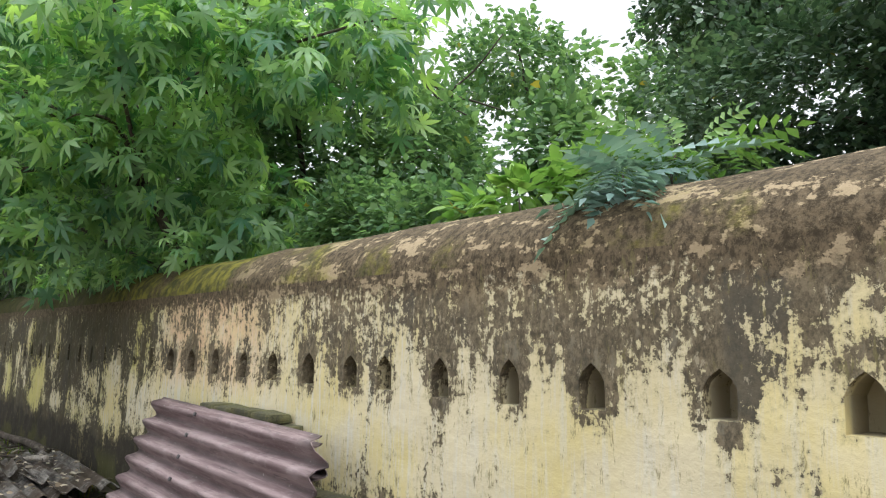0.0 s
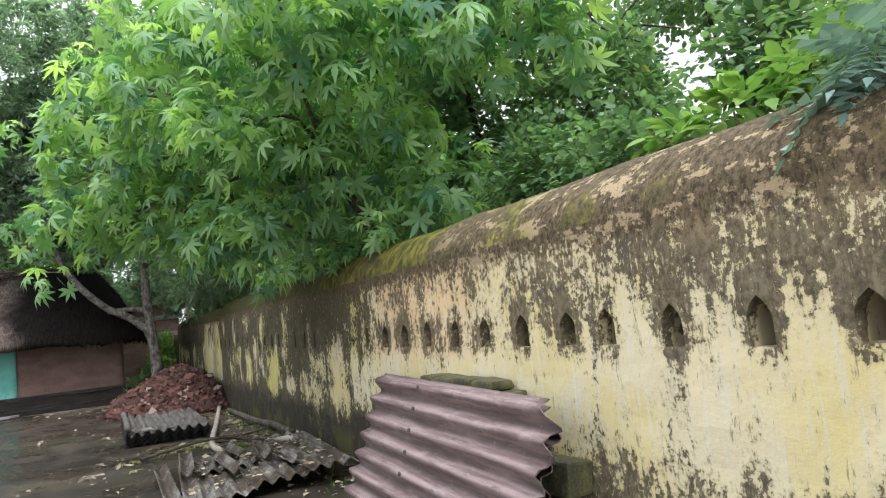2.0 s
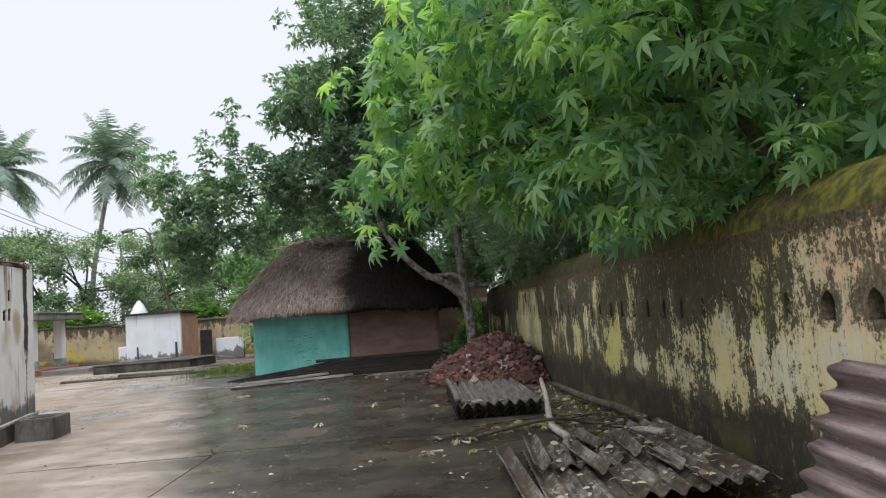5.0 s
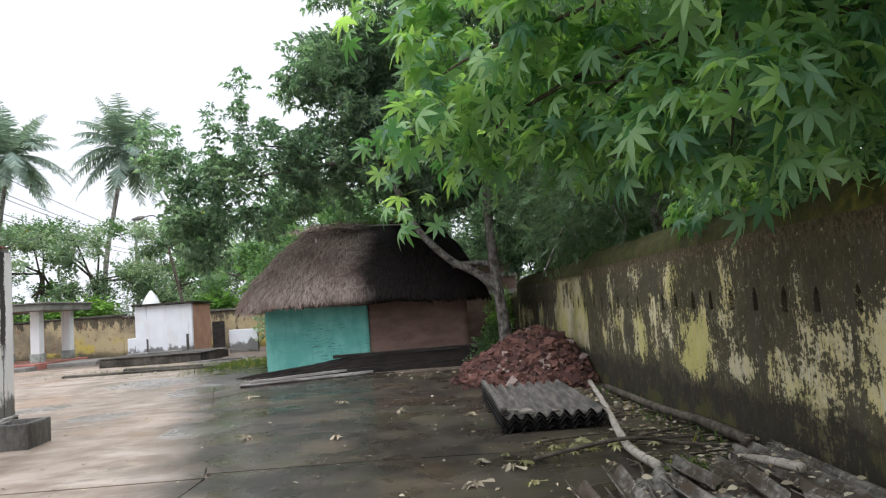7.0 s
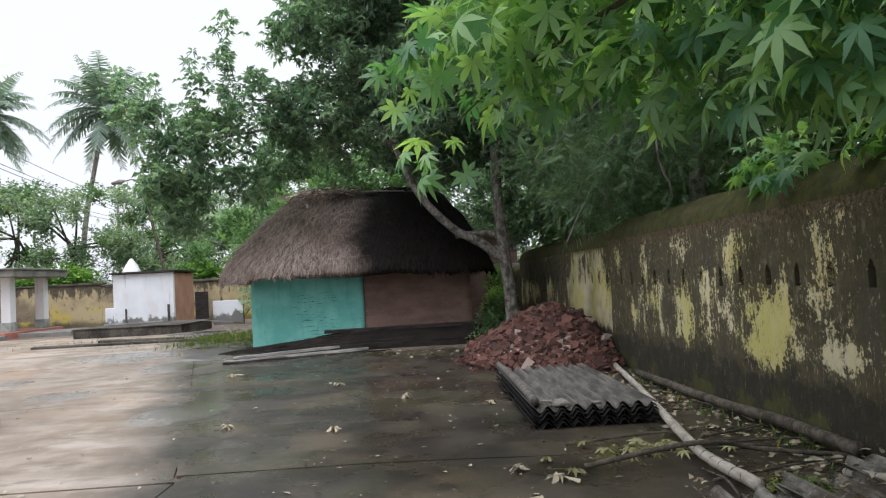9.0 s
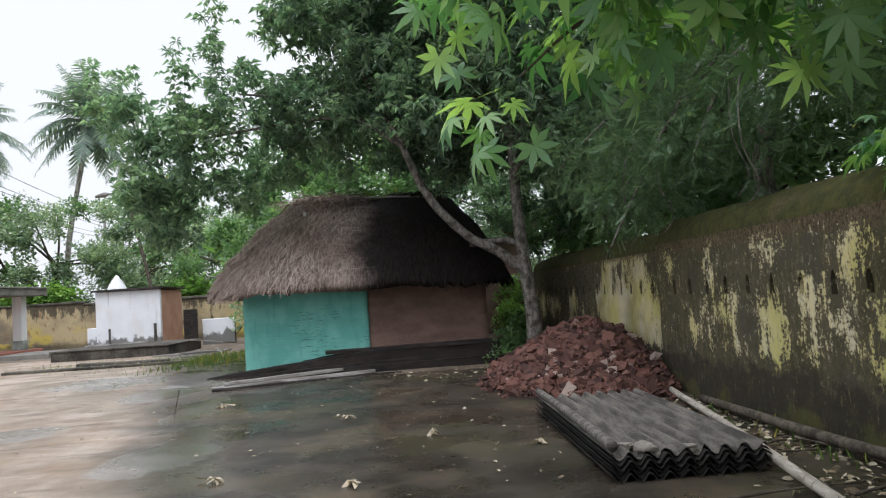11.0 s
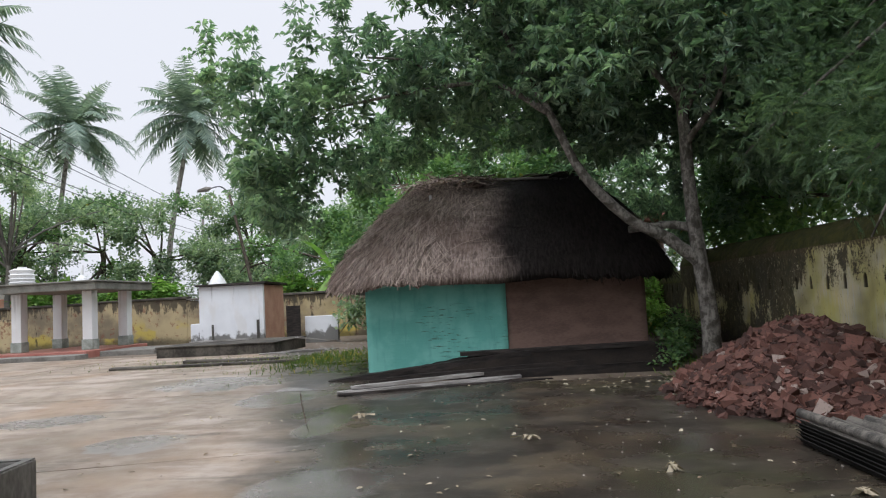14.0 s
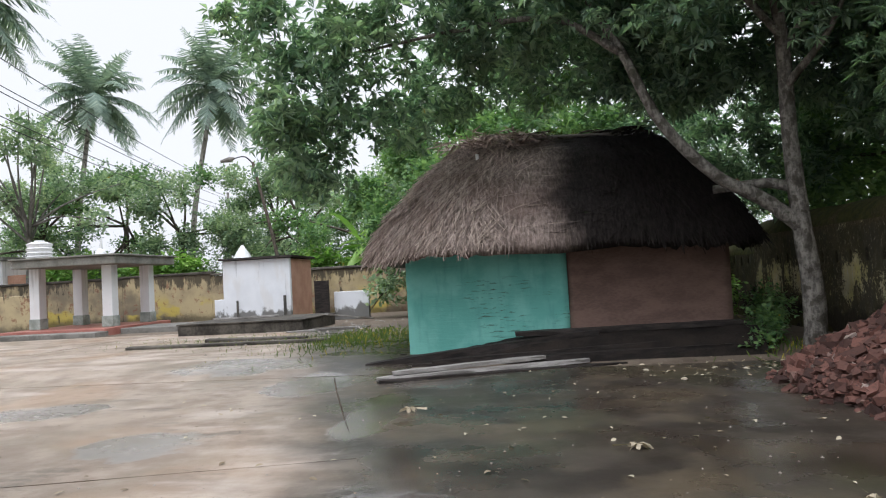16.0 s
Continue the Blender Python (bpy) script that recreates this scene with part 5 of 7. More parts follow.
    for k in range(30000):
        u, s = prng.random(), prng.random() ** 1.3 * 0.97
        if k % 4 == 0:
            s = prng.uniform(0.01, 0.07)
        p = roof_point(u, s)
        q = roof_point(u + prng.uniform(-0.004, 0.004), max(0.0, s - 0.06)) if s > 0.07 else p + (p - roof_point(u, s + 0.05)) + Vector((0, 0, -0.12))
        d = (q - p).normalized()
        pos.append(p + o + Vector((0, 0, prng.uniform(-0.02, 0.03))))
        along.append(d + Vector((prng.uniform(-0.07, 0.07), prng.uniform(-0.07, 0.07), prng.uniform(0.0, 0.12))))
        size.append(prng.uniform(0.2, 0.55) if s > 0.07 else prng.uniform(0.08, 0.22))
    straw = ([(0, 0.030, 0), (0, -0.030, 0), (1, 0.009, 0.03), (1, -0.009, 0.04)], [(0, 1, 3), (0, 3, 2)])
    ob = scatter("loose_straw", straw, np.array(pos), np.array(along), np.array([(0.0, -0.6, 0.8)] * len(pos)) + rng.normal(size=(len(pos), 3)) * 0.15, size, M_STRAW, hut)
    tagged(ob, "", "", "", "stuff")
    # straw bundles and twigs heaped along the ridge
    for k in range(60):
        x = prng.uniform(rx0 - 0.1, rx1 + 0.1)
        y = ry + prng.uniform(-0.35, 0.3)
        a = prng.uniform(-0.5, 0.5)
        ln = prng.uniform(0.25, 0.8)
        limb("twig", [Vector((x - ln / 2, y - a * 0.4, rz - 0.05)) + o, Vector((x, y, rz + 0.06)) + o, Vector((x + ln / 2, y + a * 0.4, rz + prng.uniform(-0.08, 0.08))) + o], 0.022, 0.010, M_RIDGE if k % 3 else M_DARKBARK, hut, 5, 3, 0.2, k)
    for k in range(5):
        x, y = -3.9 + 0.22 * k, ry - 0.42 + 0.16 * k
        limb("ridge_pole", [Vector((x, y, rz - 0.10 + 0.03 * k)) + o, Vector((x + 1.1, y + 0.05, rz - 0.02 + 0.02 * k)) + o, Vector((x + 2.3, y - 0.03, rz - 0.06)) + o], 0.028, 0.02, M_GREYPLANK, hut, 6, 4, 0.12, 500 + k)
    tag = mesh_from("peg", *tube_data([Vector((-3.92, 22.08, 3.18)) + o, Vector((-3.93, 22.04, 3.44)) + o], [0.034, 0.028], 7), M_WHITE, hut)
    tag["label"] = "pale wooden peg"
    # dry leaves and straw tufts caught on the ridge
    n_t = 520
    at_t = np.array([(prng.gauss(-3.6, 0.42), ry + prng.gauss(-0.35, 0.26), rz - 0.02 + prng.uniform(-0.12, 0.06)) for _ in range(n_t)]) + np.array(o)
    tagged(scatter("ridge_straw", ([(0, 0.06, 0), (0, -0.06, 0), (1, 0.02, 0.06), (1, -0.02, 0.06)], [(0, 1, 3), (0, 3, 2)]), at_t, rng.normal(size=(n_t, 3)) * np.array([1.0, 0.8, 0.35]) + np.array([0, -0.4, -0.25]), rng.normal(size=(n_t, 3)) * 0.5 + np.array([0, -0.6, 0.8]), rng.uniform(0.15, 0.45, n_t), M_RIDGE, hut), "", "", "", "stuff")
    # grass growing on the ridge
    tufts = np.array([(prng.uniform(-4.1, -2.2), ry + prng.uniform(-0.3, 0.2), rz - 0.02) for _ in range(110)]) + np.array(o)
    aim = np.array([(prng.uniform(-0.7, 0.7), prng.uniform(-0.7, 0.7), prng.uniform(0.3, 1)) for _ in range(110)])
    tagged(scatter("ridge_grass", leaf_shape(0.09), tufts, aim, rng.normal(size=(110, 3)), rng.uniform(0.1, 0.26, 110), M_GRASS, hut), "", "", "", "stuff")
    return hut


make_hut()


# black timbers piled along the hut's foot, grey planks in front
G = "timbers before the hut"


def ledge():
    """A lumpy bank of black earth and rubble that rises along the hut's foot."""
    nx, prof = 60, ((19.95, -0.02), (20.1, 0.35), (20.3, 0.78), (20.5, 0.97), (20.75, 1.0), (20.99, 1.0))
    verts, faces = [], []
    for a in range(nx + 1):
        x = -5.25 + 5.3 * a / nx
        top = 0.12 + 0.29 * ease((x + 5.2) / 2.6)
        for k, (y, f) in enumerate(prof):
            d = noise.noise(Vector((x * 2.2, y * 3, 1))) * 0.05 + noise.noise(Vector((x * 8, y * 8, 1))) * 0.02
            yy = y + (0.35 * (1 - ease((x + 5.2) / 2.0)) * (1 - f) + d if k < 5 else 0)
            verts.append((x, yy, max(-0.02, top * f + (d if 0 < f else 0))))
    w = len(prof)
    for a in range(nx):
        for k in range(w - 1):
            faces.append((a * w + k, (a + 1) * w + k, (a + 1) * w + k + 1, a * w + k + 1))
    return tagged(mesh_from("earth_ledge", verts, faces, M_LEDGE, None, True), "blackened earth ledge rising along the foot of the hut", "ledge")


ledge()
timber("beam", (-5.62, 20.2, 0.06), (-2.2, 20.5, 0.40), 0.22, 0.13, M_TIMBER, "long black weathered beam lying against the hut", G, 1, "beam")
timber("beam", (-4.6, 20.05, 0.08), (0.05, 20.5, 0.26), 0.24, 0.14, M_TIMBER, "black weathered beam piled before the hut", G, 2, "beam")
timber("beam", (-3.4, 20.55, 0.43), (-0.1, 20.75, 0.45), 0.25, 0.07, M_TIMBER, "black plank on the ledge of the hut", G, 3)
timber("beam", (-3.2, 19.95, 0.10), (0.1, 20.3, 0.14), 0.2, 0.14, M_TIMBER, "black weathered beam low before the hut", G, 4, "beam")
timber("plank", (-5.65, 20.2, 0.03), (-3.0, 20.15, 0.12), 0.3, 0.08, M_TIMBER, "black plank with one end on the concrete", G, 5)
timber("plank", (-5.2, 19.02, 0.05), (-2.4, 19.85, 0.09), 0.16, 0.05, M_GREYPLANK, "pale grey weathered plank lying on the wet concrete", G, 6)
timber("plank", (-5.0, 19.12, 0.11), (-3.0, 19.85, 0.16), 0.15, 0.05, M_GREYPLANK, "pale grey weathered plank resting on another", G, 7)
timber("plank", (-5.15, 18.93, 0.03), (-1.9, 19.8, 0.03), 0.12, 0.05, M_TIMBER, "dark wet plank under the grey ones", G, 8)


# ---- white building with its plinth and water tank ----
def make_white_building():
    root = tagged(empty("white_building", (-7.2, 14.4, 0), 7.0), "stained white plastered building with a broken tiled top", "building")
    # local x: along the front away from the corner is -y; the front looks to +x
    jali_low = [(-1.22, 0.12, 1.86, 2.06, 2.065), (-1.03, 0.12, 1.86, 2.03, 2.035), (-0.86, 0.11, 1.86, 2.06, 2.065)]
    jali_top = [(-1.22, 0.12, 2.17, 2.36, 2.365), (-0.86, 0.11, 2.18, 2.36, 2.365)]
    arch = [(-1.95, 0.95, 0.42, 1.12, 1.30)]
    verts, faces = [], []
    for z0, z1, ni, dep, seed in ((-0.05, 1.75, arch, 0.26, 1), (1.75, 2.115, jali_low, 0.06, 2), (2.115, 2.74, jali_top, 0.06, 3)):
        v, f = niche_panel(-6.0, 0.0, z0, z1, ni, 0.16, dep, 0.0, seed)
        k = len(verts)
        verts += [(d, y, z) for y, z, d in v]
        faces += [tuple(k + q for q in p) for p in f]
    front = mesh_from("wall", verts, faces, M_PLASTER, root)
    front["label"] = "white plaster wall with small openings and an arched recess"
    # black panels in the openings stand in for the unlit room behind
    for c, w, a, b, t in jali_low + jali_top:
        box("opening", -0.055, -0.022, c - w / 2 + 0.006, c + w / 2 - 0.006, a + 0.004, b - 0.01, M_BLACK, root)
    box("doorway", -0.255, -0.235, -2.41, -1.57, 0.43, 1.12, M_BLACK, root, 0.01, "dark doorway inside the arch")
    box("wall", -4.0, -0.004, -0.25, 0.0, -0.05, 2.72, M_PLASTER, root)
    box("wall", -4.0, -0.4, -6.0, -5.75, -0.05, 2.72, M_PLASTER, root)
    box("wall", -4.25, -4.004, -6.0, 0.0, -0.05, 2.72, M_PLASTER, root)
    rng = random.Random(2)
    box("roof", -4.2, -0.02, -5.95, -0.05, 2.745, 2.80, M_ROOFSLAB, root)
    for k in range(34):
        y = -0.3 - k * 0.165
        if k in (3, 4, 9, 16):
            continue
        bm = bmesh.new()
        add_box(bm, -0.16, 0.10, -0.075, 0.075, 0, 0.022, 0.008, 0.008, None, rng)
        t = part("roof_tile", bm, M_TILE, root)
        t.matrix_basis = pose(-0.05, y, 2.80 + rng.uniform(0, 0.02), rng.uniform(-6, 6), rng.uniform(2, 12), rng.uniform(-9, 9))
    # the plinth widens away from the corner
    edge_at = lambda y: 0.012 - 0.15 * (y - 0.08)
    for name, a, b, z0, z1, mt, lab in (("plinth", None, -0.012, -0.05, 0.262, M_BLACKCEMENT, "damp blackened cement plinth"), ("ledge", -0.075, 0.0, 0.266, 0.30, M_PALERIM, "pale worn ledge along the plinth")):
        bm = bmesh.new()
        n = 26
        rows = []
        for i in range(n + 1):
            y = 0.07 - 6.0 * i / n
            out = edge_at(y) + b + rng.uniform(-0.008, 0.008)
            inn = 0.004 if a is None else edge_at(y) + a + rng.uniform(-0.012, 0.012)
            rows.append([bm.verts.new(v) for v in ((inn, y, z0), (max(out, inn + 0.01), y, z0), (max(out, inn + 0.01), y, z1 + rng.uniform(-0.006, 0.006)), (inn, y, z1))])
        for p, q in zip(rows, rows[1:]):
            for k in range(4):
                bm.faces.new((p[k], p[(k + 1) % 4], q[(k + 1) % 4], q[k]))
        bm.faces.new(rows[0])
        bm.faces.new(rows[-1][::-1])
        part(name, bm, mt, root, lab)
    box("step", 0.004, 0.10, -2.6, -1.42, 0.30, 0.40, M_PALERIM, root, 0.02, "worn sill under the arch", 0.008)
    return root


make_white_building()


def make_tank():
    root = tagged(empty("water_tank", (-6.446, 13.264, 0), 7.0), "small open grey cement water tank beside the white building", "water tank")
    w, d, h, t = 0.275, 0.335, 0.322, 0.075
    for x0, x1, y0, y1 in ((-w, w, -d, -d + t), (-w, w, d - t, d), (-w, -w + t, -d + t + 0.002, d - t - 0.002), (w - t, w, -d + t + 0.002, d - t - 0.002)):
        box("wall", x0, x1, y0, y1, -0.03, h, M_TANK, root, 0.012, "", 0.004)
    box("floor", -w + t, w - t, -d + t, d - t, 0.0, 0.12, M_BLACK, root)
    for x0, x1, y0, y1 in ((-w, w, -d, -d + t), (-w, w, d - t, d), (w - t, w, -d + t, d - t)):
        box("rim", x0 + 0.006, x1 - 0.006, y0 + 0.006, y1 - 0.006, h + 0.002, h + 0.012, M_TANK, root, 0.004, "worn rim")


make_tank()


# ---- pavilion, shed and the far wall ----
def make_pavilion():
    root = tagged(empty("pavilion", (-18.03, 32.3, 0.14)), "open pavilion of white square pillars under a flat grey slab", "pavilion")
    for x in (-1.28, 1.28):
        for y in (-1.1, 1.1):
            box("pillar", x - 0.175, x + 0.175, y - 0.175, y + 0.175, 0.2, 2.2, M_PILLAR, root, 0.02)
            box("pillar_foot", x - 0.20, x + 0.20, y - 0.20, y + 0.20, 0.2, 0.55, M_LIMEGREEN, root, 0.02, "pale green painted foot")
    bm = bmesh.new()
    add_box(bm, -1.62, 1.95, -1.85, 1.85, 2.204, 2.46, 0.03)
    part("roof", bm, M_ROOFSLAB, root, "flat weathered cement slab")
    box("cornice", -1.69, 2.02, -1.92, 1.92, 2.464, 2.52, M_ROOFSLAB, root, 0.015)
    box("floor", -1.8, 1.8, -2.2, 1.7, -0.1, 0.2, M_REDFLOOR, root, 0.02, "red oxide floor")
    box("step", -2.0, 1.9, -2.9, -2.204, -0.1, 0.12, M_GREYWALL, root, 0.03)
    box("step", 1.9, 3.8, -1.6, 0.5, -0.1, 0.14, M_GREYWALL, root, 0.03)
    tank = tagged(empty("roof_tank", (-19.2, 31.2, 2.66)), "white ribbed plastic water tank on the pavilion roof", "water tank")
    verts, faces = tube_data([(0, 0, 0.0), (0, 0, 0.08), (0, 0, 0.12), (0, 0, 0.2), (0, 0, 0.24), (0, 0, 0.34), (0, 0, 0.38), (0, 0, 0.5), (0, 0, 0.56)], [0.38, 0.42, 0.35, 0.42, 0.35, 0.42, 0.35, 0.40, 0.24], 20)
    mesh_from("body", verts, faces, M_WHITE, tank)
    verts, faces = tube_data([(0, 0, 0.56), (0, 0, 0.62)], [0.16, 0.15], 14)
    mesh_from("lid", verts, faces, M_WHITE, tank)
    orn = tagged(empty("roof_ornament", (-16.9, 31.0, 2.66)), "small white plaster finial on the pavilion roof", "ornament")
    mesh_from("base", *tube_data([(0, 0, 0), (0, 0, 0.1), (0, 0, 0.2)], [0.2, 0.16, 0.08], 10), M_PILLAR, orn)
    mesh_from("spike", *tube_data([(0, 0, 0.2), (0.05, 0, 0.55)], [0.06, 0.02], 8), M_PILLAR, orn)


make_pavilion()


def make_shed():
    root = tagged(empty("white_shed", (-12.1, 33.0, 0.14)), "small white plastered shed with a thin dark roof", "shed")
    box("wall", -1.15, 1.148, -1.0, -0.85, -0.1, 2.12, M_SHED, root, 0.01, "white front wall, damp at the foot")
    box("wall", -1.15, -1.0, -0.846, 1.2, -0.1, 2.12, M_SHED, root)
    box("wall", 1.0, 1.154, -0.846, 1.2, -0.1, 2.1, M_PINK, root, 0.01, "salmon plastered side wall")
    box("wall", -0.996, 0.996, 1.05, 1.2, -0.1, 2.1, M_PINK, root)
    bm = bmesh.new()
    add_box(bm, -1.25, 1.28, -1.12, 1.35, 2.124, 2.19, 0.01, 0.02)
    part("roof", bm, M_TIMBER, root, "thin dark roof sheet")
    # two thin boxes added as drip stains; no pipe or board stands here
    box("drain", -0.70, -0.64, -1.05, -1.004, -0.05, 0.8, M_LIMB, root, 0.01, "thin black strip added as a drip stain")
    box("stain_board", 0.9, 1.0, -1.03, -1.004, 0.0, 0.9, M_LIMB, root, 0.01, "black strip added as a stain at the corner")
    box("wing", -1.62, -1.154, -0.7, 0.2, -0.1, 0.85, M_SHED, root, 0.02, "low white wing wall")
    door = tagged(box("old_door", -10.35, -9.85, 32.6, 32.68, 0.1, 1.45, M_TIMBER, None, 0.015), "dark wooden door leaf leaning beside the shed", "door leaf")
    low = tagged(box("low_wall", -9.8, -8.6, 33.0, 33.2, 0.1, 1.05, M_SHED, None, 0.02), "short low white wall beside the shed", "low wall")
    plat = tagged(empty("washing_platform", (-10.9, 29.2, 0.14)), "low black-stained cement platform before the shed", "platform")
    box("body", -1.75, 1.75, -1.4, 1.6, -0.1, 0.27, M_BLACKCEMENT, plat, 0.03)
    box("top", -1.78, 1.78, -1.43, 1.63, 0.274, 0.31, M_BLACKCEMENT, plat, 0.01, "worn grey top")
    for x0, x1, y in ((-11.9, -7.4, 24.1), (-10.6, -8.2, 25.2)):
        k = tagged(box("kerb", x0, x1, y, y + 0.22, 0.05, 0.20, M_BLACKCEMENT, None, 0.03, "", 0.03), "low mossy cement kerb at the edge of the yard", "kerb")


make_shed()
for k, (a, b, w) in enumerate((((-13.9, 31.4, 0.20), (-12.9, 30.6, 0.22), 0.12), ((-14.3, 31.9, 0.2), (-13.2, 31.3, 0.24), 0.10), ((-13.3, 31.2, 0.2), (-12.75, 30.3, 0.25), 0.08), ((-12.4, 29.4, 0.48), (-10.6, 29.9, 0.49), 0.14), ((-9.0, 29.4, 0.47), (-8.2, 31.6, 0.18), 0.12), ((-9.4, 27.2, 0.16), (-7.7, 27.7, 0.17), 0.14))):
    timber("plank", a, b, w, 0.05, M_GREYPLANK, "grey weathered plank lying by the washing platform", "planks by the shed", 40 + k)


def far_wall():
    root = tagged(empty("wall_north"), "stained yellow-brown boundary wall at the back of the yard", "boundary wall", kind="structure")
    rng = random.Random(8)
    x = -46.0
    while x < 2.0:
        ln = rng.uniform(3.5, 5.5)
        h = 1.95 + rng.uniform(-0.08, 0.08)
        bm = bmesh.new()
        add_box(bm, x, x + ln - 0.004, 37.0, 37.35, -0.1, h, 0.03)
        part("wall_panel", bm, M_OLDYELLOW, root)
        bm = bmesh.new()
        add_box(bm, x - 0.03, x + ln + 0.02, 36.95, 37.40, h + 0.002, h + 0.09, 0.03, 0.02)
        part("coping", bm, M_BLACKCEMENT, root)
        x += ln
    near = tagged(box("wall_west", -26.5, -20.9, 33.5, 33.8, 0.0, 1.5, M_OLDYELLOW, None, 0.03), "short yellow wall stained at the foot, beside the pavilion", "boundary wall", kind="structure")
    house = tagged(empty("far_house", (-29.0, 40.5, 0.1)), "small cream house with a pink side beyond the wall", "house")
    box("wall", -2.0, 2.0, -1.5, 1.5, 0, 3.1, M_PILLAR, house, 0.02)
    box("wall", 2.004, 3.6, -1.2, 1.2, 0, 2.4, M_PINK, house, 0.02)
    box("roof", -2.2, 2.2, -1.7, 1.7, 3.104, 3.25, M_ROOFSLAB, house, 0.02)
    sp = tagged(empty("white_spire", (-15.8, 39.6, 0.1)), "small white conical shrine top among the trees", "shrine")
    mesh_from("base", *tube_data([(0, 0, 0), (0, 0, 2.3)], [0.5, 0.5], 4), M_PILLAR, sp)
    mesh_from("cone", *tube_data([(0, 0, 2.3), (0, 0, 2.55), (0, 0, 2.85), (0, 0, 3.15)], [0.5, 0.42, 0.26, 0.05], 12), M_WHITE, sp)
    brick = tagged(empty("brick_house", (0.4, 28.6, 0.1)), "old brick house with pale bands behind the hut", "house")
    box("wall", -2.6, 1.4, -0.6, 3.0, -0.1, 3.1, M_MUD, brick, 0.02)
    for z in (1.6, 2.2, 2.75):
        box("band", -2.64, 1.44, -0.64, -0.604, z, z + 0.16, M_GREYPLANK, brick, 0.01, "pale plaster band")
    bm = bmesh.new()
    add_box(bm, -2.9, 1.7, -1.0, 3.3, 3.104, 3.3, 0.04, 0.03)
    part("roof", bm, M_TILE, brick, "red-brown tiled roof edge")


far_wall()


# ---- trees ----
def tree(name, label, base, trunk, lumps, count, shape, size, material, bark, seed, r0=0.16, r1=0.06, hang=0.3, shell=0.5, limbs=6, category="tree", bunch=0, spread=0.3):
    """A tree: a bent trunk, limbs to its lumps of foliage, and a crown of many leaves, singly or in bunches round the tips of shoots."""
    root = tagged(empty(name, base), label, category)
    o = -Vector(base)
    rng = np.random.default_rng(seed)
    path = [Vector(p) + o for p in trunk]
    limb("trunk", path, r0, r1, bark, root, 10, 5, 0.06, seed)
    fork = path[-1]
    prng = random.Random(seed)
    for k, l in enumerate(lumps[:limbs]):
        end = Vector(l[:3]) + o
        start = path[-1] if k % 2 else path[len(path) // 2].lerp(path[-1], 0.6)
        mid_p = start.lerp(end, 0.5) + Vector((prng.uniform(-0.2, 0.2), prng.uniform(-0.2, 0.2), prng.uniform(0.05, 0.35)))
        limb("branch", [start, mid_p, end, end + (end - mid_p) * 0.4 + Vector((0, 0, -0.1))], r1 * 0.75, r1 * 0.15, bark, root, 6, 4, 0.06, seed + k)
    p, d = crown_points(lumps, count // max(1, bunch), rng, shell)
    if bunch:
        p, d = np.repeat(p, bunch, axis=0), np.repeat(d, bunch, axis=0)
        d = unit(d * 0.45 + unit(rng.normal(size=d.shape)) + np.array([0, 0, 0.1]))
        p = p + d * spread * rng.uniform(0.55, 1.15, (len(p), 1))
    count = len(p)
    p = p + np.array(o)
    out = d + rng.normal(size=d.shape) * (0.2 if bunch else 0.5)
    out[:, 2] -= hang
    nrm = np.array([0, 0, 1.0]) + d * (0.6 if bunch else 0.9) + rng.normal(size=d.shape) * (0.6 if bunch else 0.45)
    sz = rng.uniform(size[0], size[1], count)
    scatter("crown", shape, p, out, nrm, sz, material, root)
    return root


PALMATE, ROSETTE, SPRAY, OVAL = palmate_shape(), rosette_shape(8, 0.085, 0.5), spray_shape(), leaf_shape()
FAR_SPRAY = spray_shape(5, 3, False)
FEATHER = pinnate_shape(11, 0.022, 0.24, 0.25)

tree("palmate_tree", "tall shrub-like tree with large hand-shaped bright green leaves over the wall", (3.3, 8.0, 0), [(3.3, 8.0, 0), (3.1, 7.9, 1.4), (2.6, 7.8, 2.6), (2.1, 7.8, 3.4)],
     [(1.5, 7.4, 3.7, 0.8, 1.0, 0.9), (2.6, 7.0, 4.4, 1.0, 1.2, 1.1), (0.5, 8.4, 4.2, 0.8, 0.9, 0.9), (-0.1, 9.5, 3.6, 0.6, 0.8, 0.8), (0.9, 9.6, 3.2, 0.8, 0.9, 0.7), (1.4, 8.2, 2.75, 0.6, 1.0, 0.5),
      (2.4, 9.3, 4.8, 1.2, 1.2, 1.2), (-0.25, 10.4, 3.0, 0.35, 0.4, 0.35), (1.4, 6.2, 4.5, 0.7, 0.7, 0.7), (3.4, 5.6, 4.6, 1.0, 0.8, 1.0), (1.3, 8.6, 5.4, 1.2, 1.2, 0.8), (0.2, 9.8, 4.8, 0.6, 0.7, 0.7), (3.2, 7.6, 3.0, 0.6, 1.2, 0.8), (-0.83, 10.6, 2.68, 0.14, 0.16, 0.2), (-1.1, 10.6, 3.4, 0.28, 0.35, 0.35), (-0.8, 10.2, 4.1, 0.4, 0.4, 0.4), (-0.45, 10.4, 3.2, 0.35, 0.35, 0.35), (-0.35, 10.9, 3.9, 0.4, 0.45, 0.4)],
     4500, PALMATE, (0.19, 0.36), M_PALMATE, M_DARKBARK, 11, 0.12, 0.04, 0.55, 0.3, 12, "tree", 10, 0.30)

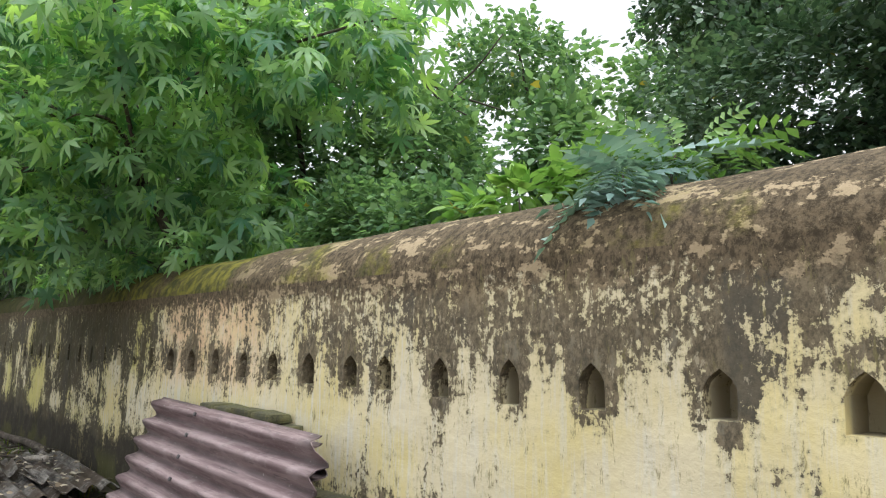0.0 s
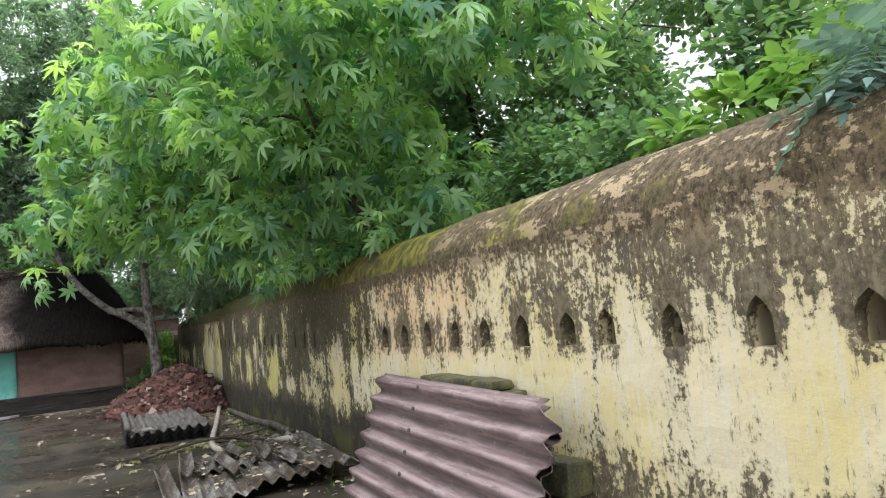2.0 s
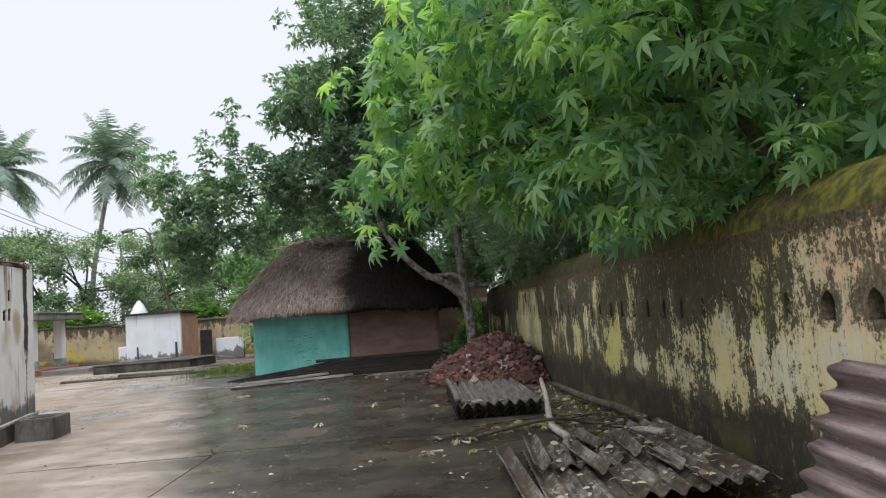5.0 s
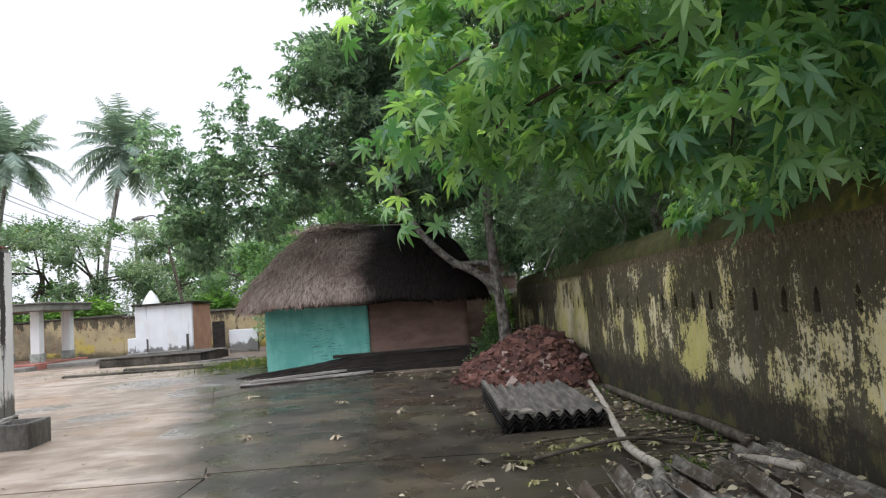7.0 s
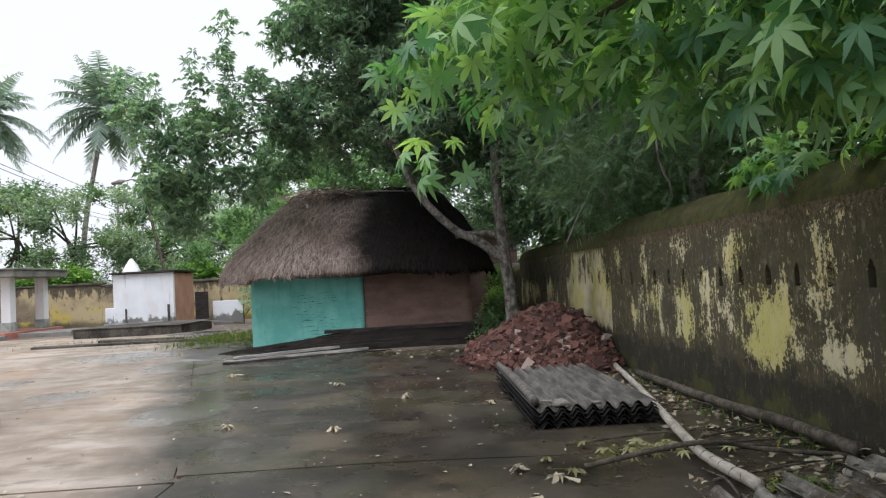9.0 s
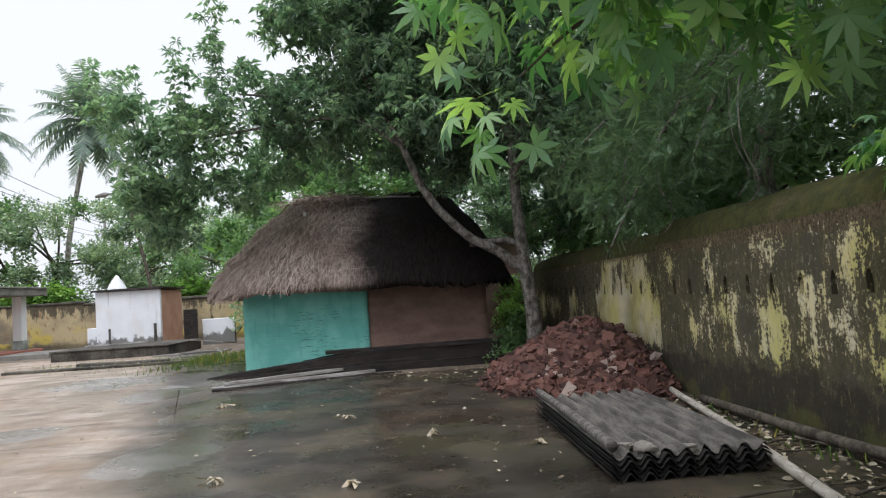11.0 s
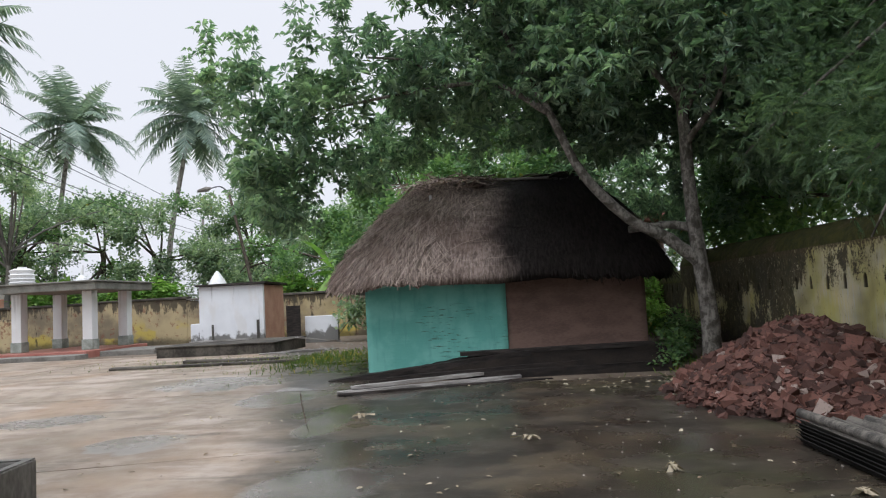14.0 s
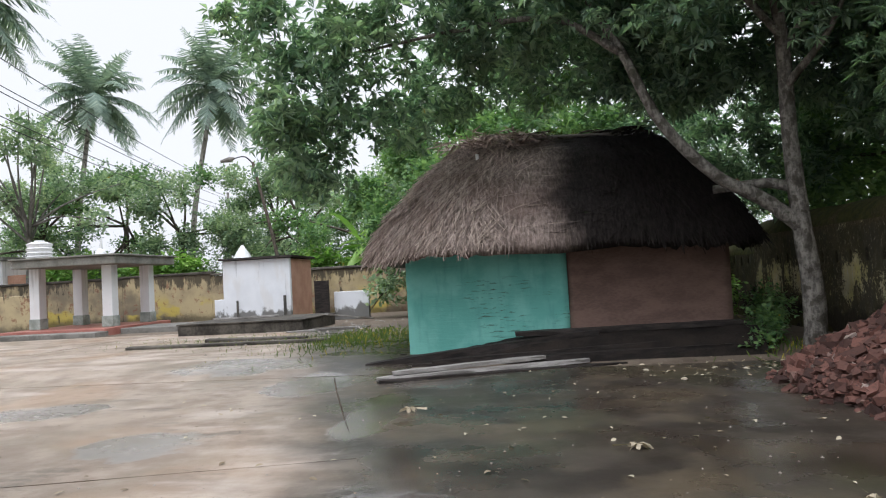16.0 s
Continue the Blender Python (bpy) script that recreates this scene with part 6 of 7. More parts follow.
# lumps at y 17-19 above z 8 are unseen, added to shade what lies below
tree("mango_tree", "old mango tree with pale mottled trunk and dark leaves over hut", (0.68, 20.15, 0.1), [(0.68, 20.15, 0.05), (0.70, 20.12, 0.8), (0.60, 20.1, 1.9), (0.52, 20.05, 3.0), (0.48, 20.0, 4.5), (0.3, 19.9, 5.8)],
     [(-5.5, 19.9, 4.6, 0.8, 0.7, 0.6), (-4.5, 19.5, 5.3, 0.65, 0.7, 0.55), (-3.4, 20.2, 5.2, 0.9, 0.9, 0.7), (-2.0, 20.2, 5.9, 1.1, 1.0, 0.9), (-0.4, 19.9, 6.3, 1.4, 1.3, 1.2), (1.6, 19.8, 6.2, 1.5, 1.4, 1.4),
      (-4.2, 21.5, 4.6, 0.9, 0.9, 0.5), (-2.2, 22.0, 5.0, 1.4, 1.3, 0.9), (0.0, 22.0, 5.0, 1.3, 1.2, 1.0), (-3.0, 20.0, 7.0, 1.2, 1.1, 0.9), (-1.9, 20.2, 7.4, 1.1, 1.0, 0.8), (-1.0, 20.5, 7.6, 1.6, 1.5, 1.0), (-6.3, 20.1, 4.1, 0.6, 0.7, 0.6), (3.2, 19.5, 5.4, 1.2, 1.4, 1.2), (-5.0, 20.8, 3.9, 0.7, 0.7, 0.45), (-1.0, 19.0, 5.0, 0.9, 0.7, 0.7), (0.8, 18.6, 5.0, 1.0, 0.8, 0.9), (2.6, 20.5, 3.9, 1.0, 1.2, 0.9), (4.0, 20.0, 7.0, 1.6, 1.6, 1.3), (-6.6, 20.6, 3.4, 0.7, 0.8, 0.7), (-3.6, 19.8, 6.9, 0.5, 0.5, 0.5), (-6.6, 19.6, 5.0, 0.5, 0.6, 0.6), (1.6, 24.0, 3.6, 1.2, 1.3, 1.1), (0.2, 26.3, 4.0, 1.4, 1.0, 1.2), (-2.6, 21.2, 8.0, 1.3, 1.2, 0.6), (-1.6, 22.6, 6.2, 1.4, 1.2, 1.0), (0.4, 22.8, 6.6, 1.4, 1.2, 1.1), (-0.6, 22.0, 7.8, 1.6, 1.2, 0.9), (2.2, 22.4, 5.8, 1.2, 1.2, 1.0), (1.0, 20.5, 8.2, 1.8, 1.6, 0.8), (-0.8, 21.4, 4.4, 1.0, 0.8, 0.6), (1.4, 21.2, 4.6, 1.0, 1.0, 0.9), (0.6, 17.6, 8.3, 2.0, 1.6, 1.1), (2.6, 17.6, 8.1, 1.8, 1.6, 1.1), (-1.4, 18.6, 8.9, 1.6, 1.4, 0.9), (2.4, 19.4, 7.6, 1.6, 1.2, 1.0)],
     19600, ROSETTE, (0.12, 0.22), M_MANGO, M_BARK, 21, 0.165, 0.07, 0.1, 0.5, 0, "tree", 7, 0.27)
mango = bpy.data.objects["mango_tree"]
mo = -Vector((0.68, 20.15, 0.1))
limb("limb", [Vector(p) + mo for p in ((0.62, 20.1, 1.75), (0.1, 20.1, 2.2), (-0.5, 20.05, 2.55), (-1.2, 20.0, 3.35), (-1.65, 20.1, 4.4), (-2.2, 20.4, 5.6))], 0.11, 0.055, M_BARK, mango, 10, 6, 0.06, 5)
for k, pts in enumerate((((-1.65, 20.1, 4.4), (-2.6, 20.0, 4.95), (-3.9, 19.8, 4.85), (-5.4, 19.9, 4.7)), ((-2.1, 20.35, 5.4), (-2.5, 20.1, 6.2), (-3.0, 20.0, 7.0)), ((0.48, 20.0, 4.4), (-0.1, 20.0, 5.2), (-0.5, 20.2, 6.0), (-1.0, 20.5, 7.2)),
                         ((0.50, 20.0, 4.2), (1.0, 19.9, 4.9), (1.9, 19.7, 5.7), (2.4, 19.5, 7.0)), ((-3.3, 19.9, 4.95), (-3.9, 19.6, 5.3), (-4.6, 19.5, 5.4)), ((0.5, 20.0, 3.7), (0.9, 19.4, 4.3), (0.9, 18.7, 4.9)))):
    limb("branch", [Vector(q) + mo for q in pts], 0.06 if k != 4 else 0.03, 0.018, M_BARK, mango, 7, 5, 0.08, 400 + k)
limb("limb", [Vector(p) + mo for p in ((0.6, 20.1, 2.3), (0.2, 20.3, 2.42), (-0.4, 20.6, 2.4))], 0.08, 0.06, M_BARK, mango, 9, 5, 0.06, 6)
limb("limb", [Vector(p) + Vector((-3.3, -8.0, 0)) for p in ((2.6, 8.2, 2.35), (1.9, 8.5, 2.7), (1.2, 8.9, 3.05), (0.6, 9.3, 3.2))], 0.022, 0.008, M_BARK, bpy.data.objects["palmate_tree"], 7, 5, 0.06, 8)
# two shoots that stand out of the crown
for k, (x, y, z0, z1) in enumerate(((-7.1, 19.1, 5.0, 6.05), (-6.55, 19.1, 5.0, 5.9), (-4.9, 19.0, 5.9, 7.1), (-5.6, 19.2, 5.2, 6.3))):
    r = np.random.default_rng(50 + k)
    n = 46
    q = np.stack([x + r.normal(size=n) * 0.13, y + r.normal(size=n) * 0.13, r.uniform(z0, z1, n)], 1) + np.array(mo)
    scatter("shoot", ROSETTE, q, r.normal(size=(n, 3)) * 0.3 + np.array([1.0, 0, 0]), np.array([[0, 0, 1.0]] * n) + r.normal(size=(n, 3)) * 0.3, r.uniform(0.11, 0.17, n), M_MANGO, mango)

tree("feathery_tree", "tree with drooping feathery dark green foliage overhanging the wall", (3.1, 15.1, 0), [(3.1, 15.1, 0), (3.05, 15.1, 1.8), (2.95, 15.1, 2.9), (3.15, 14.6, 4.2), (3.3, 14.3, 5.4)],
     [(2.0, 14.5, 3.2, 1.0, 1.5, 0.7), (1.7, 16.2, 3.0, 0.9, 1.2, 0.8), (2.4, 12.8, 3.4, 0.9, 1.2, 0.8), (1.2, 17.4, 3.6, 0.8, 1.0, 0.8), (2.6, 15.6, 4.6, 1.4, 1.7, 1.0), (2.0, 13.8, 5.2, 1.4, 1.6, 1.0), (3.4, 12.0, 4.6, 1.2, 1.4, 1.2), (2.2, 18.2, 4.6, 1.2, 1.2, 1.2), (3.0, 17.0, 3.2, 0.9, 1.5, 0.9), (1.4, 15.4, 2.55, 0.4, 0.8, 0.3)],
     11900, FEATHER, (0.10, 0.21), M_FEATHER, M_BARK, 31, 0.17, 0.06, 0.12, 0.2, 10, "tree", 7, 0.26)
feathery = bpy.data.objects["feathery_tree"]
for k, (x, y, z0, z1) in enumerate(((1.75, 13.0, 3.3, 2.1), (1.9, 13.5, 3.5, 2.25), (1.5, 14.6, 3.1, 2.0), (1.35, 15.5, 3.0, 1.9))):
    limb("vine", [Vector(q) - Vector((3.1, 15.1, 0)) for q in ((x + 0.25, y + 0.1, z0 + 0.3), (x, y, z0), (x - 0.06, y - 0.05, (z0 + z1) / 2), (x + 0.10, y, z1 + 0.2), (x + 0.02, y + 0.12, z1))], 0.009, 0.005, M_BARK, feathery, 5, 5, 0.1, 300 + k)

for k, (lab, base, lumps, cnt, sz, mt, sd) in enumerate((
    ("dense dark green tree behind the boundary wall", (6.2, 9.5, 0), [(5.6, 9.6, 2.6, 1.4, 1.8, 1.6), (5.2, 11.2, 4.6, 1.5, 1.7, 1.5), (6.5, 8.6, 4.4, 1.3, 1.3, 1.4), (4.6, 9.3, 6.2, 1.6, 1.8, 1.3), (4.4, 8.2, 2.2, 0.7, 1.6, 0.9)], 6000, (0.16, 0.30), M_DARKLEAF, 41),
    ("dense dark green tree behind the boundary wall", (5.6, 14.0, 0), [(4.8, 13.4, 3.0, 1.3, 2.0, 1.6), (5.0, 15.5, 4.8, 1.7, 1.9, 1.8), (4.6, 12.6, 6.0, 1.6, 2.0, 1.5), (4.0, 17.0, 2.6, 0.9, 1.6, 1.2), (4.0, 10.8, 2.2, 0.8, 1.6, 1.0)], 6000, (0.16, 0.30), M_DARKLEAF, 42),
    ("dense dark green tree behind the boundary wall", (5.0, 20.5, 0), [(2.6, 24.0, 3.2, 0.9, 1.6, 1.2), (4.4, 20.0, 3.4, 1.5, 2.2, 1.8), (4.2, 23.0, 4.4, 1.8, 2.2, 2.0), (3.8, 19.0, 6.2, 1.8, 2.0, 1.6), (3.6, 25.5, 3.4, 1.5, 1.8, 1.6), (3.2, 22.4, 6.8, 1.8, 2.0, 1.5), (2.4, 21.0, 4.8, 1.0, 1.4, 1.2)], 9000, (0.15, 0.28), M_DARKLEAF, 43),
    ("dark leafy tree shading the boundary wall", (6.6, 1.6, 0), [(6.4, 2.6, 3.6, 1.4, 1.3, 1.2), (6.0, 0.6, 4.6, 1.6, 1.4, 1.6), (5.2, -0.8, 3.4, 1.4, 1.2, 1.3), (4.6, 0.6, 5.4, 1.5, 1.4, 0.9), (6.8, 3.4, 5.4, 1.0, 1.0, 0.9), (4.4, -0.2, 2.6, 0.8, 1.0, 0.7), (5.6, 0.2, 3.2, 1.2, 1.4, 0.9), (6.6, 1.0, 3.0, 1.0, 1.2, 0.8)], 25000, (0.09, 0.155), M_SHADELEAF, 44),
    ("broad dark tree far behind the boundary wall", (11.0, 9.0, 0), [(10.4, 6.6, 3.0, 1.6, 1.4, 1.4), (11.4, 8.6, 2.0, 1.8, 1.6, 1.4), (8.2, 10.4, 4.8, 1.4, 1.4, 2.0), (9.2, 5.6, 5.0, 1.2, 1.1, 1.4), (9.4, 9.0, 6.9, 1.6, 1.4, 0.8)], 4500, (0.16, 0.30), M_DARKLEAF, 45),
)):
    top = lumps[1]
    behind = tree("tree", lab, base, [base, (base[0] - 0.1, base[1], 1.6), ((base[0] + top[0]) / 2, (base[1] + top[1]) / 2, 3.2)], lumps, cnt, SPRAY, sz, mt, M_DARKBARK, sd, 0.16, 0.08, 0.2, 0.45, 5)
# bare boughs of the farthest one, against the sky
for k, pts in enumerate((((5.3, 8.4, 6.5), (5.7, 8.2, 6.1), (6.15, 8.1, 5.66), (6.6, 7.9, 5.38), (6.95, 7.65, 5.27), (7.3, 7.4, 5.15)), ((6.15, 8.1, 5.66), (6.5, 8.0, 5.3), (7.0, 7.7, 5.0)), ((6.6, 7.9, 5.38), (6.8, 7.5, 5.7), (7.0, 7.1, 6.2)))):
    limb("bough", [Vector(q) - Vector((11.0, 9.0, 0)) for q in pts], 0.045 if k == 0 else 0.022, 0.010, M_DARKBARK, behind, 6, 4, 0.1, 600 + k)


def undergrowth(name, label, lumps, count, shape, size, material, seed, base, category="shrub", hang=0.3):
    root = tagged(empty(name, base), label, category)
    rng = np.random.default_rng(seed)
    o = -np.array(base)
    prng = random.Random(seed)
    for k, l in enumerate(lumps):
        end = Vector(l[:3]) + Vector(o)
        st = Vector((prng.uniform(-0.1, 0.1), prng.uniform(-0.1, 0.1), 0))
        limb("stem", [st, st.lerp(end, 0.5) + Vector((0, 0, 0.1)), end], 0.02, 0.006, M_DARKBARK, root, 5, 3, 0.05, seed + k)
    p, d = crown_points(lumps, count, rng, 0.2)
    out = d + rng.normal(size=d.shape) * 0.4
    out[:, 2] -= hang
    scatter("foliage", shape, p + o, out, np.array([0, 0, 1.0]) + d * 0.7 + rng.normal(size=d.shape) * 0.3, rng.uniform(size[0], size[1], count), material, root)
    return root


undergrowth("pinnate_shrub", "blue-green shrub with feather-shaped leaves hanging over the coping", [(2.60, 1.86, 2.27, 0.06, 0.14, 0.05), (2.70, 1.93, 2.33, 0.09, 0.15, 0.06), (2.82, 1.75, 2.34, 0.10, 0.13, 0.06)], 48, pinnate_shape(6, 0.075, 0.27, 0.3), (0.24, 0.36), M_BLUELEAF, 61, (3.2, 1.8, 0), hang=0.45)
undergrowth("pinnate_shrub", "green feather-leaved shrub behind the coping", [(2.95, 2.25, 2.42, 0.12, 0.3, 0.1), (3.1, 1.9, 2.5, 0.14, 0.4, 0.1)], 70, pinnate_shape(6, 0.07, 0.26, 0.3), (0.2, 0.32), M_BRIGHT, 68, (3.25, 2.2, 0), hang=0.2)
undergrowth("broadleaf_shrub", "bright yellow-green broad-leaved shrub behind the coping", [(2.95, 2.85, 2.42, 0.14, 0.3, 0.12), (3.05, 3.3, 2.40, 0.15, 0.3, 0.12), (3.15, 2.5, 2.5, 0.15, 0.2, 0.15)], 230, OVAL, (0.10, 0.19), M_BRIGHT, 62, (3.2, 2.9, 0), hang=0.1)
undergrowth("shrub", "mixed green shrub growing behind the wall", [(3.3, 4.2, 2.4, 0.3, 0.7, 0.5), (3.4, 5.4, 2.6, 0.4, 0.7, 0.6), (3.7, 3.2, 2.9, 0.4, 0.5, 0.5)], 1500, SPRAY, (0.09, 0.16), M_DARKLEAF, 63, (3.6, 4.0, 0))
undergrowth("shrub", "mixed green shrub growing behind the wall", [(3.5, -0.4, 2.7, 0.4, 0.7, 0.6), (3.4, -1.8, 2.7, 0.4, 0.8, 0.6)], 1300, SPRAY, (0.09, 0.16), M_SHADELEAF, 64, (3.6, -0.2, 0))
undergrowth("shrub", "leafy green shrub hanging over the mossy coping", [(2.4, 7.0, 2.45, 0.25, 0.5, 0.22), (2.3, 8.2, 2.35, 0.3, 0.6, 0.25), (2.3, 9.6, 2.35, 0.35, 0.7, 0.3), (2.2, 11.2, 2.35, 0.35, 0.8, 0.3)], 260, PALMATE, (0.16, 0.28), M_PALMATE, 65, (2.7, 9.0, 2.0))
undergrowth("shrub", "low green weed between the hut and the brick heap", [(0.25, 20.9, 0.42, 0.35, 0.45, 0.3), (0.55, 21.6, 0.6, 0.4, 0.5, 0.4), (0.0, 20.3, 0.25, 0.25, 0.3, 0.15)], 420, SPRAY, (0.08, 0.15), M_DARKLEAF, 66, (0.3, 20.9, 0.1), "weed")
undergrowth("weed", "small mossy green clump growing between broken sheets", [(1.2, 9.15, 0.16, 0.13, 0.13, 0.07), (1.12, 9.3, 0.13, 0.1, 0.1, 0.05)], 260, SPRAY, (0.02, 0.045), M_GRASS, 69, (1.2, 9.15, 0.05), "weed")
undergrowth("climber", "leafy creeper on the far wall behind the hut", [(1.2, 27.5, 1.2, 0.5, 0.6, 0.7), (0.9, 26.0, 0.7, 0.5, 0.6, 0.5)], 500, SPRAY, (0.10, 0.2), M_BRIGHT, 67, (1.1, 27.0, 0.1), "weed")


def palm(at, height, lean_by, seed, reach=3.2):
    root = tagged(empty("coconut_palm", at), "tall coconut palm with a slim pale trunk and drooping fronds", "palm", "coconut palms")
    rng = np.random.default_rng(seed)
    prng = random.Random(seed)
    topv = Vector((lean_by, 0, height))
    limb("trunk", [(0, 0, -0.1), (lean_by * 0.15, 0, height * 0.4), (lean_by * 0.6, 0, height * 0.75), topv], 0.17, 0.10, M_PALMBARK, root, 9, 8, 0.05, seed)
    shape = ([(0, 0.036, 0), (0, -0.036, 0), (0.6, 0.044, -0.03), (0.6, -0.044, -0.03), (1, 0, -0.15)], [(0, 1, 3), (0, 3, 2), (2, 3, 4)])
    for k in range(34):
        a = 2 * math.pi * k / 34 * 11 + prng.uniform(-0.3, 0.3)
        up = -0.65 + 2.1 * ((k * 0.618) % 1.0) + prng.uniform(-0.1, 0.1)
        ln = reach * prng.uniform(0.95, 1.2) * (0.85 if up < 0 else 1.12)
        pts = []
        for i in range(9):
            t = i / 8
            r = 0.86 * ln * t * math.cos(up * (1 - 0.25 * t))
            z = ln * (math.sin(up) * t - (0.1 + 0.45 * math.cos(up)) * t ** 2.3)
            pts.append(topv + Vector((math.cos(a) * r, math.sin(a) * r, z)))
        v, f = tube_data(pts, [0.05 - 0.042 * i / 8 for i in range(9)], 5)
        stem = mesh_from("frond", v, f, M_PALM, root)
        n = 48
        ts = np.repeat(np.linspace(0.12, 0.99, n), 2)
        idx = np.clip((ts * 8).astype(int), 0, 7)
        P = np.array([tuple(q) for q in pts])
        fr = ts * 8 - idx
        pos = P[idx] * (1 - fr[:, None]) + P[idx + 1] * fr[:, None]
        tang = unit(P[idx + 1] - P[idx])
        sidev = unit(np.cross(tang, np.array([0, 0, 1.0])))
        sg = np.tile([1.0, -1.0], n)[:, None]
        al = tang * 0.55 + sidev * sg * 0.9 + np.array([0, 0, -0.62]) + rng.normal(size=pos.shape) * 0.14
        scatter("blade", shape, pos, al, np.cross(tang, sidev) + rng.normal(size=pos.shape) * 0.2, (0.68 * np.sin(np.pi * np.clip(ts, 0.1, 0.93)) + 0.2) * reach / 3.2, M_PALM, stem)


palm((-25.1, 34.3, 0.1), 13.2, 1.0, 71, 3.0)
palm((-27.9, 45.5, 0.1), 12.2, 1.3, 72, 3.3)
palm((-21.0, 45.0, 0.1), 11.9, 1.7, 73, 3.3)

# the belt of trees behind the yard
belt = ((-41, 42, 10.5), (-36, 46, 10.8), (-31.5, 47, 9.2), (-27.5, 42, 7.6), (-23.5, 43, 8.0), (-20, 42, 6.8), (-17.5, 48, 8.6), (-14.5, 43, 7.6), (-11, 44, 8.4), (-7, 42, 8.6), (-2, 43, 9.5), (3, 40, 9), (-45, 36, 10.5), (-33, 39, 7.5), (-9.2, 39.8, 5.5), (-5.6, 33.5, 6.0))
for k, (x, y, h) in enumerate(belt):
    r = random.Random(80 + k)
    lumps = [(x + r.gauss(0, 1.9), y + r.uniform(-1.2, 1.2), h * (0.18 + 0.82 * r.random() ** 1.3), r.uniform(0.6, 1.8), r.uniform(0.6, 1.4), r.uniform(0.45, 1.2)) for _ in range(18)]
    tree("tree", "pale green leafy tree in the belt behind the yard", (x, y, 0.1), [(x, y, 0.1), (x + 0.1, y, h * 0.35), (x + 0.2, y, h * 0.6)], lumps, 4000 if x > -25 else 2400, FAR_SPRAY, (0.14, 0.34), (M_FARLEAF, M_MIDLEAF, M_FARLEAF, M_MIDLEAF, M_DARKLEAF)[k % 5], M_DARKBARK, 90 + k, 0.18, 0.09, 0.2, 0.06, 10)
# sparse branchy trees behind the white building
for k, (x, y, h) in enumerate(((-29.0, 35.6, 12.6), (-32.5, 36.0, 13.2), (-25.6, 38.8, 9.2))):
    r = random.Random(130 + k)
    lumps = [(x + r.gauss(0, 1.9), y + r.gauss(0, 1.0), h * r.uniform(0.5, 1.0), r.uniform(0.5, 1.0), r.uniform(0.5, 1.0), r.uniform(0.3, 0.7)) for _ in range(18)]
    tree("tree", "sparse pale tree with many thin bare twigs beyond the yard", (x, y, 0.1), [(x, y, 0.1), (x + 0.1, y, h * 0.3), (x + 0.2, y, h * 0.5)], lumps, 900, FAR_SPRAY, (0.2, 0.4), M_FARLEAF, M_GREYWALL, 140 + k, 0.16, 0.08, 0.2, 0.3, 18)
tree("tree", "dense green leafy tree behind the thatched hut", (-5.4, 27.6, 0.1), [(-5.4, 27.6, 0.1), (-5.3, 27.6, 1.8), (-5.0, 27.4, 3.0)],
     [(-3.6, 26.6, 4.5, 1.2, 0.9, 0.8), (-1.6, 26.4, 4.5, 1.2, 0.9, 0.7), (-5.2, 27.0, 3.6, 0.9, 0.9, 0.9), (-6.7, 27.6, 2.7, 0.7, 0.8, 0.9), (-6.2, 28.0, 4.6, 0.7, 0.8, 0.7), (-4.6, 28.0, 5.4, 0.9, 0.8, 0.6), (-7.4, 28.4, 3.6, 0.6, 0.6, 0.7), (-2.8, 27.6, 3.6, 1.0, 0.7, 0.7), (-2.4, 27.4, 6.4, 1.6, 0.9, 1.1), (0.0, 27.8, 6.8, 1.7, 0.9, 1.2), (-1.0, 27.8, 8.4, 1.8, 0.9, 1.0)], 6500, SPRAY, (0.14, 0.30), M_DARKLEAF, M_DARKBARK, 160, 0.12, 0.06, 0.2, 0.35, 6)
undergrowth("banana_clump", "bright green banana clump behind the shed", [(-9.6, 38.6, 2.6, 0.9, 0.6, 0.8), (-8.6, 38.8, 3.2, 0.9, 0.6, 0.9), (-7.8, 38.6, 2.4, 0.8, 0.6, 0.7)], 90, leaf_shape(0.16, 0.05), (1.0, 1.8), M_BRIGHT, 120, (-8.7, 38.7, 0.1), "banana plant")
undergrowth("shrub", "bright green shrub behind the back wall", [(-20, 38.6, 2.2, 1.6, 0.6, 0.7), (-18.3, 38.8, 2.4, 1.2, 0.6, 0.8), (-23.5, 38.6, 2.4, 1.6, 0.6, 0.8), (-12.0, 38.6, 2.3, 1.2, 0.5, 0.7)], 900, SPRAY, (0.25, 0.45), M_BRIGHT, 121, (-19, 38.7, 0.1))

# ---- wires and poles ----
for k, (dz, dx) in enumerate(((0.0, 0.0), (-0.35, 0.3), (-0.9, 0.1), (-1.25, 0.35), (0.35, 0.6))):
    pts = []
    for i in range(17):
        t = i / 16
        pts.append((-8.0 + dx - 18.6 * t, -6 + 68 * t, 7.5 + dz + 1.15 * t - 0.9 * math.sin(math.pi * t)))
    v, f = tube_data(pts, [0.014] * 17, 5)
    tagged(mesh_from("overhead_cable", v, f, M_WIRE), "black sagging overhead cable", "cable", "overhead cables")
for at in ((-7.8, -6.0), (-26.4, 62.0)):
    root = tagged(empty("utility_pole", (at[0], at[1], 0)), "grey cement utility pole carrying cables", "utility pole")
    limb("post", [(0, 0, -0.1), (0, 0, 4), (0, 0, 8.9)], 0.15, 0.10, M_GREYWALL, root, 8, 4, 0.0, 1)
    box("crossarm", -0.2, 0.9, -0.05, 0.05, 8.0, 8.1, M_TIMBER, root, 0.01)
lamp = tagged(empty("street_lamp", (-13.1, 37.9, 0.1)), "dark leaning street lamp pole behind the back wall", "street lamp")
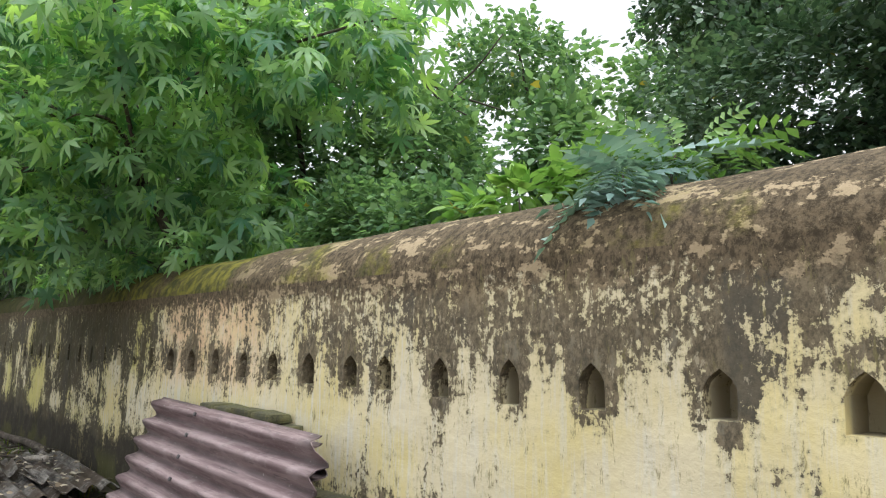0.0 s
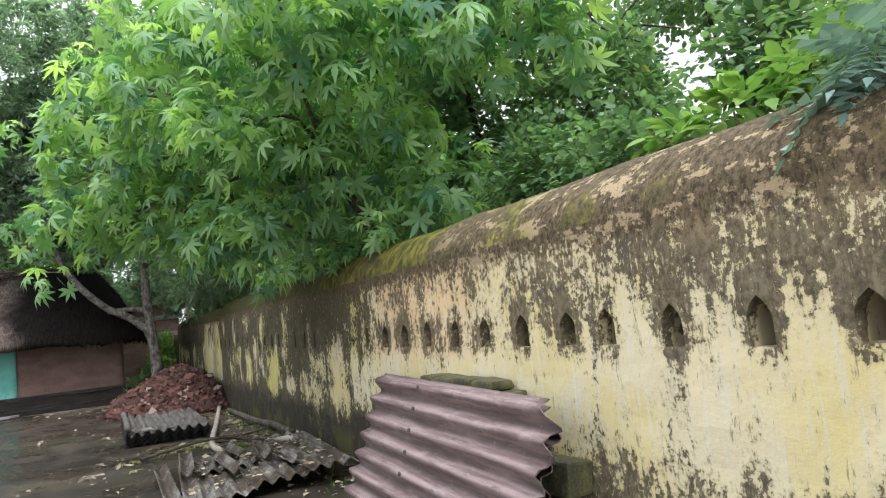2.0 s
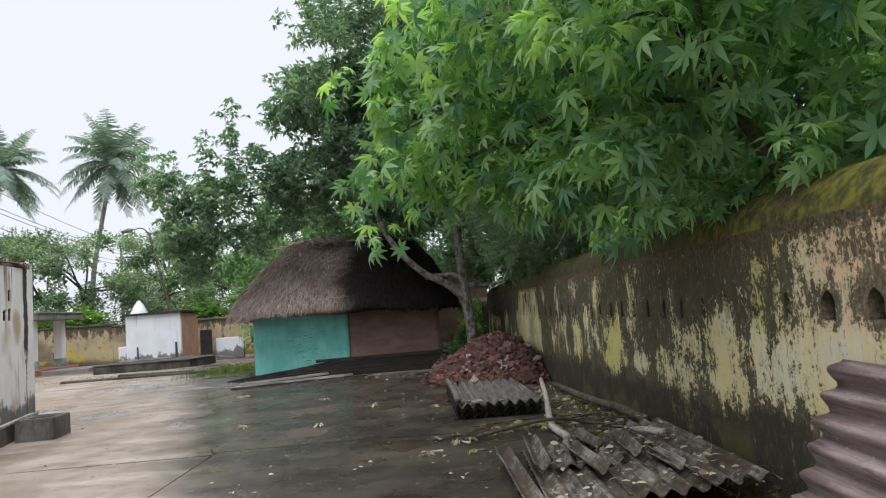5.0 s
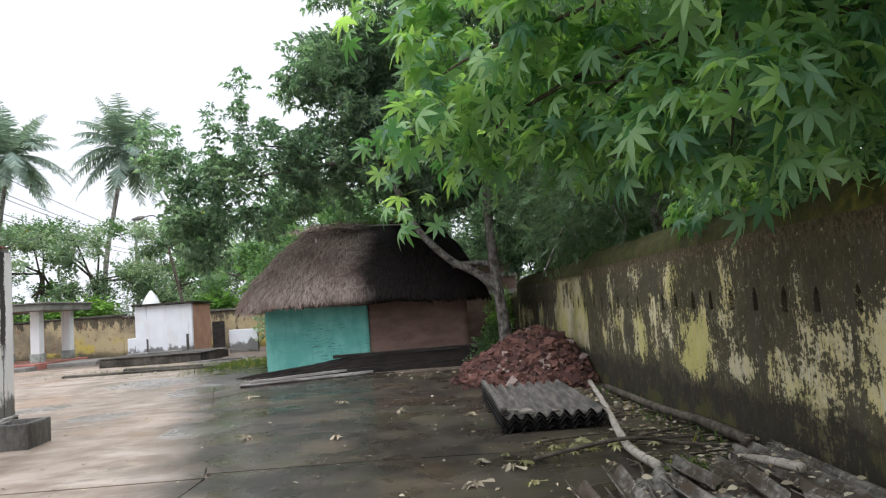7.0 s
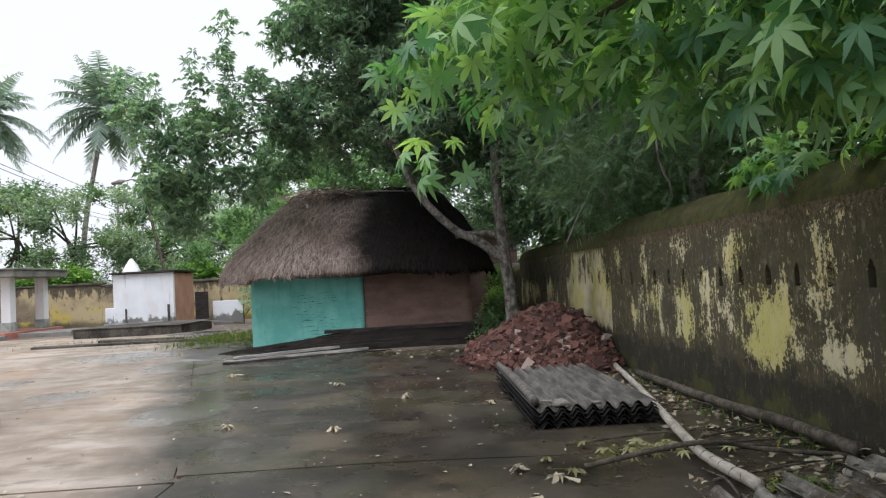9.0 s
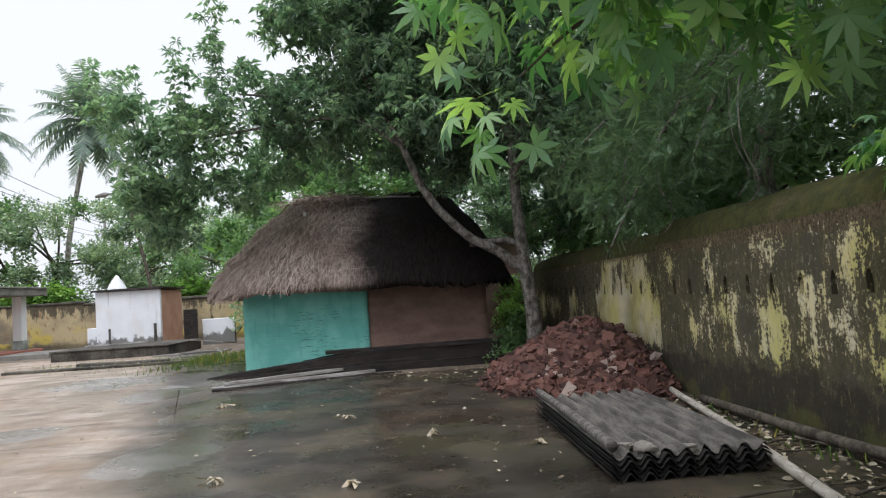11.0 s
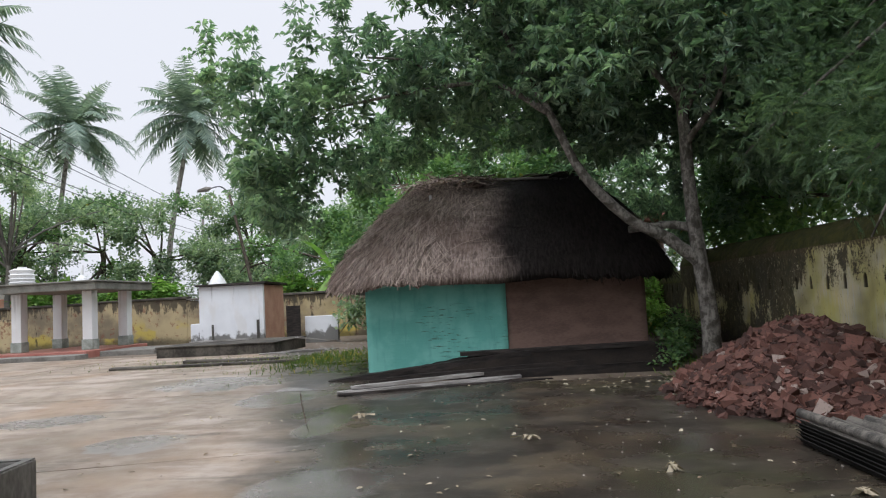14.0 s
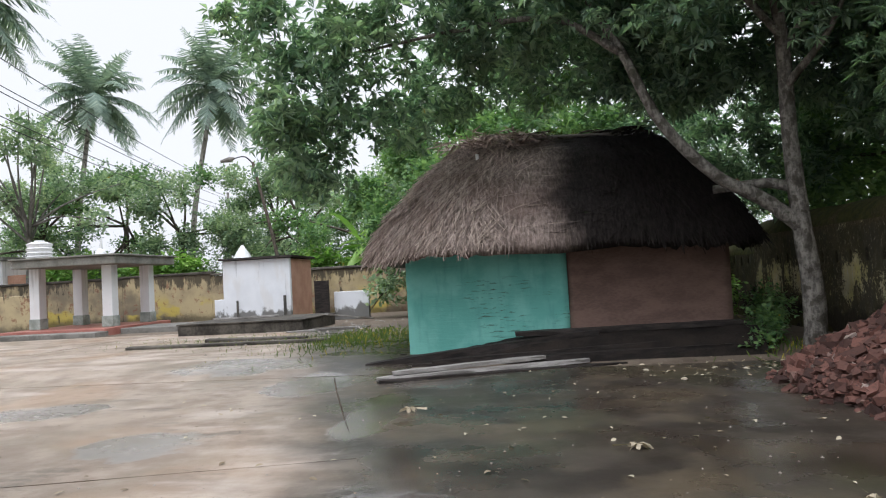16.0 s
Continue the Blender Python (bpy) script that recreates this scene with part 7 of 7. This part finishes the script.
limb("pole", [(0, 0, 0), (-0.6, 0, 3.2), (-1.35, 0, 6.5)], 0.085, 0.06, M_DARKBARK, lamp, 8, 5, 0.02, 4)
limb("arm", [(-1.3, 0, 6.4), (-1.7, 0, 6.75), (-2.2, 0, 6.7)], 0.03, 0.025, M_WIRE, lamp, 6, 4, 0.0, 4)
mesh_from("lamp_head", *tube_data([(-2.15, 0, 6.72), (-2.35, 0, 6.68), (-2.75, 0, 6.62)], [0.05, 0.12, 0.06], 8), M_GREYWALL, lamp)


# ---- litter, weeds, small debris ----
def litter(name, label, places, shape, size, material, seed, flat=0.25):
    r = np.random.default_rng(seed)
    n = len(places)
    a = r.uniform(0, 2 * np.pi, n)
    al = np.stack([np.cos(a), np.sin(a), r.normal(size=n) * 0.08], 1)
    ob = scatter(name, shape, np.array(places), al, np.array([[0, 0, 1.0]] * n) + r.normal(size=(n, 3)) * flat, r.uniform(size[0], size[1], n), material)
    return tagged(ob, label, "leaf litter", kind="stuff")


rl = random.Random(33)
spots = []
for k in range(1500):
    x, y = rl.uniform(-9, 1.9), rl.uniform(6.0, 19.8)
    if rl.random() > (0.25 + 0.75 * ease((x + 5) / 6)):
        continue
    if x > -0.2 and y < 15.2 and x < 1.1 and y > 11.6:
        continue
    spots.append((x, y, ground_z(x, y) + 0.012))
litter("leaf_litter", "scattered dry leaves on the wet concrete", spots, OVAL, (0.02, 0.075), M_LITTER, 1)
spots = [(wall_x(y) - abs(rl.gauss(0.0, 0.45)) - 0.06, y, 0.015) for y in (rl.uniform(6.5, 15.5) for _ in range(900))]
spots += [(rl.gauss(-0.6, 0.6), rl.gauss(19.4, 0.5), 0.03) for _ in range(260)]
litter("leaf_litter", "damp brown leaves gathered at the foot of the wall", spots, OVAL, (0.03, 0.10), M_LITTER, 2, 0.5)
for k, (x, y) in enumerate(((-2.4, 15.3), (-0.35, 10.4), (-0.1, 10.1), (-0.45, 9.6), (-1.35, 14.0), (-3.2, 12.6), (-0.35, 13.2), (-2.0, 12.2), (-4.4, 17.0))):
    v, f = palmate_shape()
    ob = mesh_from("dead_leaf", [(a * 0.24, b * 0.15 + 0.02 * math.sin(i * 2.3), c * 0.2 + 0.035 + 0.02 * math.sin(i * 1.7)) for i, (a, b, c) in enumerate(v)], f, M_LITTER)
    ob.matrix_basis = pose(x, y, 0.0, 0, 0, k * 67)
    tagged(ob, "curled pale dead hand-shaped leaf on the concrete", "leaf", "fallen leaves")

yl = np.random.default_rng(77)
pts = np.stack([yl.normal(0.74, 0.22, 34), yl.normal(10.7, 0.14, 34), yl.uniform(0.02, 0.07, 34)], 1)
tagged(scatter("fallen_leaves", PALMATE, pts, yl.normal(size=(34, 3)) * np.array([1, 1, 0.15]), np.array([[0, 0, 1.0]] * 34) + yl.normal(size=(34, 3)) * 0.35, yl.uniform(0.10, 0.19, 34), M_YELLOWING), "small pile of yellowing fallen leaves among the sticks", "leaf litter", kind="stuff")
for k, (x, y, s) in enumerate(((0.03, 10.26, 0.20), (-0.11, 10.6, 0.12), (0.04, 9.53, 0.14))):
    v, f = palmate_shape()
    ob = mesh_from("fallen_leaf", [(a * s, b * s, c * s + 0.03 + 0.015 * math.sin(i * 2.1)) for i, (a, b, c) in enumerate(v)], f, M_YELLOWING)
    ob.matrix_basis = pose(x, y, 0.0, 0, 0, k * 83)
    tagged(ob, "pale yellow fallen hand-shaped leaf on the concrete", "leaf", "fallen leaves")

# leaves and twigs on the lying sheets, rubble by the shed
spots = [(rl.uniform(0.5, 1.95), rl.uniform(7.1, 9.6), 0.0) for _ in range(200)]
litter("leaf_litter", "dry leaves lying on the grey sheets", [(x, y, 0.135 + 0.075 * (x - 0.5)) for x, y, z in spots], OVAL, (0.03, 0.09), M_LITTER, 3, 0.5)
chunk = ([(-0.5, -0.4, 0), (0.5, -0.35, 0), (0.45, 0.4, 0), (-0.45, 0.45, 0), (0.05, 0.0, 0.55)], [(0, 1, 4), (1, 2, 4), (2, 3, 4), (3, 0, 4)])
spots = [(rl.gauss(-8.4, 1.5), rl.gauss(27.0, 2.0), 0.12) for _ in range(420)] + [(rl.gauss(-14.5, 1.2), rl.gauss(33.5, 1.2), 0.12) for _ in range(160)]
tagged(litter("rubble", "small stones and brick bits scattered over the ground", [p for p in spots if not (-5.3 < p[0] < 0.1 and p[1] > 20)], chunk, (0.02, 0.10), M_STONE, 5, 0.1), category="rubble")
grit = [(rl.uniform(-8, 1.7), rl.uniform(7, 19.5), 0.002) for _ in range(320)]
tagged(litter("grit", "tiny pale grit on the concrete", grit, chunk, (0.008, 0.022), M_STONE, 6, 0.1), category="grit")
rg = np.random.default_rng(7)
gx = np.concatenate([rg.normal(-6.6, 1.1, 2600), rg.normal(-9.0, 1.8, 2200), rg.normal(0.2, 0.5, 300), rg.uniform(1.6, 2.1, 300)])
gy = np.concatenate([rg.normal(24.2, 1.3, 2600), rg.normal(25.4, 0.9, 2200), rg.normal(20.4, 0.4, 300), rg.uniform(6, 15, 300)])
ok = ~((gx > -5.15) & (gx < -0.05) & (gy > 19.8))
gx, gy = gx[ok], gy[ok]
gz = np.array([ground_z(a, b) - 0.03 for a, b in zip(gx, gy)])
n = len(gx)
tagged(scatter("grass", leaf_shape(0.06), np.stack([gx, gy, gz], 1), rg.normal(size=(n, 3)) * 0.5 + np.array([0, 0, 1.0]), rg.normal(size=(n, 3)), np.where(gx > -7.5, rg.uniform(0.06, 0.17, n), rg.uniform(0.03, 0.10, n)), M_GRASS), "short rough grass beside the hut and the kerb", "grass", kind="stuff")

# bricks of the heap
brick_heap()
